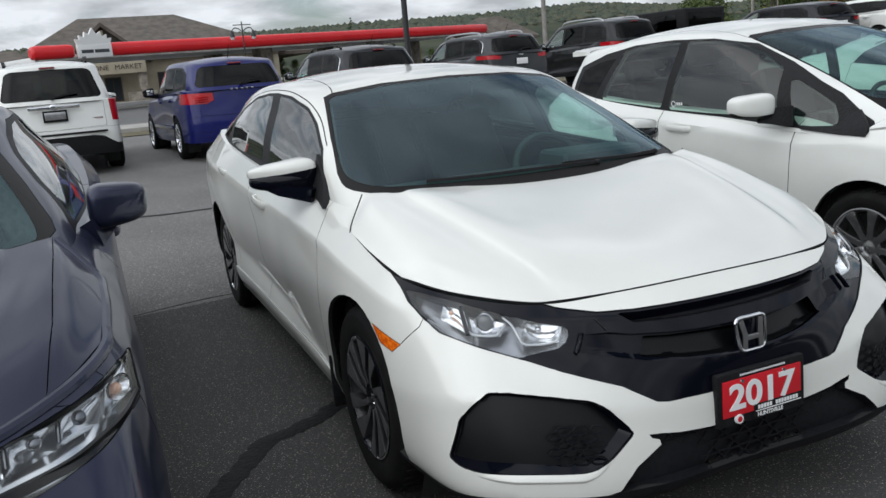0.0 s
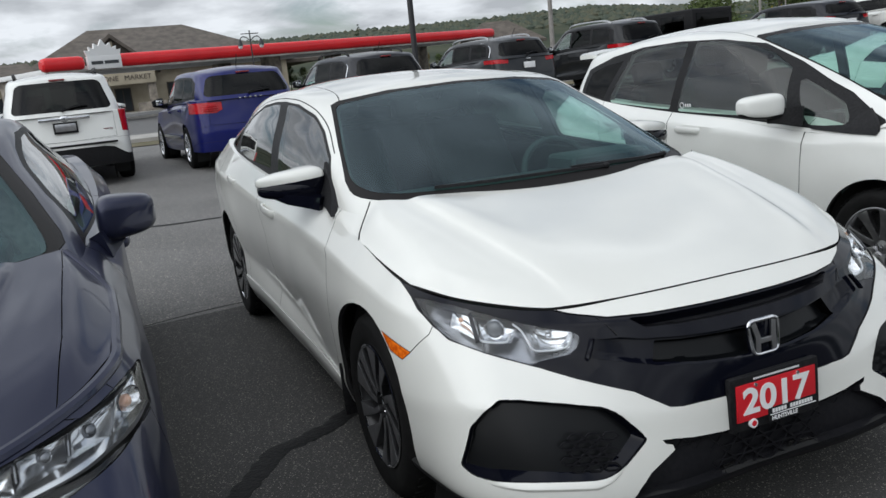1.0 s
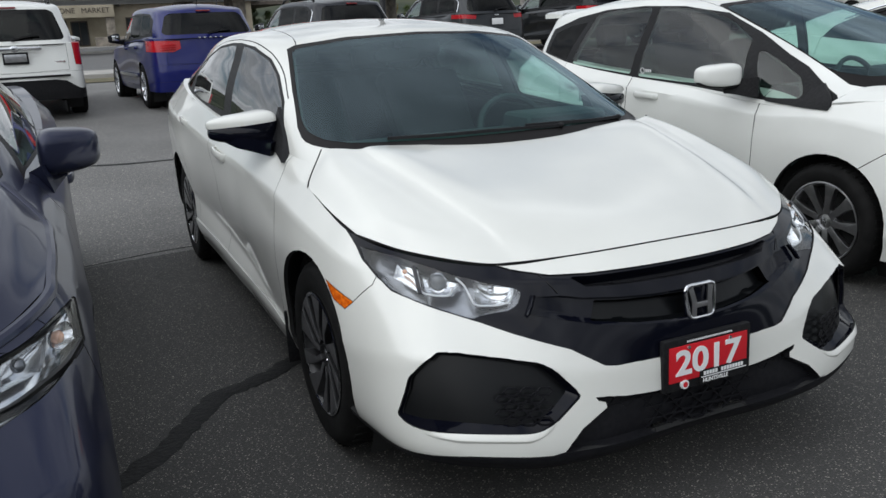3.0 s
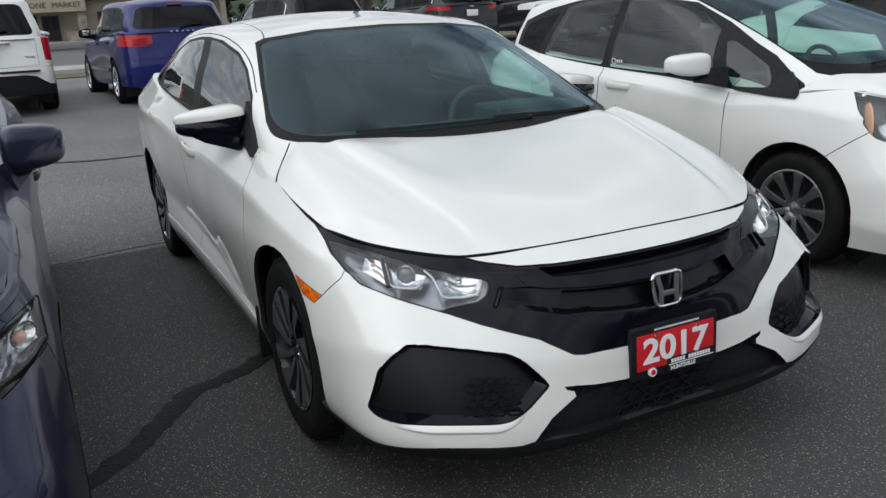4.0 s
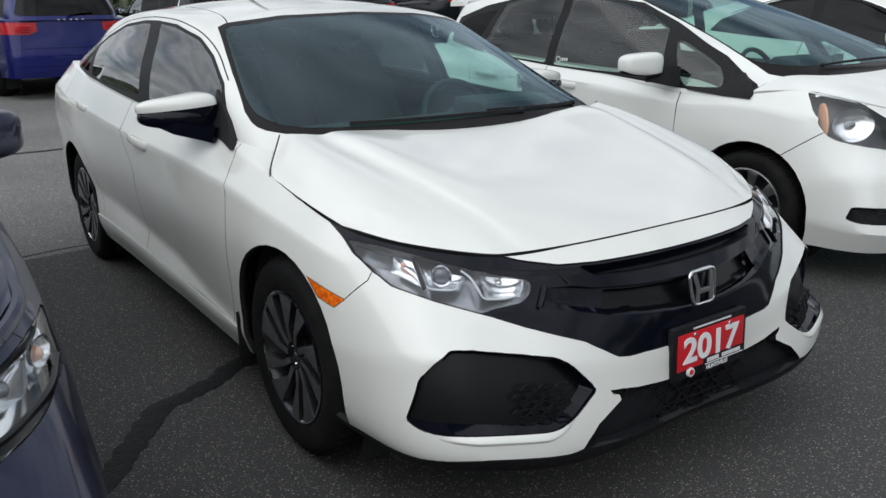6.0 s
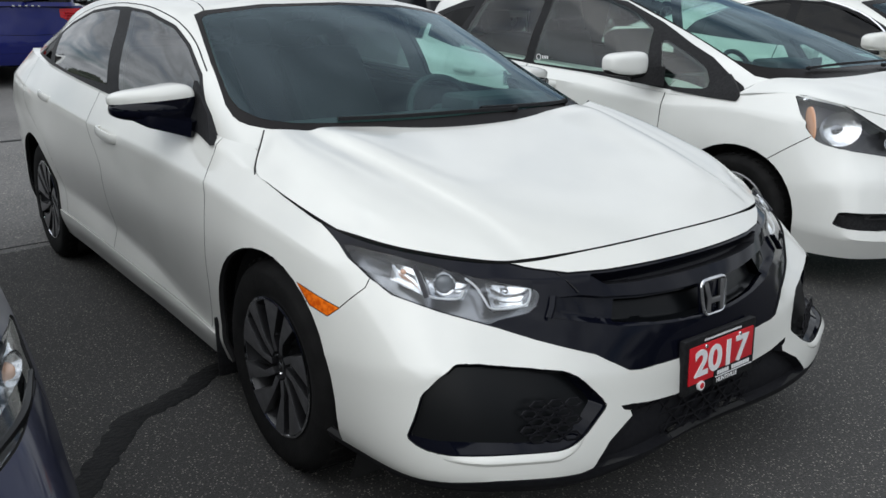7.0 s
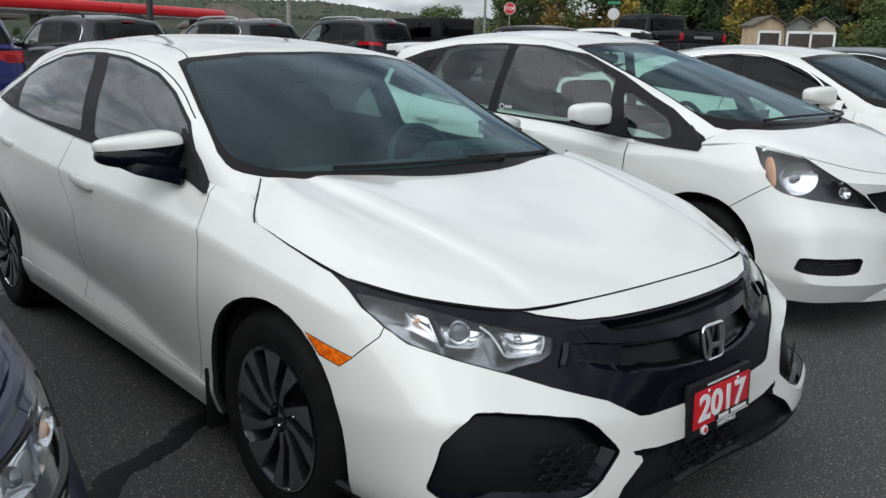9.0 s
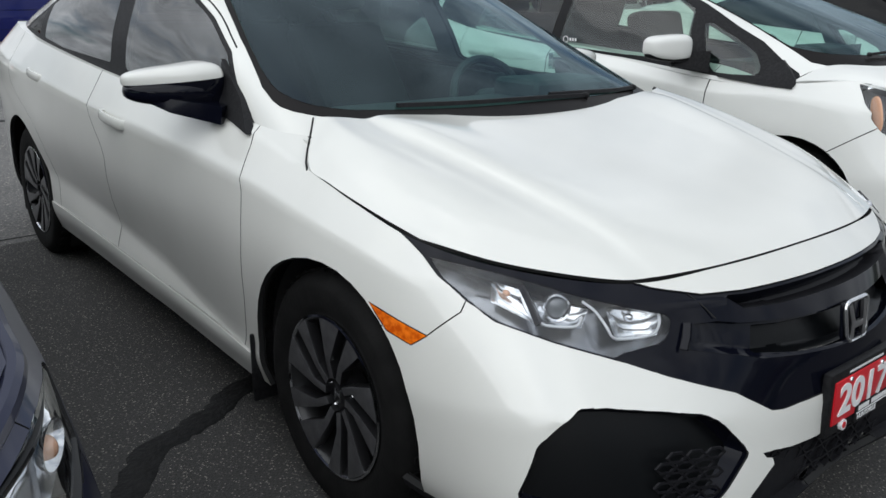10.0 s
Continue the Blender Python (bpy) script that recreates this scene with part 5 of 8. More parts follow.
        part("projector_ring", moved(lathe([(.024, -.006), (.028, -.008), (.030, -.002), (.028, .016)], 28, "y"), at), CHROME, lamp)
        part("projector_lens", moved(blob((0, .004, 0), (.0245, .017, .0245), 1.0, 12), at), PROJECTOR, lamp, "grey glass projector lens")
        part("turn_bulb", moved(blob((0, 0, 0), (.007, .009, .007), 1.0, 8), Matrix.Diagonal((s, 1, 1, 1)) @ pose(.718, -.448, .712)), AMBER_PALE, lamp)
        part("beam_bulb", moved(blob((0, 0, 0), (.009, .012, .009), .9, 8), Matrix.Diagonal((s, 1, 1, 1)) @ pose(.535, -.626, .674)), CHROME, lamp)
        for strip in ([(.612, -.572, .706), (.600, -.598, .690), (.597, -.628, .664), (.590, -.640, .645), (.560, -.655, .640), (.528, -.672, .642), (.505, -.684, .650), (.494, -.684, .668), (.484, -.673, .686)],
                      [(.698, -.492, .722), (.702, -.520, .695), (.704, -.538, .672), (.672, -.566, .664), (.642, -.588, .667), (.632, -.590, .684)]):
            pts = [(s * x, y + .008, z) for x, y, z in strip]
            part("light_strip", sweep(spline(pts, 3), circle(.0030, 6)), LIGHT_GUIDE, lamp, "frosted running light strip")
        part("lamp_divider", sweep(spline([(s * .700, -.468, .728), (s * .706, -.500, .700), (s * .712, -.532, .668)], 3), [(-.003, -.010), (.003, -.010), (.003, .003), (-.003, .003)], up=(0, 1, 0)), LAMP_DARK, lamp)
    # mud flaps, wipers, cowl
    for s in (1, -1):
        part("mud_flap", block((s * .832 - .048, .392, .15), (s * .832 + .048, .406, .36), .006), TRIM, car)
        part("rear_mud_flap", block((s * .80 - .055, 3.06, .14), (s * .80 + .055, 3.075, .40), .006), TRIM, car)
    wiper(car, [(.20, .170, .984), (-.04, .168, .989), (-.28, .192, .990), (-.47, .245, .990)])
    wiper(car, [(.52, .250, .984), (.38, .212, .986), (.18, .186, .992), (.06, .182, .994)])
    part("cowl_panel", block((-.46, .17, .915), (.46, .28, .945), .01), TRIM, car)
    part("roof_antenna", sweep([(0, 2.85, 1.27), (0, 3.0, 1.33)], circle(.006, 6)), TRIM, car)

civic = build_civic()

# ---- the white compact hatchback ----
def compact_rows():
    rows = warped(civic_rows(), [(-.90, -.83), (-.38, -.38), (0, 0), (.45, .42), (1.2, 1.15), (2.0, 1.85), (2.7, 2.5), (3.66, 3.26)], .955, [(.20, .140), (.235, .168), (.30, .29), (.5, .50), (.63, .66), (.75, .82), (.97, .97), (1.1, 1.08)])
    for i, (p4, p5, p6) in enumerate([((0, -.81, .72), (0, -.745, .78), (0, -.70, .76)), ((.29, -.77, .735), (.28, -.71, .785), (.26, -.67, .77)), ((.53, -.64, .750), (.46, -.61, .813), (.44, -.58, .80)),
                                      ((.70, -.49, .775), (.636, -.462, .865), (.61, -.44, .85)), ((.79, -.33, .79), (.735, -.252, .912), (.70, -.23, .90)), ((.825, .0, .82), (.797, .03, .883), (.74, .05, .86)),
                                      ((.835, .42, .80), (.80, .42, .880), (.72, .42, .93))]):
        rows[4][i], rows[5][i], rows[6][i] = p4, p5, p6
    rows[1] = [(x * 1.012, y - .012 if y < -.3 else y, z + .004) for x, y, z in rows[1]]
    return rows

def compact_hood():
    return [
        [(0, -.747, .782), (.28, -.712, .787), (.458, -.612, .815), (.634, -.464, .867), (.733, -.254, .914)],
        [(0, -.66, .84), (.28, -.63, .848), (.465, -.53, .872), (.64, -.38, .905), (.748, -.18, .911)],
        [(0, -.55, .905), (.29, -.53, .910), (.48, -.43, .920), (.655, -.28, .935), (.768, -.10, .905)],
        [(0, -.43, .96), (.30, -.41, .958), (.51, -.34, .955), (.665, -.18, .955), (.785, -.03, .898)],
        [(0, -.335, .995), (.33, -.325, .983), (.55, -.255, .975), (.665, -.07, .964), (.796, .03, .885)]]

def compact_green():
    base = [(0, -.36, .965), (.34, -.34, .965), (.56, -.27, .955), (.68, -.05, .950), (.787, .11, .862), (.80, 1.0, .915), (.80, 1.45, .945), (.79, 1.9, .985), (.755, 2.4, 1.02), (.69, 2.8, 1.05), (.5, 3.0, 1.05), (0, 3.05, 1.05)]
    top = [(0, 1.02, 1.432), (.30, 1.04, 1.424), (.49, 1.09, 1.402), (.555, 1.14, 1.398), (.59, 1.25, 1.408), (.615, 1.45, 1.424), (.625, 1.65, 1.43), (.62, 2.0, 1.42), (.605, 2.4, 1.39), (.575, 2.7, 1.355), (.42, 2.84, 1.34), (0, 2.88, 1.35)]
    return dome(base, top, [1.432, 1.446, 1.46, 1.472, 1.486, 1.503, 1.51, 1.502, 1.472, 1.425, 1.385, 1.35])

def build_compact():
    car = thing("compact_car", pose(2.79, .43, 0) @ Matrix.Diagonal((1.0, 1.045, 1.02, 1)), "white compact hatchback with black window frames, parked on asphalt", "car")
    rows, hood, green = compact_rows(), compact_hood(), compact_green()
    front = lambda c: c.y < .0
    body = [
        ("bumper", "side", [(-1.2, -.1), (-1.2, .80), (-.60, .90), (-.36, .80), (-.385, .725), (-.19, .585), (-.25, -.1)], None),
        ("fender", "side", [(-.19, .585), (-.385, .725), (-.36, .80), (-.20, 1.1), (.60, 1.1), (.44, .90), (.45, .6), (.48, .27), (.45, .1), (-.1, .1)], lambda c: c.x > .55),
        ("front_door", "side", [(.44, 1.04), (.45, .6), (.48, .27), (1.52, .27), (1.56, .5), (1.52, 1.04)], lambda c: c.x > .66),
        ("rear_door", "side", [(1.52, 1.1), (1.56, .5), (1.52, .27), (2.05, .27), (2.1, .42), (2.2, .62), (2.30, .8), (2.35, 1.1)], lambda c: c.x > .66),
        ("rear_bumper", "side", [(2.82, .1), (3.6, .1), (3.6, .62), (2.84, .60)], None),
        ("hole", "side", arc(-.03, .30, .345, 0, 360, 36)[:-1], lambda c: c.x > .45), ("hole", "side", arc(2.5, .305, .345, 0, 360, 36)[:-1], lambda c: c.x > .45),
        ("grille", "front", [(-.05, .718), (.30, .706), (.425, .690), (.385, .645), (.335, .602), (.25, .577), (-.05, .567)], front),
        ("mouth", "front", [(-.05, .47), (.24, .46), (.29, .40), (.25, .31), (-.05, .30)], front),
        ("fog", "front", rounded([(.800, .395), (.815, .335), (.80, .322), (.70, .318), (.60, .320), (.57, .330), (.532, .380), (.545, .390)], .012), front),
        ("headlight", "front", rounded([(.738, .904), (.70, .908), (.674, .898), (.635, .859), (.60, .814), (.559, .766), (.50, .720), (.438, .683), (.39, .647), (.352, .616), (.42, .619), (.50, .632), (.607, .651), (.68, .664), (.735, .677), (.765, .690), (.779, .712), (.786, .767), (.776, .815), (.759, .854)], .010), lambda c: c.y < -.1)]
    side = lambda c: c.x > .53
    wind = lambda c: c.y < 1.2 and c.x < .74
    gl = [
        ("roof", "top", [(-.05, .9), (.53, .9), (.525, 1.1), (.52, 1.4), (.515, 2.0), (.50, 2.6), (.46, 2.82), (-.05, 2.84)], lambda c: c.z > 1.34),
        ("frit", "front", [(-.05, .9), (.45, .9), (.61, .93), (.672, .975), (.638, 1.08), (.522, 1.385), (.49, 1.398), (.30, 1.418), (-.05, 1.428)], wind),
        ("windscreen", "front", rounded([(-.05, 1.02), (.45, 1.015), (.60, 1.015), (.648, 1.035), (.622, 1.11), (.514, 1.372), (.475, 1.386), (.30, 1.398), (-.05, 1.408)], .02), wind),
        ("surround", "side", [(-.01, .85), (-.005, .885), (.03, .925), (.09, .955), (.254, 1.056), (.40, 1.118), (.55, 1.188), (.64, 1.228), (.95, 1.345), (1.25, 1.395), (1.60, 1.408), (2.0, 1.396), (2.35, 1.35), (2.66, 1.27), (2.70, 1.10), (2.30, 1.025), (1.5, .958), (1.0, .930), (.45, .885)], side),
        ("quarter_window", "side", rounded([(.577, 1.130), (.542, 1.134), (.40, 1.074), (.262, 1.006), (.215, .950), (.202, .912), (.232, .897), (.30, .895), (.43, .900), (.47, .930)], .012), side),
        ("front_window", "side", rounded([(.585, .945), (.665, 1.198), (.85, 1.292), (1.08, 1.368), (1.27, 1.386), (1.445, 1.394), (1.485, .975), (1.46, .968), (1.0, .948)], .02), side),
        ("rear_window", "side", rounded([(1.56, .980), (1.515, 1.394), (1.75, 1.396), (1.98, 1.384), (2.11, 1.358), (2.27, 1.040), (2.23, 1.025)], .02), side),
        ("rear_quarter_window", "side", [(2.36, 1.055), (2.20, 1.315), (2.42, 1.29), (2.60, 1.24), (2.64, 1.10)], side),
        ("rear_screen", "front", [(-.05, 1.10), (.55, 1.10), (.48, 1.30), (-.05, 1.31)], lambda c: c.y > 2.8)]
    P, bm, tags = shell(car, rows, hood, green, body, gl, WHITE_B, (GLASS_FRONT, GLASS_CABIN, GLASS_CABIN, GLASS_CABIN), 8, 6,
                        extra_green=[("rear_quarter_window", ["rear_quarter_window"], GLASS_DARK, "pair", 0, .003, "")], hidden=("hole", "headlight", "grille", "fog", "mouth"), creases=(1, 2, 4, 5), hood_gap=0)
    part("grille", panel(shifted(taken(bm, {tags["grille"]}, both=True), -.025), 0, -.025), TRIM, car, "black mesh grille")
    part("lower_mouth", panel(shifted(taken(bm, {tags["mouth"]}, both=True), -.03), 0, -.03), TRIM, car)
    for mirror in (False, True):
        s = -1 if mirror else 1
        fog = part("fog_recess", panel(shifted(taken(bm, {tags["fog"]}, mirror), -.035), 0, -.035), TRIM, car, "black fog lamp recess")
        part("fog_lamp", moved(lathe([(0, -.012), (.018, -.008), (.026, .01), (.026, .03)], 20, "y"), pose(s * .690, -.650, .385, 0, 0, s * 45)), DASH, fog)
        for k in range(3):
            part("fog_slat", sweep([(s * .585, -.722, .365 + .022 * k), (s * .68, -.668, .362 + .022 * k), (s * .775, -.555, .372 + .022 * k)], [(-.006, -.003), (.006, -.003), (.006, .003), (-.006, .003)]), DASH, fog)
        lamp = part("headlight", shifted(taken(bm, {tags["headlight"]}, mirror), -.07), LAMP_DARK, car, "swept headlight with dark housing")
        part("lamp_lens", panel(shifted(taken(bm, {tags["headlight"]}, mirror), -.003), .001, .07), LENS, lamp)
        m = Matrix.Diagonal((s, 1, 1, 1))
        bowl = lathe([(.001, .022), (.03, .018), (.050, .008), (.061, -.006), (.0615, 0)], 28, "y")
        part("beam_reflector", moved(bowl, m @ pose(.672, -.462, .757, -14, 10, 42) @ Matrix.Diagonal((1.55, 1, 1.32, 1))), REFLECTOR, lamp)
        part("beam_shield", moved(blob((.004, .006, .004), (.018, .016, .016), .8, 8), m @ pose(.672, -.462, .757, -14, 10, 42)), HOUSING, lamp)
        small = lathe([(.001, .010), (.020, .006), (.030, -.006), (.032, -.006)], 20, "y")
        part("park_reflector", moved(small, m @ pose(.505, -.622, .694, -16, 0, 32) @ Matrix.Diagonal((1.0, 1, .95, 1))), REFLECTOR, lamp)
        part("turn_lens", moved(blob((0, 0, 0), (.005, .034, .084), .8, 8), m @ pose(.754, -.360, .780, -22, -6, 22)), AMBER_PALE, lamp, "pale amber turn lamp")
        part("marker_reflector", moved(blob((0, 0, 0), (.014, .030, .012), .8, 8), m @ pose(.712, -.285, .878, -18, -12, 30)), REFLECTOR, lamp)
    bm.free()
    lip = both_ways([(0, -.850, .205), (.25, -.822, .205), (.48, -.735, .207), (.66, -.590, .212), (.765, -.440, .222)])
    part("front_lip", sweep(spline(lip, 4), [(-.020, -.055), (.014, -.050), (.016, .0), (.004, .018), (-.020, .022)]), WHITE_B, car)
    corner = [(.812, .400, .880), (.815, .150, .861), (.813, .010, .857), (.806, .0, .878), (.790, .012, .905), (.752, .058, .940), (.712, .120, .980), (.742, .165, .950), (.785, .190, .902), (.802, .400, .893)]
    for s in (1, -1):
        cover = bmesh.new()
        rings = [[cover.verts.new((s * (x + d), y, z)) for x, y, z in corner] for d in (-.010, .006)]
        for k in range(10):
            cover.faces.new((rings[0][k], rings[0][(k + 1) % 10], rings[1][(k + 1) % 10], rings[1][k]))
        for r, d in zip(rings, (-.010, .006)):
            mid = cover.verts.new((s * (.796 + d), .130, .890))
            for k in range(10):
                cover.faces.new((r[k], r[(k + 1) % 10], mid))
        bmesh.ops.recalc_face_normals(cover, faces=cover.faces[:])
        part("window_corner", cover, TRIM, car)
    ring = [(.018 * math.cos(k * math.pi / 8), 0, .018 * math.sin(k * math.pi / 8)) for k in range(16)]
    mark = new("window_sticker"); mark.parent = car
    mark.matrix_basis = pose(-.806, 1.42, 1.005, 6, 0, -90)
    part("sticker_ring", sweep(ring, circle(.0022, 5), closed=True, up=(0, 1, 0)), PLATE_WHITE, mark)
    for k in range(3):
        part("sticker_bar", block((.030 + .020 * k, -.001, -.008), (.042 + .020 * k, .001, .010)), PLATE_WHITE, mark)
    for yy in (-.025, 2.5):
        arch_lip(car, .80, yy, .30, .345)
        for s in (1, -1):
            wheel(car, s * .745, yy, .297, .204, "fit", s, .185)
    interior(car, .62, .28, .55, .98, 1.25, 2.05, 1.42, driver=1, light=False)
    for s in (1, -1):
        side_mirror(car, s, (.958, .60, 1.012), (.108, .075, .074), WHITE_B, TRIM, (.80, .46, .95), split=-.75, taper=.25, arm_size=(.07, .05, .03), drop=.35)
        handle(car, .838, 1.33, .855, WHITE_B, s, 2)
        handle(car, .842, 2.10, .885, WHITE_B, s, 2)
    wiper(car, [(.10, -.27, 1.02), (.30, -.24, 1.03), (.50, -.16, 1.035), (.58, -.08, 1.04)])
    wiper(car, [(-.50, -.18, 1.02), (-.30, -.23, 1.035), (.0, -.25, 1.04), (.20, -.24, 1.04)])
    spoil = sweep(both_ways([(0, 2.98, 1.405), (.3, 2.955, 1.398), (.48, 2.90, 1.385), (.57, 2.80, 1.37)]), [(-.06, -.018), (.07, -.016), (.075, .004), (.0, .02), (-.06, .014)])
    part("roof_spoiler", spoil, WHITE_B, car)
    return car
build_compact()

# ---- the grey-blue saloon beside the hatchback ----
def build_saloon():
    car = thing("saloon_car", pose(-2.437, -.215, 0) @ Matrix.Diagonal((1.0, 1.075, .985, 1)), "dark grey-blue saloon car with clear headlights, parked on asphalt", "car")
    knots = [(0, 0), (.3, .3), (.5, .515), (.73, .772), (.95, .99), (1.42, 1.455)]
    lift = lambda z: float(np.interp(z, [k[0] for k in knots], [k[1] for k in knots]))
    taller = lambda lines: warped(lines, [(-2, -2), (5, 5)], 1.0, knots)
    rows = taller(civic_rows())
    for r in range(4):
        for st, dx, dy in ((2, .005, -.015), (3, .012, -.012), (4, .004, 0)):
            x, y, z = rows[r][st]
            rows[r][st] = (x + dx, y + dy, z)
    front = lambda c: c.y < -.10
    lean = lambda x, z: x * (1 - .17 * max(0.0, min(1.0, (z - .99) / .36)))
    green = [[(lean(x, z), y, z) for x, y, z in r] for r in taller(civic_green())]
    body = [
        ("bumper", "side", [(-1.2, -.1), (-1.2, .80), (-.55, .80), (-.36, .66), (-.285, .66), (-.285, .60), (-.25, -.1)], None),
        ("fender", "side", [(-.285, .60), (-.285, .66), (-.36, .66), (-.30, 1.1), (.60, 1.1), (.52, .91), (.50, .60), (.53, .27), (.5, .1), (-.1, .1)], lambda c: c.x > .6),
        ("front_door", "side", [(.52, 1.06), (.50, .60), (.53, .27), (1.58, .28), (1.60, .5), (1.56, 1.06)], lambda c: c.x > .7),
        ("rear_door", "side", [(1.56, 1.1), (1.60, .5), (1.58, .28), (2.22, .30), (2.33, .60), (2.46, .75), (2.50, 1.1)], lambda c: c.x > .7),
        ("rear_bumper", "side", [(3.02, .1), (3.9, .1), (3.9, .68), (3.04, .60)], None),
        ("hole", "side", arc(0, .318, .362, 0, 360, 36)[:-1], lambda c: c.x > .45), ("hole", "side", arc(2.70, .318, .362, 0, 360, 36)[:-1], lambda c: c.x > .45),
        ("grille", "front", [(-.05, .69), (.26, .69), (.38, .65), (.36, .57), (-.05, .55)], front),
        ("mouth", "front", [(-.05, .42), (.40, .41), (.46, .34), (.40, .27), (-.05, .27)], front),
        ("headlight", "front", rounded(LAMP_OUTLINE, .012), front)]
    dlo = [(.50, .925), (.60, .985), (.74, 1.100), (.92, 1.190), (1.08, 1.255), (1.28, 1.308), (1.60, 1.325), (1.85, 1.308), (2.15, 1.248), (2.42, 1.150), (2.50, 1.06), (1.98, .996), (1.35, .958), (.70, .925)]
    side = lambda c: c.x > .44
    wind = lambda c: c.y < 1.014 + .12 * c.x + (.06 if c.x > .42 else 0) and c.x < .745
    gl = [
        ("roof", "top", [(-.05, .9), (.56, .9), (.552, 1.07), (.545, 1.6), (.52, 2.5), (.42, 2.90), (-.05, 2.98)], lambda c: c.z > 1.25 or c.y > 2.3),
        ("rear_screen", "top", [(-.05, 2.62), (.44, 2.60), (.50, 3.0), (.48, 3.30), (-.05, 3.36)], lambda c: c.y > 2.5),
        ("frit", "front", [(-.05, .90), (.40, .90), (.64, .93), (.712, .970), (.712, 1.0), (.675, 1.11), (.578, 1.300), (.555, 1.308), (.33, 1.336), (-.05, 1.347)], wind),
        ("windscreen", "front", rounded([(-.05, .965), (.30, .965), (.58, .962), (.668, .964), (.660, 1.02), (.632, 1.104), (.55, 1.265), (.51, 1.285), (.30, 1.31), (-.05, 1.32)], .025), wind),
        ("surround", "side", dlo, side),
        ("front_window", "side", rounded([(.66, .955), (.78, 1.090), (.95, 1.180), (1.12, 1.242), (1.30, 1.286), (1.48, 1.30), (1.50, .985), (1.10, .960)], .015), side),
        ("rear_window", "side", rounded([(1.58, .992), (1.56, 1.300), (1.85, 1.286), (2.08, 1.236), (2.30, 1.165), (2.30, 1.04)], .02), side)]
    def raised(regions):
        out = []
        for n, v, p, w in regions:
            if n not in ("hole", "headlight") and v != "top":
                p = [(a, lift(b)) for a, b in p]
            if n in ("frit", "windscreen"):
                p = [(lean(a, b), b) for a, b in p]
            elif n in ("roof", "rear_screen"):
                p = [(a * .83, b) for a, b in p]
            out.append((n, v, p, w))
        return out
    P, bm, tags = shell(car, rows, taller(civic_hood()), green, raised(body), raised(gl), GREY_BLUE, (GLASS_FRONT, GLASS_SIDE, GLASS_SIDE, GLASS_SIDE), 9, 7, hidden=("hole", "headlight", "grille", "mouth"), wing=[(.695, .5), (.698, .15), (.690, -.23), (.665, -.50), (.66, -.75), (.95, -.75), (.95, .5)], hood_gap=0)
    part("grille", panel(shifted(taken(bm, {tags["grille"]}, both=True), -.02), 0, -.02), TRIM, car)
    part("lower_mouth", panel(shifted(taken(bm, {tags["mouth"]}, both=True), -.03), 0, -.03), TRIM, car)
    for mirror in (False, True):
        s = -1 if mirror else 1
        back = shifted(taken(bm, {tags["headlight"]}, mirror), -.055)
        lamp = part("headlight", back, REFLECTOR, car, "clear multi-reflector headlight")
        part("lamp_lens", panel(shifted(taken(bm, {tags["headlight"]}, mirror), -.003), .001, .055), LENS, lamp)
        m = Matrix.Diagonal((s, 1, 1, 1))
        for name, corners, depth, ribs in (
                ("turn_reflector", [(.832, -.205, .770), (.790, -.350, .764), (.776, -.445, .722), (.842, -.285, .718)], .020, .0022),
                ("beam_reflector", [(.782, -.370, .762), (.697, -.492, .760), (.692, -.530, .718), (.768, -.445, .714)], .040, .0006),
                ("beam_reflector", [(.684, -.505, .760), (.600, -.575, .756), (.602, -.598, .708), (.683, -.536, .714)], .040, .0006),
                ("park_reflector", [(.588, -.585, .755), (.480, -.645, .744), (.482, -.660, .698), (.588, -.602, .706)], .026, .0012)):
            part(name, reflector(s, corners, .010, depth, ribs, 12), REFLECTOR, lamp)
        for x, y, z, r, mat in ((.800, -.345, .740, .015, AMBER_PALE), (.722, -.470, .738, .015, HOUSING), (.638, -.545, .734, .015, HOUSING), (.535, -.612, .726, .008, CHROME)):
            part("bulb", moved(blob((0, 0, 0), (r, r * 1.3, r), .9, 10), m @ pose(x, y + .015, z)), mat, lamp)
        part("turn_bowl", moved(lathe([(.001, .018), (.018, .014), (.032, .002), (.036, -.008), (.038, -.008)], 24, "y"), m @ pose(.803, -.330, .742, -8, 0, 62) @ Matrix.Diagonal((1.35, 1, .75, 1))), REFLECTOR, lamp)
        for x, y, x2, y2 in ((.786, -.352, .772, -.452), (.782, -.362, .768, -.458), (.690, -.492, .688, -.528), (.594, -.572, .595, -.596)):
            part("lamp_divider", sweep([(s * x * .99, y + .022, .756), (s * (x + x2) * .495, (y + y2) / 2 + .022, .738), (s * x2 * .99, y2 + .020, .714)], [(-.0016, -.008), (.0016, -.008), (.0016, .002), (-.0016, .002)], up=(0, 1, 0)), HOUSING, lamp)
        low_edge = [(.846, -.272, .699), (.806, -.418, .699), (.757, -.503, .697), (.704, -.562, .690), (.60, -.625, .684), (.50, -.675, .680)]
        top_edge = [(.836, -.190, .777), (.788, -.345, .771), (.727, -.440, .767), (.660, -.515, .763), (.58, -.572, .758), (.48, -.635, .748)]
        # black strip stands for the shaded gap between bonnet and lamp
        part("upper_bezel", sweep(spline([(s * x, y, z) for x, y, z in top_edge], 4), [(-.005, -.005), (.005, -.005), (.005, .004), (-.005, .004)]), SATIN_BLACK, lamp)
        part("lamp_bezel", sweep(spline([(s * x, y, z) for x, y, z in low_edge], 4), [(-.006, -.013), (.006, -.013), (.006, .009), (-.006, .009)]), SATIN_BLACK, lamp, "black lower lamp bezel")
    bm.free()
    for yy in (0, 2.70):
        arch_lip(car, .85, yy, .318, .362)
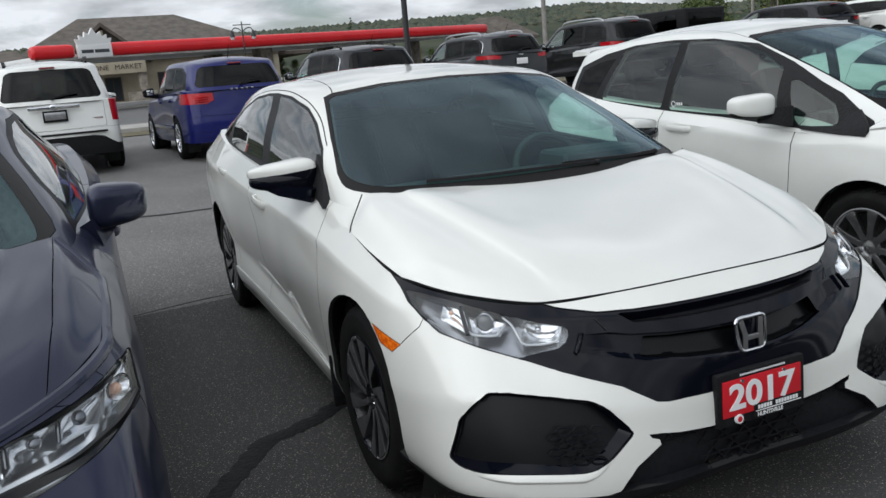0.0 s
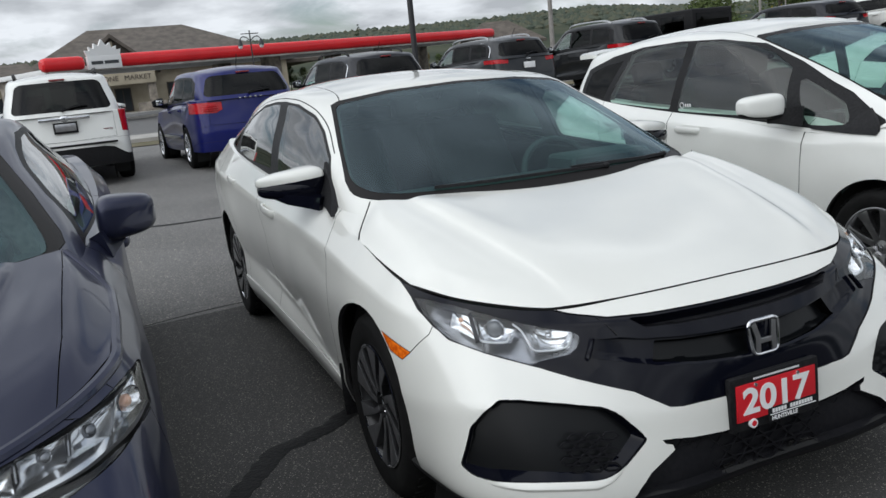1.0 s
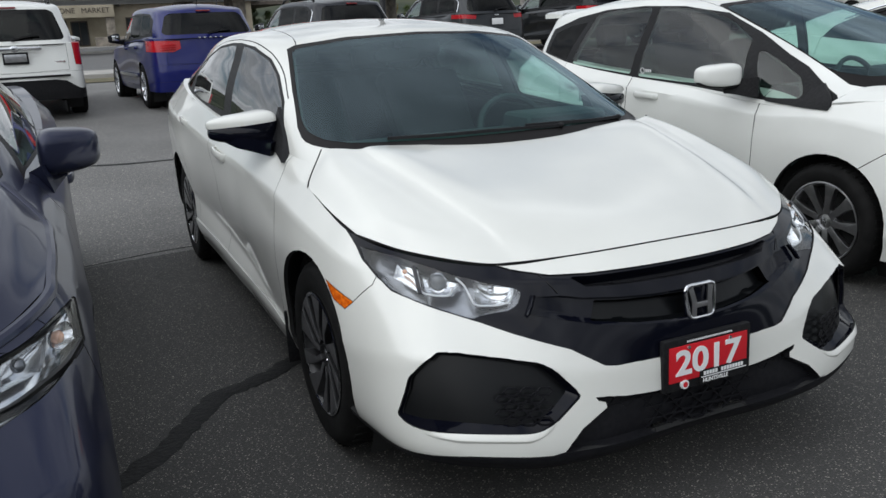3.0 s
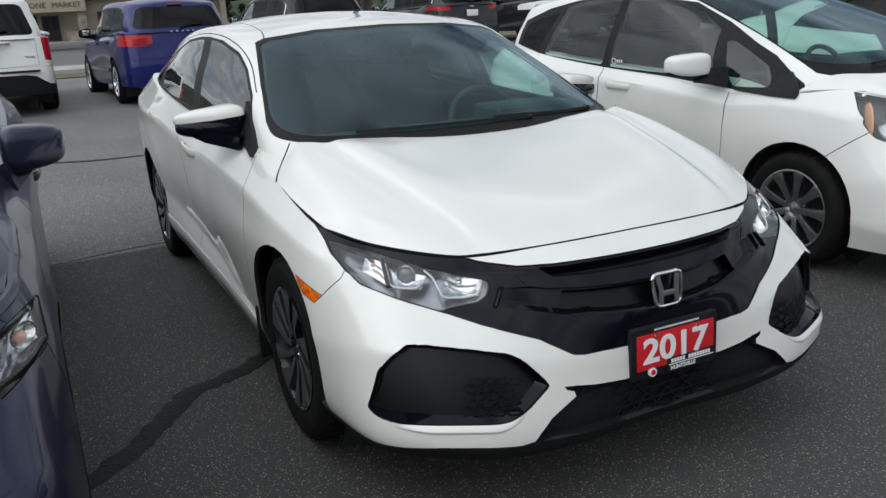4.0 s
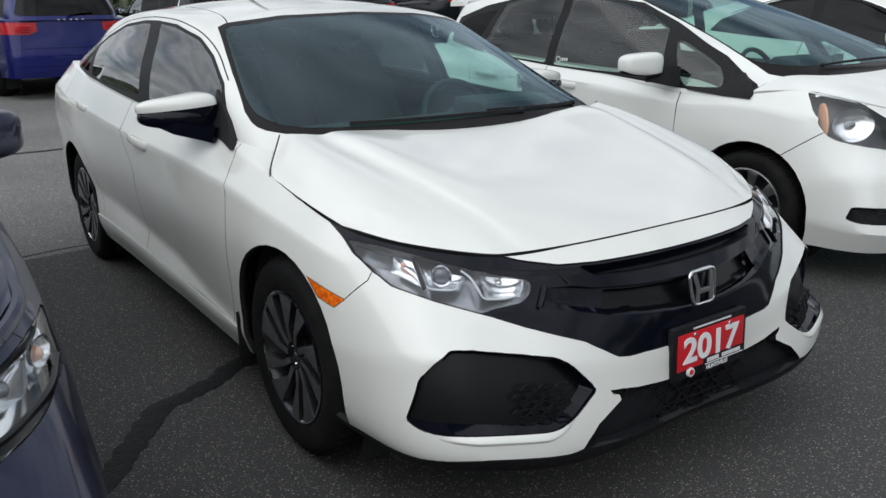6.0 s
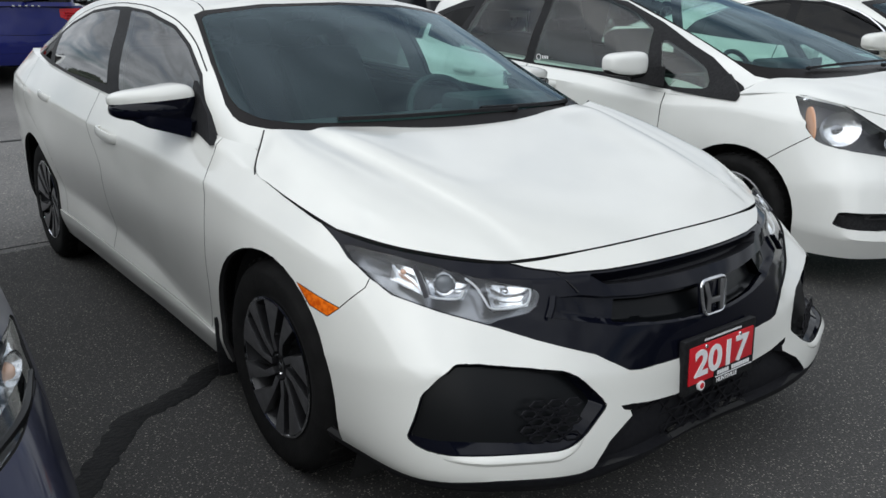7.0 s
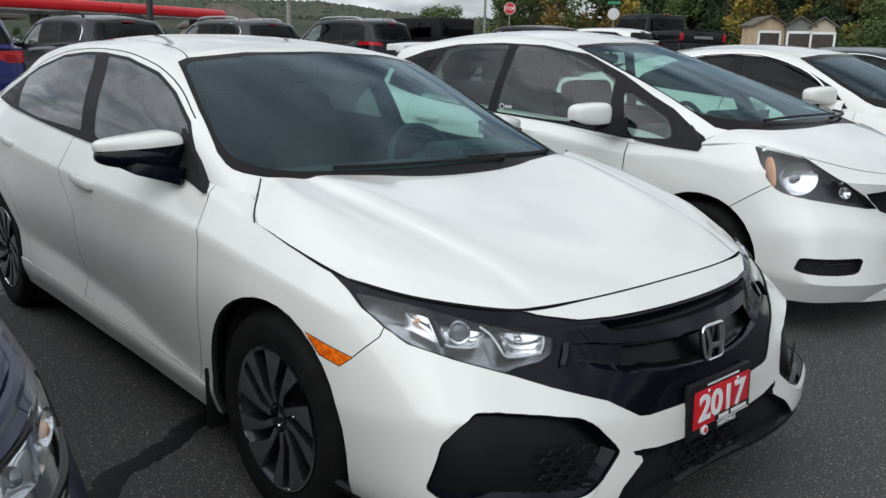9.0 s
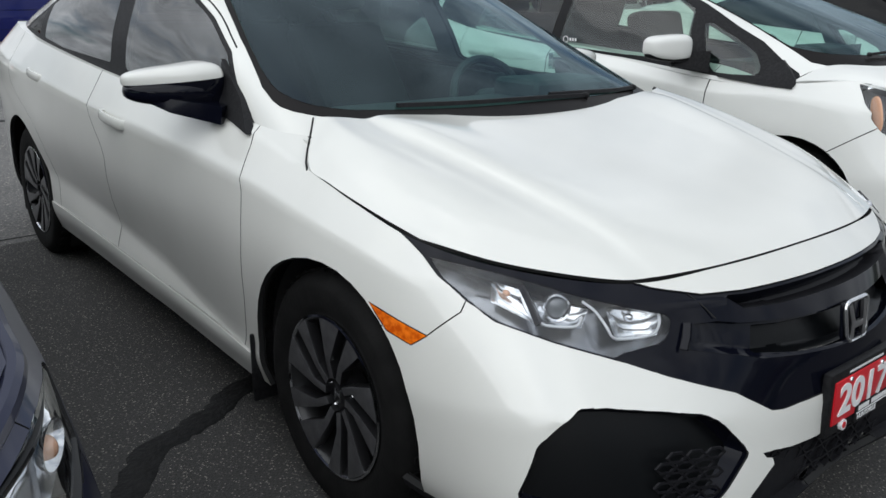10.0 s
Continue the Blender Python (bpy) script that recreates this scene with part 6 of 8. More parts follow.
        for s in (1, -1):
            wheel(car, s * .775, yy, .318, .210, "fit", s, .205)
    interior(car, .66, .28, .55, 1.01, 1.30, 2.25, 1.37, driver=1, light=True)
    for s in (1, -1):
        side_mirror(car, s, (.900, .72, 1.030), (.100, .085, .084), GREY_BLUE, GREY_BLUE, (.80, .62, .945), split=-.5, drop=.16, taper=.22, arm_size=(.055, .045, .022))
        handle(car, .876, 1.40, .835, GREY_BLUE, s)
    lines = taller(civic_hood())
    edge = spline(lines[0] + [r[-1] for r in lines[1:]], 5)
    for s in (1, -1):
        part("wing_joint", sweep([(s * (x + .003), y - .003, z - .015) for x, y, z in edge], circle(.017, 10)), GREY_BLUE, car)
    wiper(car, [(.25, .21, 1.02), (.05, .225, 1.037), (-.28, .255, 1.04), (-.50, .33, 1.04)])
    return car

LAMP_OUTLINE = [(.850, .776), (.842, .783), (.808, .785), (.744, .774), (.678, .769), (.58, .762), (.46, .750), (.41, .722), (.43, .685), (.52, .668), (.66, .674), (.735, .685), (.815, .698), (.845, .700), (.856, .696)]
build_saloon()

# ---- tall cars of the far row, seen mostly from behind ----
def build_suv(name, m, mat, label, hw=.95, height=1.72, rails=None, rear="wide", dark=True, chrome_line=False, cladding=None, wheel_style="chrome", antenna=True, bright_trim=TRIM, strip=None):
    car = thing(name, m, label, "car")
    rows = warped(civic_rows(), [(-.90, -.92), (0, 0), (2.7, 2.85), (3.2, 3.4), (3.66, 3.95)], hw / .905, [(.18, .24), (.30, .40), (.5, .60), (.63, .78), (.75, .95), (.97, 1.05), (1.1, 1.13)])
    for r, z in zip(range(7), (.30, .40, .60, .80, 1.02, 1.12, 1.13)):
        dy = (0, .02, .03, 0, -.04, -.06, -.10)[r]
        rows[r][10] = (hw * .97, 3.35, z); rows[r][11] = (hw * .88, 3.82 + dy, z); rows[r][12] = (hw * .45, 3.92 + dy, z); rows[r][13] = (0, 3.94 + dy, z)
    k = height - 1.72
    base = [(0, .20, 1.05), (.40, .24, 1.05), (.68, .34, 1.04), (.78, .46, 1.02), (hw * .89, .70, 1.03), (hw * .90, 1.3, 1.06), (hw * .905, 1.8, 1.08), (hw * .90, 2.4, 1.09), (hw * .89, 3.0, 1.10), (hw * .85, 3.62, 1.11), (hw * .70, 3.86, 1.11), (0, 3.90, 1.11)]
    tz = lambda z: z + k
    top = [(0, 1.02, tz(1.60)), (.36, 1.05, tz(1.595)), (.56, 1.11, tz(1.58)), (.63, 1.18, tz(1.58)), (.66, 1.30, tz(1.60)), (.69, 1.55, tz(1.625)), (.70, 1.9, tz(1.635)), (.70, 2.5, tz(1.63)), (.69, 3.0, tz(1.61)), (.665, 3.42, tz(1.58)), (.52, 3.58, tz(1.56)), (0, 3.62, tz(1.57))]
    green = dome(base, top, [tz(z) for z in (1.60, 1.615, 1.64, 1.65, 1.67, 1.69, 1.70, 1.70, 1.69, 1.65, 1.61, 1.57)])
    side = lambda c: c.x > .58
    back = lambda c: c.y > 3.42
    tl, th = tz(1.56), tz(1.50)
    body = [
        ("front_door", "side", [(.58, 1.12), (.56, .6), (.60, .36), (1.62, .36), (1.64, 1.2), (.58, 1.2)], lambda c: c.x > .7),
        ("rear_door", "side", [(1.64, 1.2), (1.62, .36), (2.40, .36), (2.48, .62), (2.60, .82), (2.62, 1.2)], lambda c: c.x > .7),
        ("fender", "side", [(-1.2, .1), (-1.2, 1.2), (.58, 1.2), (.56, .6), (.60, .1)], None),
        ("rear_bumper", "side", [(3.30, .1), (4.2, .1), (4.2, .72), (3.55, .70), (3.32, .62)], None),
        ("valance", "side", [(3.30, .1), (4.2, .1), (4.2, .47), (3.60, .45), (3.30, .40)], None) if rear != "tall" else
        ("valance", "front", [(-.05, .1), (-.05, .60), (.50, .595), (.64, .57), (.74, .50), (.82, .45), (1.0, .43), (1.0, .1)], lambda c: c.y > 3.2),
        ("hole", "side", arc(0, .36, .40, 0, 360, 30)[:-1], lambda c: c.x > .45), ("hole", "side", arc(2.85, .36, .40, 0, 360, 30)[:-1], lambda c: c.x > .45),
        ("tailgate", "front", [(-.05, 1.3), (hw * .74, 1.3), (hw * .74, .73), (-.05, .71)], lambda c: c.y > 3.7)]
    if rear == "tall":
        lamp = [(hw * .82, 1.18), (hw * .98, 1.18), (hw * 1.0, .78), (hw * .84, .80)]
    elif rear == "wide":
        lamp = [(hw * .50, 1.08), (hw * 1.0, 1.09), (hw * 1.02, .92), (hw * .62, .91), (hw * .50, .96)]
    else:
        lamp = [(hw * .55, 1.10), (hw * 1.0, 1.11), (hw * 1.02, 1.02), (hw * .58, 1.00)]
    body.append(("tail_lamp", "front", lamp, lambda c: c.y > 3.35))
    gl = [
        ("roof", "top", [(-.05, .9), (.60, .9), (.62, 1.3), (.63, 2.5), (.60, 3.40), (-.05, 3.50)], lambda c: c.z > tz(1.50)),
        ("windscreen", "front", [(-.05, .9), (.60, .9), (.70, 1.06), (.56, tl), (-.05, tz(1.585))], lambda c: c.y < 1.3 and c.x < .75),
        ("surround", "side", [(.62, 1.05), (1.15, tz(1.48)), (1.35, tz(1.545)), (1.9, tz(1.575)), (2.6, tz(1.57)), (3.15, tz(1.54)), (3.42, tz(1.44)), (3.50, 1.16), (1.8, 1.10)], side),
        ("front_window", "side", rounded([(.82, 1.10), (1.20, tz(1.44)), (1.40, tz(1.52)), (1.58, tz(1.535)), (1.60, 1.13)], .03), side),
        ("rear_window", "side", rounded([(1.68, 1.135), (1.67, tz(1.54)), (2.1, tz(1.545)), (2.46, tz(1.54)), (2.50, 1.16)], .03), side),
        ("quarter_window", "side", rounded([(2.60, 1.17), (2.57, tz(1.535)), (3.0, tz(1.52)), (3.25, tz(1.46)), (3.34, 1.21)], .04), side),
        ("rear_screen", "front", rounded([(-.7, 1.17), (.66, 1.17), (.70, 1.21), (.60, tz(1.50)), (.52, tz(1.535)), (-.7, tz(1.545))], .04), back)]
    g = GLASS_DARK
    P, bm, tags = shell(car, rows, warped(civic_hood(), [(-.75, -.75), (.3, .34)], hw / .905, [(.74, .94), (.98, 1.06)]), green, body, gl, mat, (GLASS_FRONT, GLASS_SIDE, g if dark else GLASS_SIDE, g), 5, 4,
                        extra=[("rear_valance", ["valance"], mat if strip else TRIM, "both", .002, .015, ""), ("tail_lamp", ["tail_lamp"], RED_LENS, "pair", .001, .01, "red tail lamp")])
    bm.free()
    for yy in (0, 2.85):
        arch_lip(car, hw - .05, yy, .36, .40)
        for s in (1, -1):
            wheel(car, s * (hw - .125), yy, .36, .235, wheel_style, s, .235)
    interior(car, .66, .35, .65, 1.12, 1.45, 2.4, 1.62 + k)
    for s in (1, -1):
        side_mirror(car, s, (hw + .07, .85, 1.16), (.11, .07, .09), TRIM if strip else mat, TRIM, (hw - .12, .80, 1.08), split=-.8)
        handle(car, hw - .02, 1.48, .96, mat if chrome_line is False else CHROME, s, 0)
        handle(car, hw - .02, 2.45, .98, mat if chrome_line is False else CHROME, s, 0)
        if strip:
            part("door_strip", block((s * (hw - .012) - .016, .62, .50), (s * (hw - .012) + .016, 2.32, .545), .006), strip, car)
        if rails:
            pts = [(s * .60, 1.35, tz(1.655)), (s * .61, 1.48, tz(1.71)), (s * .61, 2.3, tz(1.735)), (s * .60, 3.0, tz(1.70)), (s * .585, 3.15, tz(1.64))]
            part("roof_rail", sweep(spline(pts, 4), [(-.018, -.015), (.018, -.015), (.014, .015), (-.014, .015)]), rails, car)
        if bright_trim is CHROME:
            ol = [(s * .835, .72, 1.09), (s * .735, 1.18, tz(1.49)), (s * .715, 1.42, tz(1.555)), (s * .715, 1.9, tz(1.582)), (s * .715, 2.6, tz(1.578)), (s * .71, 3.15, tz(1.545)), (s * .745, 3.44, tz(1.42)), (s * .83, 3.50, 1.17)]
            part("window_trim", sweep(spline(ol, 4), circle(.011, 6)), CHROME, car)
    part("brake_light", block((-.11, 3.60, tz(1.555)), (.11, 3.66, tz(1.58)), .006), RED_DARK, car, "red high-level brake light")
    part("rear_wiper", joined(sweep([(.0, 3.90, 1.19), (-.18, 3.885, 1.235), (-.36, 3.875, 1.245)], [(-.012, -.008), (.012, -.008), (.012, .008), (-.012, .008)]), blob((0, 3.91, 1.185), (.03, .02, .025), .8, 8)), TRIM, car)
    if antenna:
        part("antenna", sweep([(-.0, 3.25, tz(1.66)), (-.0, 3.42, tz(1.86))], circle(.006, 6)), TRIM, car)
    if rear != "wide":
        part("plate", block((-.155, 3.955, .86), (.155, 3.965, 1.0), .004), PLATE_WHITE, car)
    part("tow_bar", block((-.30, 3.70, .34), (.30, 3.88, .42), .01), TRIM, car)
    return car

def rear_row():
    def at(x, y, yaw=0):
        return pose(x, y + 3.9, ground_z(x, y + 1), 0, 0, 180 + yaw)
    pilot = build_suv("white_suv", at(-2.06, 11.30, 2), WHITE_B, "white boxy suv with roof rails, parked nose away", .95, 1.80, rails=TRIM, rear="tall", antenna=False)
    part("chrome_garnish", joined(block((-.36, 3.945, 1.03), (.36, 3.985, 1.085), .012), blob((0, 3.985, 1.06), (.06, .015, .045), .8, 8)), CHROME, pilot, "chrome tailgate garnish")
    part("plate_frame", block((-.17, 3.955, .84), (.17, 3.97, 1.01), .004), TRIM, pilot)
    part("plate_face", block((-.145, 3.966, .875), (.145, 3.976, .985), .003), SILVER, pilot)
    part("model_script", block((-.66, 3.86, .84), (-.50, 3.90, .865)), CHROME, pilot)
    part("bumper_step", block((-.70, 3.93, .635), (.70, 3.985, .665), .008), TRIM, pilot)
    blue = build_suv("blue_suv", at(.60, 11.21, 4), BLUE, "deep blue crossover suv with red tail lamps, parked nose away", .925, 1.68, rails=None, rear="wide", strip=SILVER)
    for i in range(5):
        part("name_bar", block((-.17 + .085 * i - .018, 3.93, 1.105), (-.17 + .085 * i + .018, 3.945, 1.125), .002), CHROME, blue)
    for s in (1, -1):
        for z in (.955, .990, 1.025):
            part("tail_bar", block((s * .66 - .12, 3.875, z), (s * .66 + .12, 3.905, z + .008), .003), PLATE_RED, blue)
    build_suv("black_suv", at(3.75, 13.0, 4), NAVY_BLACK, "black suv with chrome window trim, parked nose away", .94, 1.67, rails=TRIM, rear="low", bright_trim=CHROME)
    jeep = build_suv("charcoal_suv", at(7.94, 15.09, 4), CHARCOAL, "charcoal grey suv with silver roof rails, parked nose away", .93, 1.68, rails=SILVER, rear="low", bright_trim=CHROME)
    part("name_bar", block((-.06, 3.90, 1.06), (.06, 3.925, 1.09), .003), CHROME, jeep)
    build_suv("black_wagon", at(11.70, 15.42, 4), BLACK_P, "glossy black suv with silver roof rails, parked nose away", .94, 1.74, rails=SILVER, rear="low")
    build_suv("dark_suv", at(17.95, 14.46, 0), NAVY_BLACK, "dark suv seen over the nearer roofs", .93, 1.62, rear="low", antenna=False)
    build_suv("pale_suv", at(20.2, 13.35, 0), WHITE_B, "white crossover with dark rear glass, parked nose away", .92, 1.56, rear="low", antenna=False)
    boxy = thing("boxy_suv", at(13.98, 15.32, 3), "dark grey boxy off-roader with a square hard top", "car")
    part("body", block((-.80, -.6, .45), (.80, 3.70, 1.12), .06, 3), CHARCOAL, boxy)
    part("hard_top", block((-.72, 1.20, 1.12), (.72, 3.66, 1.76), .07, 3), TRIM, boxy, "square black hard top")
    for s in (1, -1):
        part("side_glass", block((s * .722 - .006, 2.45, 1.22), (s * .722 + .006, 3.35, 1.62), .005), GLASS_DARK, boxy)
        part("door_glass", block((s * .722 - .006, 1.35, 1.18), (s * .722 + .006, 2.20, 1.62), .005), GLASS_DARK, boxy)
        part("tail_lamp", block((s * .70 - .07, 3.68, .90), (s * .70 + .07, 3.74, 1.08), .01), RED_LENS, boxy)
        for yy in (0, 2.9):
            wheel(boxy, s * .74, yy, .40, .22, "steel", s, .25)
    part("rear_glass", block((-.58, 3.655, 1.25), (.58, 3.672, 1.64), .01), GLASS_DARK, boxy)
    part("windscreen", block((-.66, 1.16, 1.14), (.66, 1.19, 1.64), .01), GLASS_DARK, boxy)
    truck = thing("pickup_truck", at(22.48, 12.24, -13), "black crew-cab pickup truck with a covered bed", "truck")
    part("body", block((-.98, -.9, .50), (.98, 3.9, 1.05), .06, 3), BLACK_P, truck)
    part("bed", block((-.97, 2.35, 1.05), (.97, 3.88, 1.40), .05, 3), BLACK_P, truck)
    part("bed_cover", block((-.90, 2.40, 1.40), (.90, 3.86, 1.44), .015), TRIM, truck)
    cab = block((-.94, .35, 1.05), (.94, 2.35, 1.96), .03, 2)
    for v in cab.verts:
        if v.co.z > 1.5:
            v.co.x *= .82
            v.co.y = v.co.y + (.55 if v.co.y < 1.2 else -.12)
    part("cab", cab, BLACK_P, truck)
    part("rear_glass", moved(block((-.68, -.006, -.22), (.68, .006, .22), .01), pose(0, 2.335, 1.62, 8, 0, 0)), GLASS_DARK, truck)
    part("roof_lamp", block((-.16, 2.20, 1.935), (.16, 2.26, 1.97), .008), RED_DARK, truck)
    for s in (1, -1):
        part("side_glass", moved(block((-.006, .85, -.20), (.006, 2.1, .20), .005), pose(s * .865, 0, 1.62, 0, s * -12, 0)), GLASS_DARK, truck)
        part("tail_lamp", block((s * .90 - .055, 3.84, 1.12), (s * .90 + .055, 3.91, 1.34), .012), RED_LENS, truck)
        part("mirror", block((s * 1.12 - .09, .75, 1.18), (s * 1.12 + .09, .85, 1.48), .03), TRIM, truck)
        for yy in (0, 3.0):
            wheel(truck, s * .84, yy, .40, .23, "steel", s, .26)
    part("name_bar", block((-.40, 3.895, 1.18), (.40, 3.91, 1.26)), SILVER, truck)
    part("bumper", block((-.95, 3.88, .55), (.95, 4.02, .75), .03), CHROME, truck)
    return pilot
rear_row()

def build_neighbour(m, mat, label, name):
    """Saloon farther along the near row."""
    car = thing(name, m, label, "car")
    rows = civic_rows()
    body = [("front_door", "side", [(.52, 1.06), (.50, .60), (.53, .27), (1.58, .28), (1.60, .5), (1.56, 1.06)], lambda c: c.x > .7),
            ("rear_door", "side", [(1.56, 1.1), (1.60, .5), (1.58, .28), (2.22, .30), (2.46, .75), (2.50, 1.1)], lambda c: c.x > .7),
            ("bumper", "side", [(-1.2, -.1), (-1.2, .80), (-.55, .80), (-.36, .70), (-.285, .60), (-.25, -.1)], None),
            ("hole", "side", arc(0, .318, .362, 0, 360, 30)[:-1], lambda c: c.x > .45), ("hole", "side", arc(2.70, .318, .362, 0, 360, 30)[:-1], lambda c: c.x > .45),
            ("grille", "front", [(-.05, .69), (.36, .69), (.40, .60), (-.05, .52)], lambda c: c.y < -.2),
            ("headlight", "front", [(.79, .785), (.79, .70), (.50, .62), (.42, .66), (.60, .73)], lambda c: c.y < -.1)]
    side = lambda c: c.x > .55
    wind = lambda c: c.y < 1.014 + .12 * c.x + (.06 if c.x > .5 else 0) and c.x < .745
    gl = [("roof", "top", [(-.05, .9), (.56, .9), (.552, 1.07), (.545, 1.6), (.52, 2.5), (.42, 2.90), (-.05, 2.98)], lambda c: c.z > 1.25 or c.y > 2.3),
          ("frit", "front", [(-.05, .90), (.40, .90), (.64, .93), (.712, .970), (.712, 1.0), (.675, 1.11), (.578, 1.300), (.555, 1.308), (.33, 1.336), (-.05, 1.347)], wind),
          ("windscreen", "front", rounded([(-.05, .985), (.30, .985), (.60, 1.0), (.672, 1.035), (.640, 1.12), (.553, 1.280), (.53, 1.288), (.30, 1.315), (-.05, 1.325)], .02), wind),
          ("surround", "side", [(.58, .945), (.74, 1.100), (.92, 1.190), (1.08, 1.255), (1.28, 1.308), (1.60, 1.325), (1.85, 1.308), (2.15, 1.248), (2.42, 1.150), (2.50, 1.06), (1.98, .996), (1.35, .958), (.70, .935)], side),
          ("front_window", "side", rounded([(.66, .955), (.78, 1.090), (.95, 1.180), (1.12, 1.242), (1.30, 1.286), (1.48, 1.30), (1.50, .985), (1.10, .960)], .015), side),
          ("rear_window", "side", rounded([(1.58, .992), (1.56, 1.300), (1.85, 1.286), (2.08, 1.236), (2.30, 1.165), (2.30, 1.04)], .02), side)]
    P, bm, tags = shell(car, rows, civic_hood(), civic_green(), body, gl, mat, (GLASS_FRONT, GLASS_DARK, GLASS_DARK, GLASS_DARK), 6, 5,
                        extra=[("grille", ["grille"], TRIM, "both", 0, .01, ""), ("headlight", ["headlight"], HOUSING, "pair", .001, .01, "")])
    bm.free()
    for yy in (0, 2.70):
        arch_lip(car, .85, yy, .318, .362)
        for s in (1, -1):
            wheel(car, s * .775, yy, .318, .215, "fit", s, .205)
    interior(car, .66, .25, .55, .98, 1.30, 2.25, 1.34)
    for s in (1, -1):
        side_mirror(car, s, (.885, .74, 1.035), (.115, .08, .075), mat, mat, (.775, .62, .945), split=-.6, taper=.3, drop=.2, arm_size=(.06, .045, .028))
        handle(car, .876, 1.40, .835, mat, s)
        ol = [(s * .80, .62, .965), (s * .725, .92, 1.195), (s * .70, 1.28, 1.315), (s * .69, 1.60, 1.332), (s * .71, 1.95, 1.30), (s * .75, 2.3, 1.205)]
        part("window_trim", sweep(spline(ol, 4), circle(.008, 6)), CHROME, car)
    return car
build_neighbour(pose(5.42, .17, .03) @ Matrix.Scale(1.04, 4), WHITE, "white saloon car with dark tinted windows, parked", "white_saloon")
build_neighbour(pose(8.05, .35, .07) @ Matrix.Scale(1.04, 4), CHARCOAL, "dark grey saloon car at the end of the near row", "dark_saloon")

# ---- the store, the fuel station and the street furniture ----
SHINGLE = vary(material("brown_shingles", (0.10, 0.085, 0.07), 0.9), (0.075, 0.063, 0.052), (0.13, 0.11, 0.092), 1.4, 9, bump=0.5, bump_scale=9)
STUCCO = vary(material("tan_render", (0.36, 0.31, 0.23), 0.9), (0.31, 0.27, 0.20), (0.41, 0.36, 0.27), 0.8, 7)
STONE = vary(material("rubble_stone", (0.24, 0.21, 0.17), 0.9), (0.15, 0.13, 0.11), (0.33, 0.29, 0.24), 2.2, 5, bump=0.6, bump_scale=5)
DARK_WOOD = vary(material("dark_timber", (0.045, 0.035, 0.028), 0.8), (0.035, 0.028, 0.022), (0.06, 0.048, 0.038), 3, 5)
RED_TUBE = vary(material("red_enamel", (0.66, 0.014, 0.020), 0.25), (0.62, 0.012, 0.018), (0.70, 0.018, 0.024), 0.6, 4)
SIGN_WHITE = material("white_sign", (0.75, 0.75, 0.74), 0.5)
POLE_BLACK = material("black_pole_paint", (0.018, 0.018, 0.02), 0.5)
POLE_GREY = vary(material("weathered_pole", (0.24, 0.22, 0.20), 0.9), (0.19, 0.175, 0.16), (0.30, 0.28, 0.26), 2, 6)
SHOP_GLASS = material("dark_shop_glass", (0.03, 0.035, 0.04), 0.08)
STOP_RED = material("stop_red", (0.50, 0.014, 0.02), 0.45)
SIGN_GREEN = material("street_green", (0.02, 0.20, 0.10), 0.45)

def prism(pts, y0, y1):
    """Outline (x, z) drawn out along y."""
    bm = bmesh.new()
    f = bm.faces.new([bm.verts.new((x, y0, z)) for x, z in pts])
    g = bmesh.ops.extrude_face_region(bm, geom=[f])["geom"]
    for v in (q for q in g if isinstance(q, bmesh.types.BMVert)):
        v.co.y = y1
    bmesh.ops.recalc_face_normals(bm, faces=bm.faces[:])
    return bm

def hip_roof(x0, x1, y0, y1, z0, z1, r0, r1, over=0.8):
    bm = bmesh.new()
    ym = (y0 + y1) / 2
    a = [bm.verts.new(p) for p in ((x0 - over, y0 - over, z0), (x1 + over, y0 - over, z0), (x1 + over, y1 + over, z0), (x0 - over, y1 + over, z0))]
    low = [bm.verts.new((v.co.x, v.co.y, z0 - 0.3)) for v in a]
    r = [bm.verts.new((r0, ym, z1)), bm.verts.new((r1, ym, z1))]
    for f in ((a[0], a[1], r[1], r[0]), (a[1], a[2], r[1]), (a[2], a[3], r[0], r[1]), (a[3], a[0], r[0])):
        bm.faces.new(f)
    for i in range(4):
        bm.faces.new((low[i], low[(i + 1) % 4], a[(i + 1) % 4], a[i]))
    bm.faces.new(low[::-1])
    bmesh.ops.recalc_face_normals(bm, faces=bm.faces[:])
    return bm

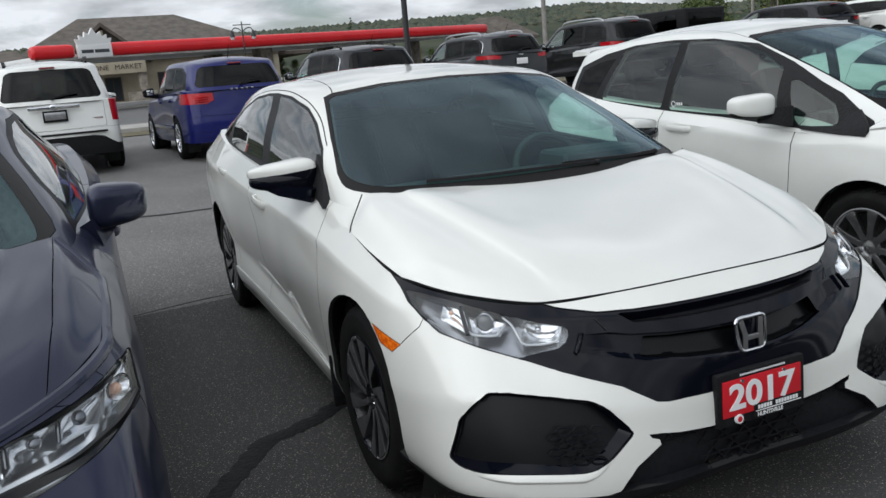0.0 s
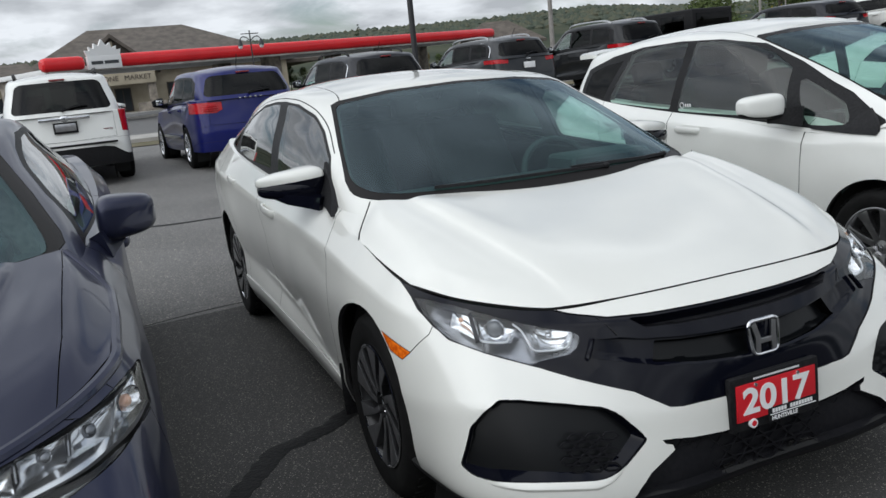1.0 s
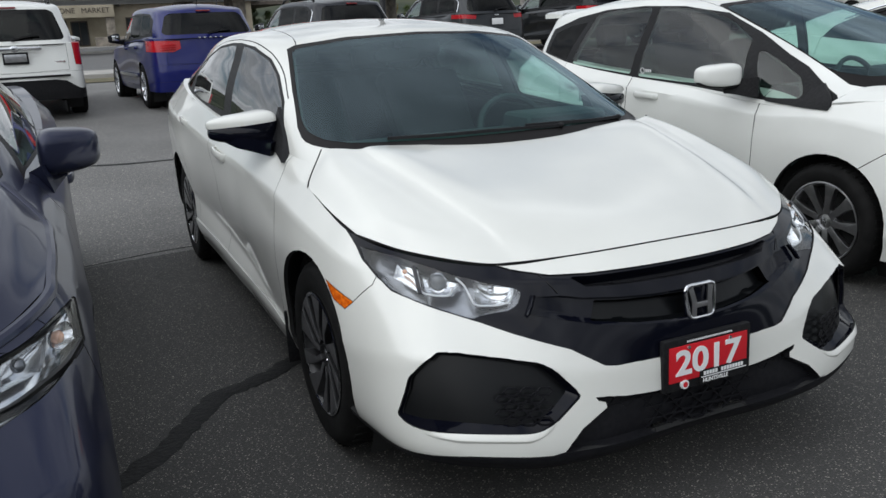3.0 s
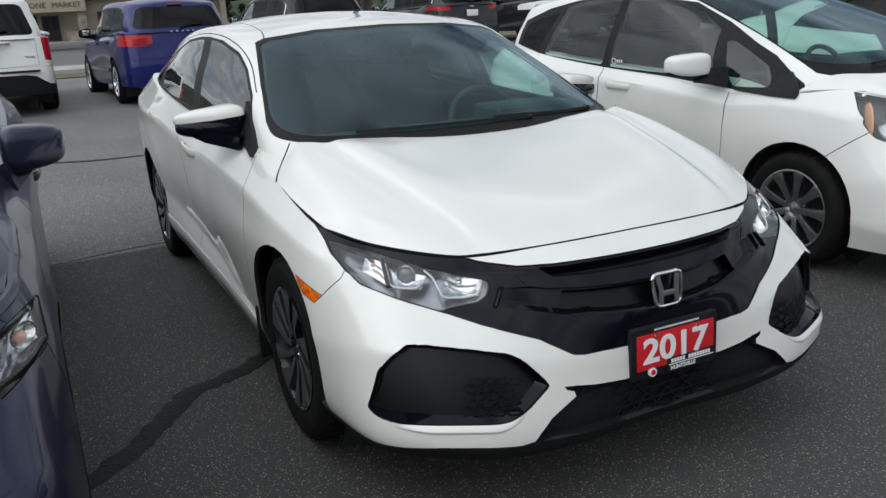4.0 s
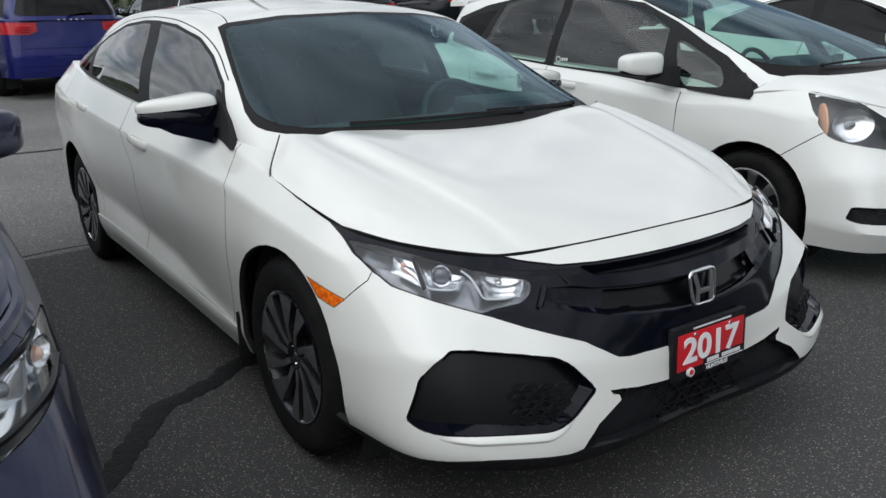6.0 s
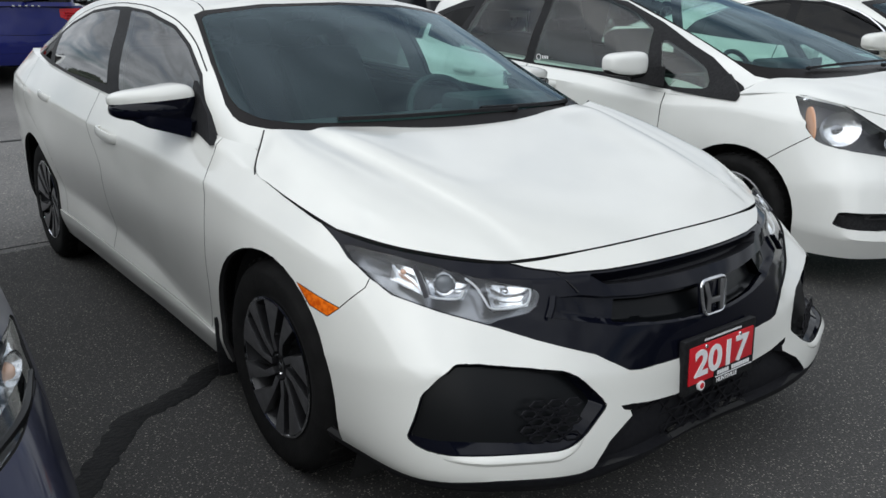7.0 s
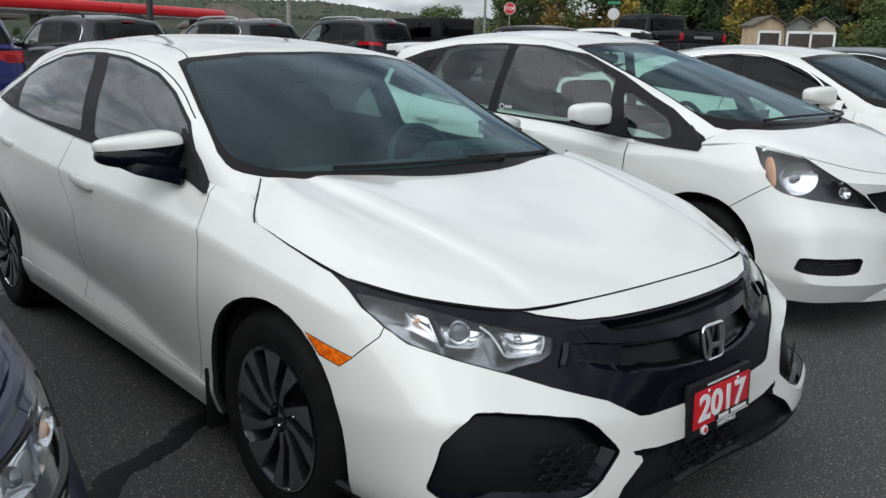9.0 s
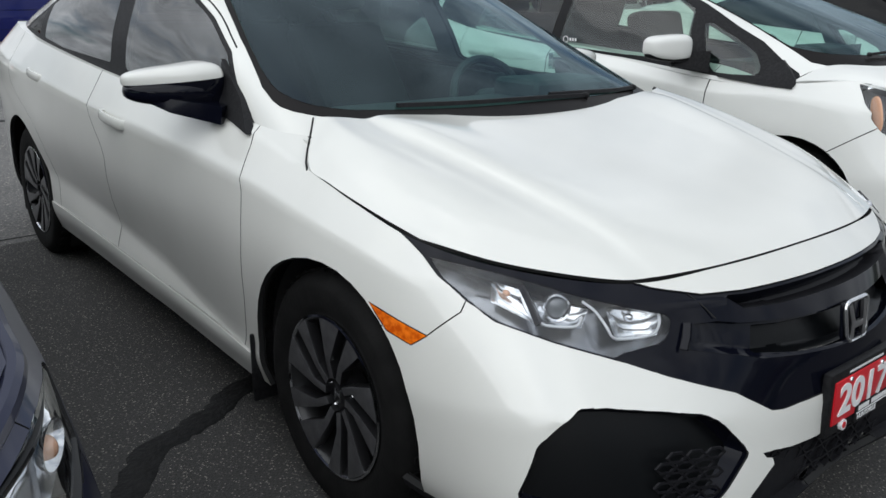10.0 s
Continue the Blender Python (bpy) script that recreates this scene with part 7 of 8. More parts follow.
def build_store():
    g = ground_z(0, 80)
    st = thing("store_building", pose(-.40, 79, g), "tan village store with a brown shingled hip roof and gabled entry", "building")
    part("wall", block((-5.5, 0, 0), (17.5, 16, 4.0), .02), STUCCO, st)
    part("side_wing", block((-13.5, 2.5, 0), (-5.5, 14, 3.4), .02), STUCCO, st)
    part("wing_roof", hip_roof(-13.5, -5.0, 2.5, 14, 3.5, 5.6, -12.0, -5.5), SHINGLE, st)
    part("roof", hip_roof(-5.5, 17.5, 0, 16, 4.0, 8.2, 0.2, 9.2), SHINGLE, st, "broad brown shingled hip roof")
    part("low_roof", hip_roof(9.5, 20.5, 1, 14, 3.6, 5.6, 12.0, 19.0), SHINGLE, st)
    gab = prism([(-1.6, 3.4), (5.0, 3.4), (5.0, 3.9), (1.75, 6.6), (-1.6, 3.9)], -2.6, 2.0)
    part("entry_gable", gab, DARK_WOOD, st, "dark timber gable over the entry")
    for s, (xa, xb) in ((1, (1.75, 5.6)), (-1, (1.75, -2.1))):
        b = prism([(xa, 6.95), (xb, 3.72), (xb, 3.42), (xa, 6.60)], -3.1, 2.4)
        part("gable_roof", b, SHINGLE, st)
    for x, z0, z1 in ((1.75, 3.6, 6.3),):
        part("gable_post", block((x - .14, -2.78, z0), (x + .14, -2.62, z1)), STUCCO, st)
    for s in (-1, 1):
        part("gable_brace", sweep([(1.75, -2.72, 4.1), (1.75 + s * 1.5, -2.72, 5.05)], [(-.10, -.06), (.10, -.06), (.10, .06), (-.10, .06)], up=(0, 1, 0)), STUCCO, st)
    part("sign_board", block((.5, -3.0, 2.55), (5.0, -2.82, 3.75), .03), STUCCO, st, "tan sign board")
    lettering("sign_word", "ONE", .60, DARK_WOOD, st, pose(1.28, -3.03, 3.10, 90, 0, 0), .01)
    lettering("sign_word", "MARKET", .60, DARK_WOOD, st, pose(3.52, -3.03, 3.10, 90, 0, 0), .01)
    part("sign_trim", block((.4, -3.02, 3.75), (5.1, -2.8, 3.87)), DARK_WOOD, st)
    for x in (-1.2, 4.6):
        part("porch_column", block((x - .35, -2.7, 0), (x + .35, -2.0, 3.4), .03), STONE, st)
    part("planter", block((3.2, -3.4, 0), (5.6, -2.4, .9), .05), STONE, st)
    for x0, x1, z0, z1 in ((-.6, 1.1, .05, 2.3), (1.6, 2.8, .3, 2.2), (6.2, 8.4, .8, 2.4), (9.2, 11.4, .8, 2.4), (12.4, 15.4, .8, 2.4), (-4.4, -2.4, .8, 2.4), (-9.5, -7.5, .9, 2.3)):
        w = new("shop_window"); w.parent = st
        yy = 2.45 if x0 < -6 else -.05
        part("pane", block((x0, yy, z0), (x1, yy + .04, z1)), SHOP_GLASS, w)
        part("frame", joined(block((x0 - .1, yy - .04, z1), (x1 + .1, yy + .06, z1 + .12)), block((x0 - .1, yy - .04, z0 - .1), (x1 + .1, yy + .06, z0)), block((x0 - .1, yy - .04, z0), (x0, yy + .06, z1)), block((x1, yy - .04, z0), (x1 + .1, yy + .06, z1)), block(((x0 + x1) / 2 - .04, yy - .04, z0), ((x0 + x1) / 2 + .04, yy + .06, z1))), DARK_WOOD, w)
    part("walk", block((-8, -5.5, -.1), (18, 0, .12), .02), CONCRETE, st)

def build_canopy():
    A, B = Vector((-3.37, 47.43, 3.72)), Vector((31.92, 63.61, 3.72))
    d = (B - A).normalized()
    n = Vector((-d.y, d.x, 0))
    yaw = math.degrees(math.atan2(d.y, d.x))
    L = (B - A).length
    g = ground_z(10, 55)
    can = thing("fuel_canopy", pose(A.x, A.y, .11, 0, 0, yaw) @ pose(0, 0, 0, 0, -.75, 0), "long fuel station canopy edged with a rounded red band", "canopy")
    prof = [(math.copysign(abs(math.cos(a)) ** .75, math.cos(a)) * .40, math.copysign(abs(math.sin(a)) ** .75, math.sin(a)) * .385) for a in [2 * math.pi * i / 20 for i in range(20)]]
    for a, b in ((0.0, 2.35), (4.35, L)):
        part("red_band", sweep([(a, 0, 3.72), (a + .10, 0, 3.72), (a + .3, 0, 3.72), (b - .3, 0, 3.72), (b - .1, 0, 3.72), (b, 0, 3.72)], prof, scale=[.55, .88, 1, 1, .88, .55]), RED_TUBE, can, "rounded red enamel band")
    part("deck", block((.4, .1, 3.28), (L - .4, 9.0, 3.55), .04), SIGN_WHITE, can)
    part("soffit_edge", block((.3, -.22, 3.24), (L - .3, .25, 3.36), .02), CONCRETE, can)
    sign = new("leaf_sign"); sign.parent = can
    sign.matrix_basis = pose(3.35, -.46, 3.72)
    part("sign_box", block((-.98, -.12, -.42), (.98, .12, .30), .03), SIGN_WHITE, sign, "white sign box")
    leaf = [(-.95, .30), (-1.05, .62), (-.78, .58), (-.80, .80), (-.52, .68), (-.46, .98), (-.22, .82), (0, 1.18), (.22, .82), (.46, .98), (.52, .68), (.80, .80), (.78, .58), (1.05, .62), (.95, .30)]
    part("leaf_crown", prism(leaf, -.10, .06), SIGN_WHITE, sign, "white spiky leaf shape")
    part("name_bar", block((-.80, -.135, -.16), (-.12, -.115, .02)), SHOP_GLASS, sign)
    part("name_bar", block((-.04, -.135, -.16), (.80, -.115, .02)), SHOP_GLASS, sign)
    for x in (1.2, 16.2, 27.0, 37.5):
        for y in ((1.6, 7.6)):
            part("column", block((x - .5, y - .5, g - .1), (x + .5, y + .5, 3.3), .04), STONE, can, "stone-clad column")

def build_lamp_post(x, y):
    g = ground_z(x, y)
    lp = thing("street_lamp", pose(x, y, g, 0, 0, 8) @ Matrix.Diagonal((.62, .62, .875, 1)), "black ornamental street lamp with two hanging lanterns", "street lamp")
    part("pole", sweep([(0, 0, 0), (0, 0, .5), (0, 0, .55), (0, 0, 3.95)], circle(.055, 10), scale=[1.8, 1.5, 1, .8], up=(0, 1, 0)), POLE_BLACK, lp)
    for s in (1, -1):
        part("arm", sweep(spline([(0, 0, 3.45), (s * .25, 0, 3.62), (s * .55, 0, 3.66), (s * .72, 0, 3.55)], 4), circle(.025, 6), up=(0, 1, 0)), POLE_BLACK, lp)
        lan = part("lantern", moved(lathe([(.02, .18), (.10, .10), (.17, -.10), (.19, -.14), (.0, -.14)], 12, "z"), Matrix.Translation((s * .74, 0, 3.38))), POLE_BLACK, lp)
        part("lamp_glass", moved(lathe([(.16, -.14), (.12, -.24), (0, -.28)], 12, "z"), Matrix.Translation((s * .74, 0, 3.38))), SIGN_WHITE, lan)
    part("crossbar", sweep([(-.62, 0, 3.80), (.62, 0, 3.80)], circle(.022, 6), up=(0, 1, 0)), POLE_BLACK, lp)

def build_pole(name, x, y, r, h, mat, label):
    po = thing(name, pose(x, y, ground_z(x, y)), label, "pole")
    part("shaft", sweep([(0, 0, -.1), (0, 0, h * .5), (0, 0, h)], circle(r, 12), scale=[1.1, 1, .85], up=(0, 1, 0)), mat, po)
    part("base", lathe([(r * 2.2, 0), (r * 2.2, .10), (r * 1.3, .16), (r * 1.1, .3)], 16, "z"), mat, po)
    return po

def build_signs():
    st = thing("stop_sign", pose(34.64, 33.2, ground_z(34.64, 33.2), 0, 0, -48), "red octagonal stop sign on a grey post", "sign")
    oct_ = [(.33 * math.cos(math.pi / 8 + math.pi / 4 * i), .33 * math.sin(math.pi / 8 + math.pi / 4 * i)) for i in range(8)]
    part("face", moved(prism(oct_, -.02, 0), Matrix.Translation((0, 0, 3.0))), STOP_RED, st)
    part("border", moved(prism([(x * 1.09, z * 1.09) for x, z in oct_], -.010, .01), Matrix.Translation((0, 0, 3.0))), SIGN_WHITE, st)
    lettering("word", "STOP", .25, SIGN_WHITE, st, pose(0, -.03, 3.0, 90, 0, 0), .004, "", .004)
    part("post", sweep([(0, .04, -.1), (0, .04, 3.3)], circle(.035, 8), up=(0, 1, 0)), POLE_GREY, st)
    ss = thing("street_sign", pose(36.95, 27.38, ground_z(36.95, 27.38), 0, 0, -55), "green street blades above a round grey sign", "sign")
    part("post", sweep([(0, .03, -.1), (0, .03, 3.4)], circle(.03, 8), up=(0, 1, 0)), POLE_GREY, ss)
    part("blade", block((-.35, -.01, 3.22), (.35, .01, 3.38)), SIGN_GREEN, ss)
    part("blade", block((-.01, -.30, 3.42), (.01, .30, 3.56)), SIGN_GREEN, ss)
    part("disc", moved(lathe([(0, -.02), (.32, -.02), (.32, 0), (0, 0)], 20, "y"), Matrix.Translation((0, 0, 2.70))), SILVER, ss)

def build_shed(x, y, yaw, w, d, h, mat, label):
    g = ground_z(x, y)
    sh = thing("garden_shed", pose(x, y, g, 0, 0, yaw), label, "shed", "row of sheds")
    wall = prism([(-w / 2, 0), (w / 2, 0), (w / 2, h * .84), (0, h * .98), (-w / 2, h * .84)], -d / 2, d / 2)
    part("wall", wall, mat, sh)
    for s in (1, -1):
        part("roof", prism([(0, h), (0, h + .08), (s * (w / 2 + .15), h * .82 + .05), (s * (w / 2 + .15), h * .82 - .03)], -d / 2 - .2, d / 2 + .2), SHINGLE, sh)
    part("door", block((-.55, -d / 2 - .04, .1), (.55, -d / 2 + .01, h * .68), .01), DARK_WOOD, sh)
    part("door_trim", joined(block((-.66, -d / 2 - .06, .1), (-.55, -d / 2, h * .72)), block((.55, -d / 2 - .06, .1), (.66, -d / 2, h * .72)), block((-.66, -d / 2 - .06, h * .68), (.66, -d / 2, h * .73))), SIGN_WHITE, sh)
    part("window", block((w / 2 - .01, -d * .15, h * .38), (w / 2 + .03, d * .15, h * .6)), SHOP_GLASS, sh)

def build_house(x, y, yaw, label):
    ho = thing("house", pose(x, y, ground_z(x, y), 0, 0, yaw), label, "building")
    part("wall", block((-5, -4, 0), (5, 4, 2.9), .02), STUCCO, ho)
    part("roof", hip_roof(-5, 5, -4, 4, 2.9, 5.6, -1.6, 1.6, .5), SHINGLE, ho)
    part("dormer", prism([(-2.6, 3.0), (-.6, 3.0), (-1.6, 4.3)], -4.6, -1.5), SIGN_WHITE, ho)
    for s, xb in ((1, -.3), (-1, -2.9)):
        part("dormer_roof", prism([(-1.6, 4.55), (xb, 3.0), (xb, 2.85), (-1.6, 4.35)], -4.8, -1.3), SHINGLE, ho)
    for xx in (-3.4, 1.0, 3.2):
        w = new("window"); w.parent = ho
        part("pane", block((xx - .5, -4.05, 1.0), (xx + .5, -4.0, 2.2)), SHOP_GLASS, w)
        part("frame", joined(block((xx - .6, -4.08, 2.2), (xx + .6, -3.98, 2.32)), block((xx - .6, -4.08, .88), (xx + .6, -3.98, 1.0))), SIGN_WHITE, w)
    return ho

build_store()
build_canopy()
build_lamp_post(5.26, 33.5)
build_pole("light_pole", 7.95, 21.66, .085, 10.5, POLE_BLACK, "black steel light pole beside the lot")
build_pole("utility_pole", 25.49, 42.87, .13, 12, POLE_GREY, "weathered grey utility pole by the street")
build_pole("utility_pole", 43.27, 44.04, .09, 12, POLE_GREY, "slim grey utility pole by the street")
build_signs()
build_house(47.15, 92.6, -20, "low house with a brown hip roof and dormer")
TAN_BOARD = vary(material("tan_boards", (0.42, 0.31, 0.20), 0.85), (0.36, 0.27, 0.17), (0.47, 0.36, 0.24), 2, 5)
GREY_BOARD = vary(material("grey_green_boards", (0.17, 0.18, 0.15), 0.85), (0.14, 0.15, 0.125), (0.20, 0.21, 0.18), 2, 5)
CREAM_BOARD = vary(material("cream_boards", (0.45, 0.40, 0.31), 0.85), (0.40, 0.36, 0.27), (0.50, 0.45, 0.35), 2, 5)
build_shed(44.06, 22.15, -40, 1.75, 1.8, 2.75, TAN_BOARD, "tan wooden garden shed with a low gable roof")
build_shed(44.96, 20.5, -60, 1.45, 1.3, 2.75, GREY_BOARD, "grey-green garden shed with white door trim")
build_shed(45.45, 19.4, -60, 1.2, 1.2, 2.72, CREAM_BOARD, "cream garden shed with white door trim")

# ---- trees, bushes and the wooded hills ----
def foliage(name, cols, scale=0.9):
    m = bpy.data.materials.new(name)
    m.use_nodes = True
    nt = m.node_tree
    p = nt.nodes["Principled BSDF"]
    p.inputs["Roughness"].default_value = 0.8
    p.inputs["Specular IOR Level"].default_value = 0.2
    geo = nt.nodes.new("ShaderNodeNewGeometry")
    oi = nt.nodes.new("ShaderNodeObjectInfo")
    add = nt.nodes.new("ShaderNodeMath"); add.operation = "ADD"
    k = nt.nodes.new("ShaderNodeMath"); k.operation = "MULTIPLY"; k.inputs[1].default_value = 0.55
    nt.links.new(geo.outputs["Random Per Island"], k.inputs[0])
    k2 = nt.nodes.new("ShaderNodeMath"); k2.operation = "MULTIPLY"; k2.inputs[1].default_value = 0.45
    nt.links.new(oi.outputs["Random"], k2.inputs[0])
    nt.links.new(k.outputs[0], add.inputs[0]); nt.links.new(k2.outputs[0], add.inputs[1])
    r = nt.nodes.new("ShaderNodeValToRGB")
    while len(r.color_ramp.elements) < len(cols):
        r.color_ramp.elements.new(0.5)
    for i, c in enumerate(cols):
        r.color_ramp.elements[i].position = i / (len(cols) - 1)
        r.color_ramp.elements[i].color = (*c, 1)
    nt.links.new(add.outputs[0], r.inputs[0])
    nt.links.new(r.outputs[0], p.inputs["Base Color"])
    return m

LEAF_GREEN = foliage("green_leaves", [(0.045, 0.068, 0.022), (0.08, 0.11, 0.035), (0.12, 0.14, 0.05)])
LEAF_AUTUMN = foliage("autumn_leaves", [(0.06, 0.07, 0.018), (0.13, 0.10, 0.025), (0.20, 0.10, 0.025), (0.16, 0.14, 0.04)])
LEAF_YELLOW = foliage("yellow_leaves", [(0.10, 0.10, 0.022), (0.24, 0.19, 0.035), (0.30, 0.22, 0.05)])
NEEDLES = foliage("dark_needles", [(0.022, 0.038, 0.018), (0.036, 0.056, 0.025), (0.052, 0.074, 0.032)])
BARK = vary(material("bark", (0.07, 0.055, 0.042), 0.95), (0.05, 0.04, 0.03), (0.09, 0.075, 0.06), 8, 5)
MOSS_BUSH = foliage("juniper", [(0.03, 0.05, 0.015), (0.06, 0.085, 0.025), (0.09, 0.11, 0.035)])

def leaf_cloud(rnd, lobes, count, size):
    """Small bent leaf clumps scattered through lobes (centre, radius); returns verts and faces."""
    V, F = [], []
    for c, r in lobes:
        for _ in range(max(3, int(count * r * r))):
            d = Vector((rnd.gauss(0, 1), rnd.gauss(0, 1), rnd.gauss(0, 1))).normalized()
            p = Vector(c) + Vector((d.x, d.y, d.z * .85)) * r * rnd.uniform(.55, 1.08)
            u = Vector((rnd.gauss(0, 1), rnd.gauss(0, 1), rnd.gauss(0, .6))).normalized()
            v = u.cross(d).normalized() if u.cross(d).length > 1e-3 else Vector((0, 0, 1))
            s = size * rnd.uniform(.5, 1.25)
            i = len(V)
            V += [tuple(p - u * s), tuple(p + v * s * .6 + d * s * .15), tuple(p + u * s), tuple(p - v * s * .6 + d * s * .1)]
            F += [(i, i + 1, i + 2), (i, i + 2, i + 3)]
    return V, F

def tree_mesh(seed, h, kind):
    rnd = random.Random(seed)
    lobes = []
    if kind == "conifer":
        for j in range(16):
            t = j / 15
            rr = (1 - t) * h * .19 + .15
            for q in range(max(2, int(7 * (1 - t) + 2))):
                a = rnd.uniform(0, 2 * math.pi)
                lobes.append(((math.cos(a) * rr * .75, math.sin(a) * rr * .75, h * (.10 + .88 * t) + rnd.uniform(-.2, .2)), rr * rnd.uniform(.38, .6) + .12))
    else:
        for _ in range(20):
            a, t = rnd.uniform(0, 2 * math.pi), rnd.uniform(.30, .95)
            w = math.sin(math.pi * (t * .85 + .08)) * h * .27
            q = rnd.uniform(.2, 1)
            lobes.append(((math.cos(a) * w * q, math.sin(a) * w * q, h * t), h * rnd.uniform(.09, .16)))
    V, F = leaf_cloud(rnd, lobes, 60 if kind == "conifer" else 52, .22)
    me = bpy.data.meshes.new("crown")
    me.from_pydata(V, [], F)
    trunk = [sweep([(0, 0, -.2), (.05, 0, h * .35), (0, .06, h * .75)], circle(h * .018, 8), scale=[1.4, 1, .4], up=(0, 1, 0))]
    for _ in range(6):
        a, z = rnd.uniform(0, 6.28), h * rnd.uniform(.3, .6)
        trunk.append(sweep([(0, 0, z), (math.cos(a) * h * .1, math.sin(a) * h * .1, z + h * .1), (math.cos(a) * h * .18, math.sin(a) * h * .18, z + h * .16)], circle(h * .007, 6), scale=[1, .7, .3], up=(0.1, 1, 0)))
    tb = joined(*trunk)
    tm = bpy.data.meshes.new("trunk")
    tb.to_mesh(tm); tb.free()
    tm.materials.append(BARK)
    return me, tm

TREES = {}
for nm, kind, h, mats in (("conifer", "conifer", 12, NEEDLES), ("green", "round", 9, LEAF_GREEN), ("autumn", "round", 8, LEAF_AUTUMN), ("yellow", "round", 7, LEAF_YELLOW)):
    for v in range(2):
        me, tm = tree_mesh(len(TREES) * 7 + 3, h, kind)
        me.materials.append(mats)
        TREES[(nm, v)] = (me, tm)

WORDS = {"conifer": "tall dark green conifer", "green": "leafy green broadleaf tree", "autumn": "broadleaf tree in rusty autumn colour", "yellow": "tree with yellowing autumn leaves"}
def plant(kind, v, x, y, s, yaw):
    t = thing("tree", pose(x, y, ground_z(x, y) - .1, 0, 0, yaw) @ Matrix.Scale(s, 4), WORDS[kind] + " at the edge of the lots", "tree", "trees round the lots")
    me, tm = TREES[(kind, v)]
    c = new("crown", me); c.parent = t
    k = new("trunk", tm); k.parent = t

rt = random.Random(11)
def belt(n, a0, a1, d0, d1, kinds, s0, s1, origin=(-2, -2)):
    """Trees between two bearings (slope of x over y, as degrees from +Y) and distances."""
    for i in range(n):
        a = radians(a0 + (a1 - a0) * (i + rt.uniform(.1, .9)) / n)
        d = rt.uniform(d0, d1)
        plant(rt.choice(kinds), rt.randrange(2), origin[0] + d * math.sin(a), origin[1] + d * math.cos(a), rt.uniform(s0, s1), rt.uniform(0, 360))
belt(26, 52.6, 74.4, 82, 105, ["conifer", "conifer", "green", "conifer", "autumn"], 1.1, 1.7)
belt(22, 48.8, 72.5, 66, 80, ["green", "autumn", "conifer", "yellow"], .45, .85)
belt(7, 45.4, 49.2, 72, 88, ["green", "conifer", "green"], .7, 1.0)
belt(4, 40.3, 42.9, 66, 74, ["yellow", "green"], .40, .50)
belt(12, 11.5, 24.3, 84, 100, ["autumn", "green", "yellow"], .24, .34)
plant("conifer", 0, 35.2, 111.3, .66, 40)
# unseen trees added behind the lot to darken reflections in the cars
belt(34, 118, 236, 42, 60, ["conifer", "green", "autumn", "conifer"], .9, 1.3)

def bush(name, x, y, r, h, mat, label, seed, count=150, size=.12):
    rnd = random.Random(seed)
    lobes = [((rnd.uniform(-r, r) * .8, rnd.uniform(-r, r) * .5, h * rnd.uniform(.2, .7)), h * rnd.uniform(.28, .45)) for _ in range(18)]
    V, F = leaf_cloud(rnd, lobes, count, size)
    b = thing(name, pose(x, y, ground_z(x, y)), label, "bush")
    me = bpy.data.meshes.new("leaves"); me.from_pydata(V, [], F); me.materials.append(mat)
    c = new("leaves", me); c.parent = b
    part("stem", sweep([(0, 0, -.1), (.1, 0, h * .4)], circle(.04, 6), up=(0, 1, 0)), BARK, b)
bush("juniper_bush", 51.28, 18.1, 4.2, 3.0, MOSS_BUSH, "broad spreading green juniper bush", 5, 90, .16)
bush("goldenrod", 36.9, 34.1, 2.6, 2.2, LEAF_YELLOW, "bank of yellow flowering weeds", 6, 110, .10)
bush("goldenrod", 41.35, 35.3, 2.8, 2.0, LEAF_YELLOW, "bank of yellow flowering weeds", 7, 110, .10)
bush("shrub", 31.94, 35.4, 1.6, 2.9, LEAF_GREEN, "upright green shrub beside the street", 8, 130, .10)

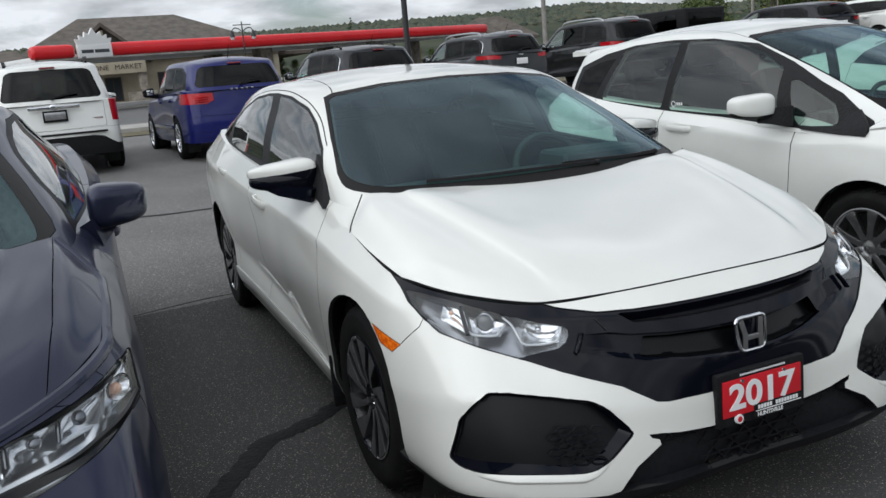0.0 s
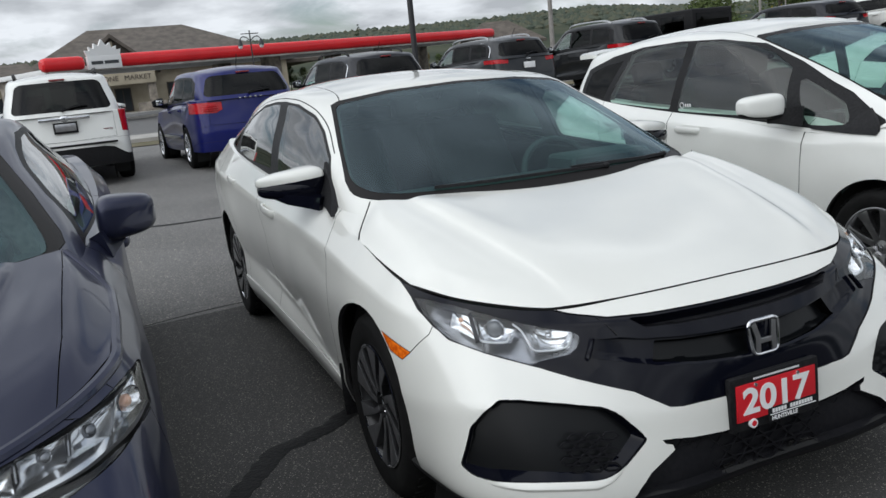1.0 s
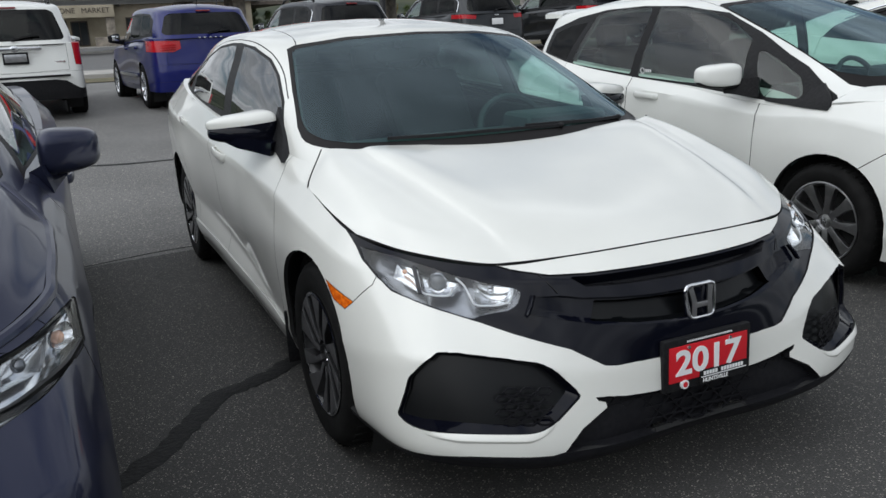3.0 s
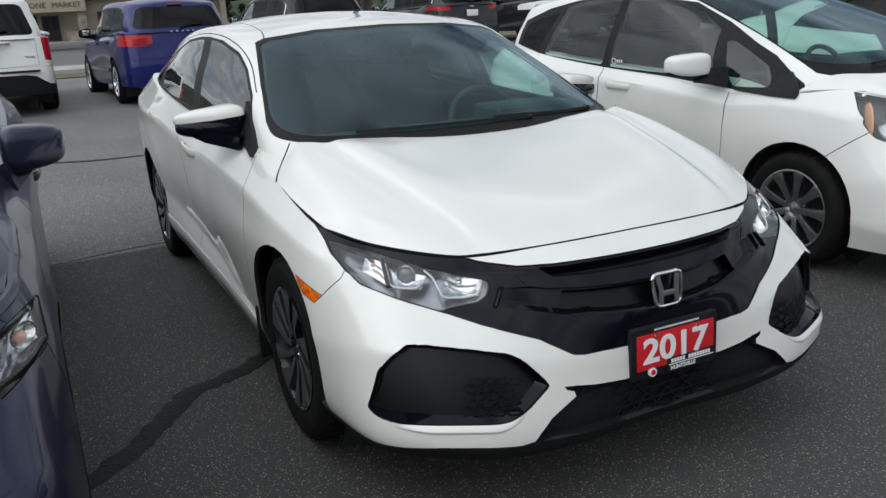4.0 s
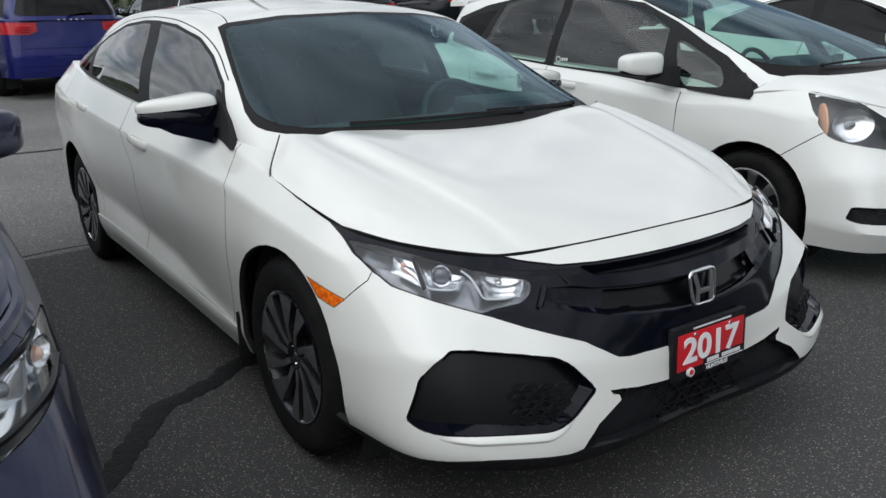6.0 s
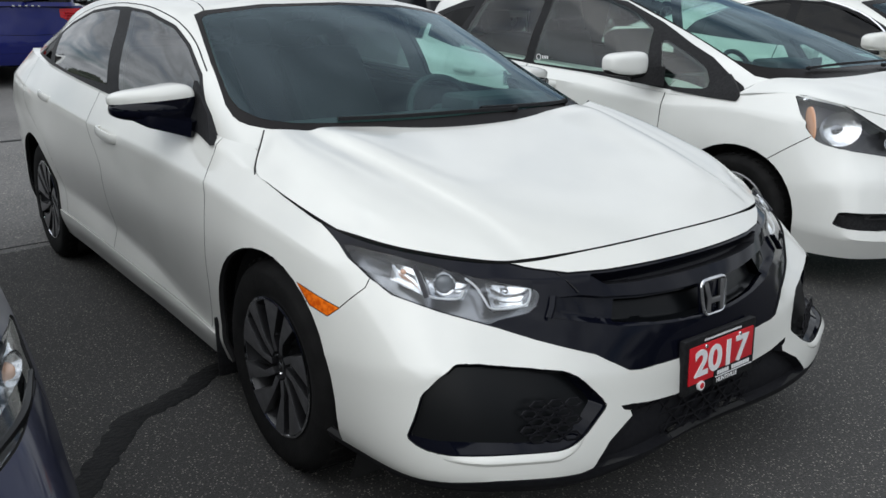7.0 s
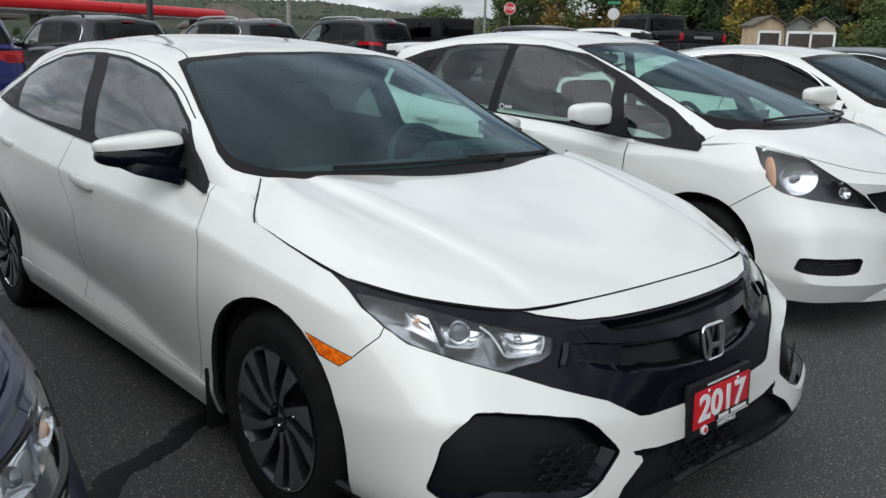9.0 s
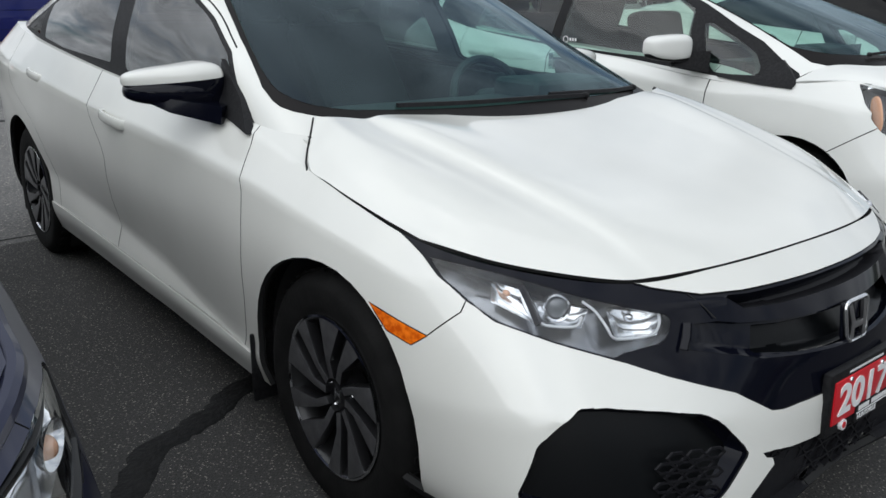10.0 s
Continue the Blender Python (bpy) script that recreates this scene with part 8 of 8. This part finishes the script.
def build_hills():
    """Wooded ridge far off: a bumpy sheet with tree crowns standing out of it."""
    V, F = [], []
    rnd = random.Random(4)
    na, nd = 620, 26
    for j in range(nd):
        for i in range(na):
            # full circle: the unseen arc behind is added to darken low reflections
            a = radians(-180 + 360 * i / (na - 1))
            d = 420 + 520 * j / (nd - 1)
            t = j / (nd - 1)
            ridge = 49 + 5 * noise.noise((a * 3.2, 0, 3.1)) + 3 * noise.noise((a * 9, 0, 7.7))
            ridge *= 1 - .34 * max(0.0, min(1.0, (math.degrees(a) - 33) / 8))
            z = (ridge * (t ** 1.15)) + 2.4 * abs(noise.noise((a * 160, d * .06, 0))) + 1.6 * noise.noise((a * 60, d * .03, 5))
            V.append((d * math.sin(a), d * math.cos(a), z - 1))
    for j in range(nd - 1):
        for i in range(na - 1):
            q = j * na + i
            F.append((q, q + 1, q + na + 1, q + na))
    me = bpy.data.meshes.new("hills")
    me.from_pydata(V, [], F)
    me.polygons.foreach_set("use_smooth", [True] * len(me.polygons))
    # pale greyish green: distance haze is put into the colour
    hm = vary(material("hazed_woods", (0.06, 0.075, 0.06), 1.0, spec=0.0), (0.045, 0.058, 0.046), (0.095, 0.098, 0.070), 0.018, 12, .38, .68, bump=0.8, bump_scale=.12)
    me.materials.append(hm)
    hills = new("backdrop_hills", me)
    hills.matrix_basis = pose(0, 0, 2.4, 0, -.66, -.4)
    tagged(hills, "hazy wooded hills along the horizon", "hills", kind="structure")
    V, F = [], []
    for _ in range(6500):
        a = radians(rnd.uniform(-20, 62))
        t = rnd.uniform(.35, 1.0) ** .6
        d = 420 + 520 * t
        ridge = 49 + 5 * noise.noise((a * 3.2, 0, 3.1)) + 3 * noise.noise((a * 9, 0, 7.7))
        ridge *= 1 - .34 * max(0.0, min(1.0, (math.degrees(a) - 33) / 8))
        z = ridge * (t ** 1.15) - 1
        h, w = rnd.uniform(2.6, 5.0), rnd.uniform(3.0, 5.2)
        x, y = d * math.sin(a), d * math.cos(a)
        i = len(V)
        pts = [(x + w * math.cos(k * 1.256 + a), y + w * math.sin(k * 1.256 + a), z + h * rnd.uniform(.25, .6)) for k in range(5)]
        V += pts + [(x + rnd.uniform(-1, 1), y, z + h)]
        F += [(i + k, i + (k + 1) % 5, i + 5) for k in range(5)]
        V += [(p[0], p[1], z - 1) for p in pts]
        F += [(i + k, i + 6 + k, i + 6 + (k + 1) % 5, i + (k + 1) % 5) for k in range(5)]
    me = bpy.data.meshes.new("woods")
    me.from_pydata(V, [], F)
    # crowns greyed like the ridge, haze mixed into their greens
    me.materials.append(foliage("hazed_crowns", [(0.045, 0.058, 0.045), (0.065, 0.078, 0.055), (0.095, 0.090, 0.058), (0.070, 0.082, 0.055)]))
    woods = new("hill_woods", me)
    woods.matrix_basis = pose(0, 0, 2.4, 0, -.66, -.4)
    tagged(woods, "distant mixed woodland on the hills", "woods", kind="stuff")
build_hills()
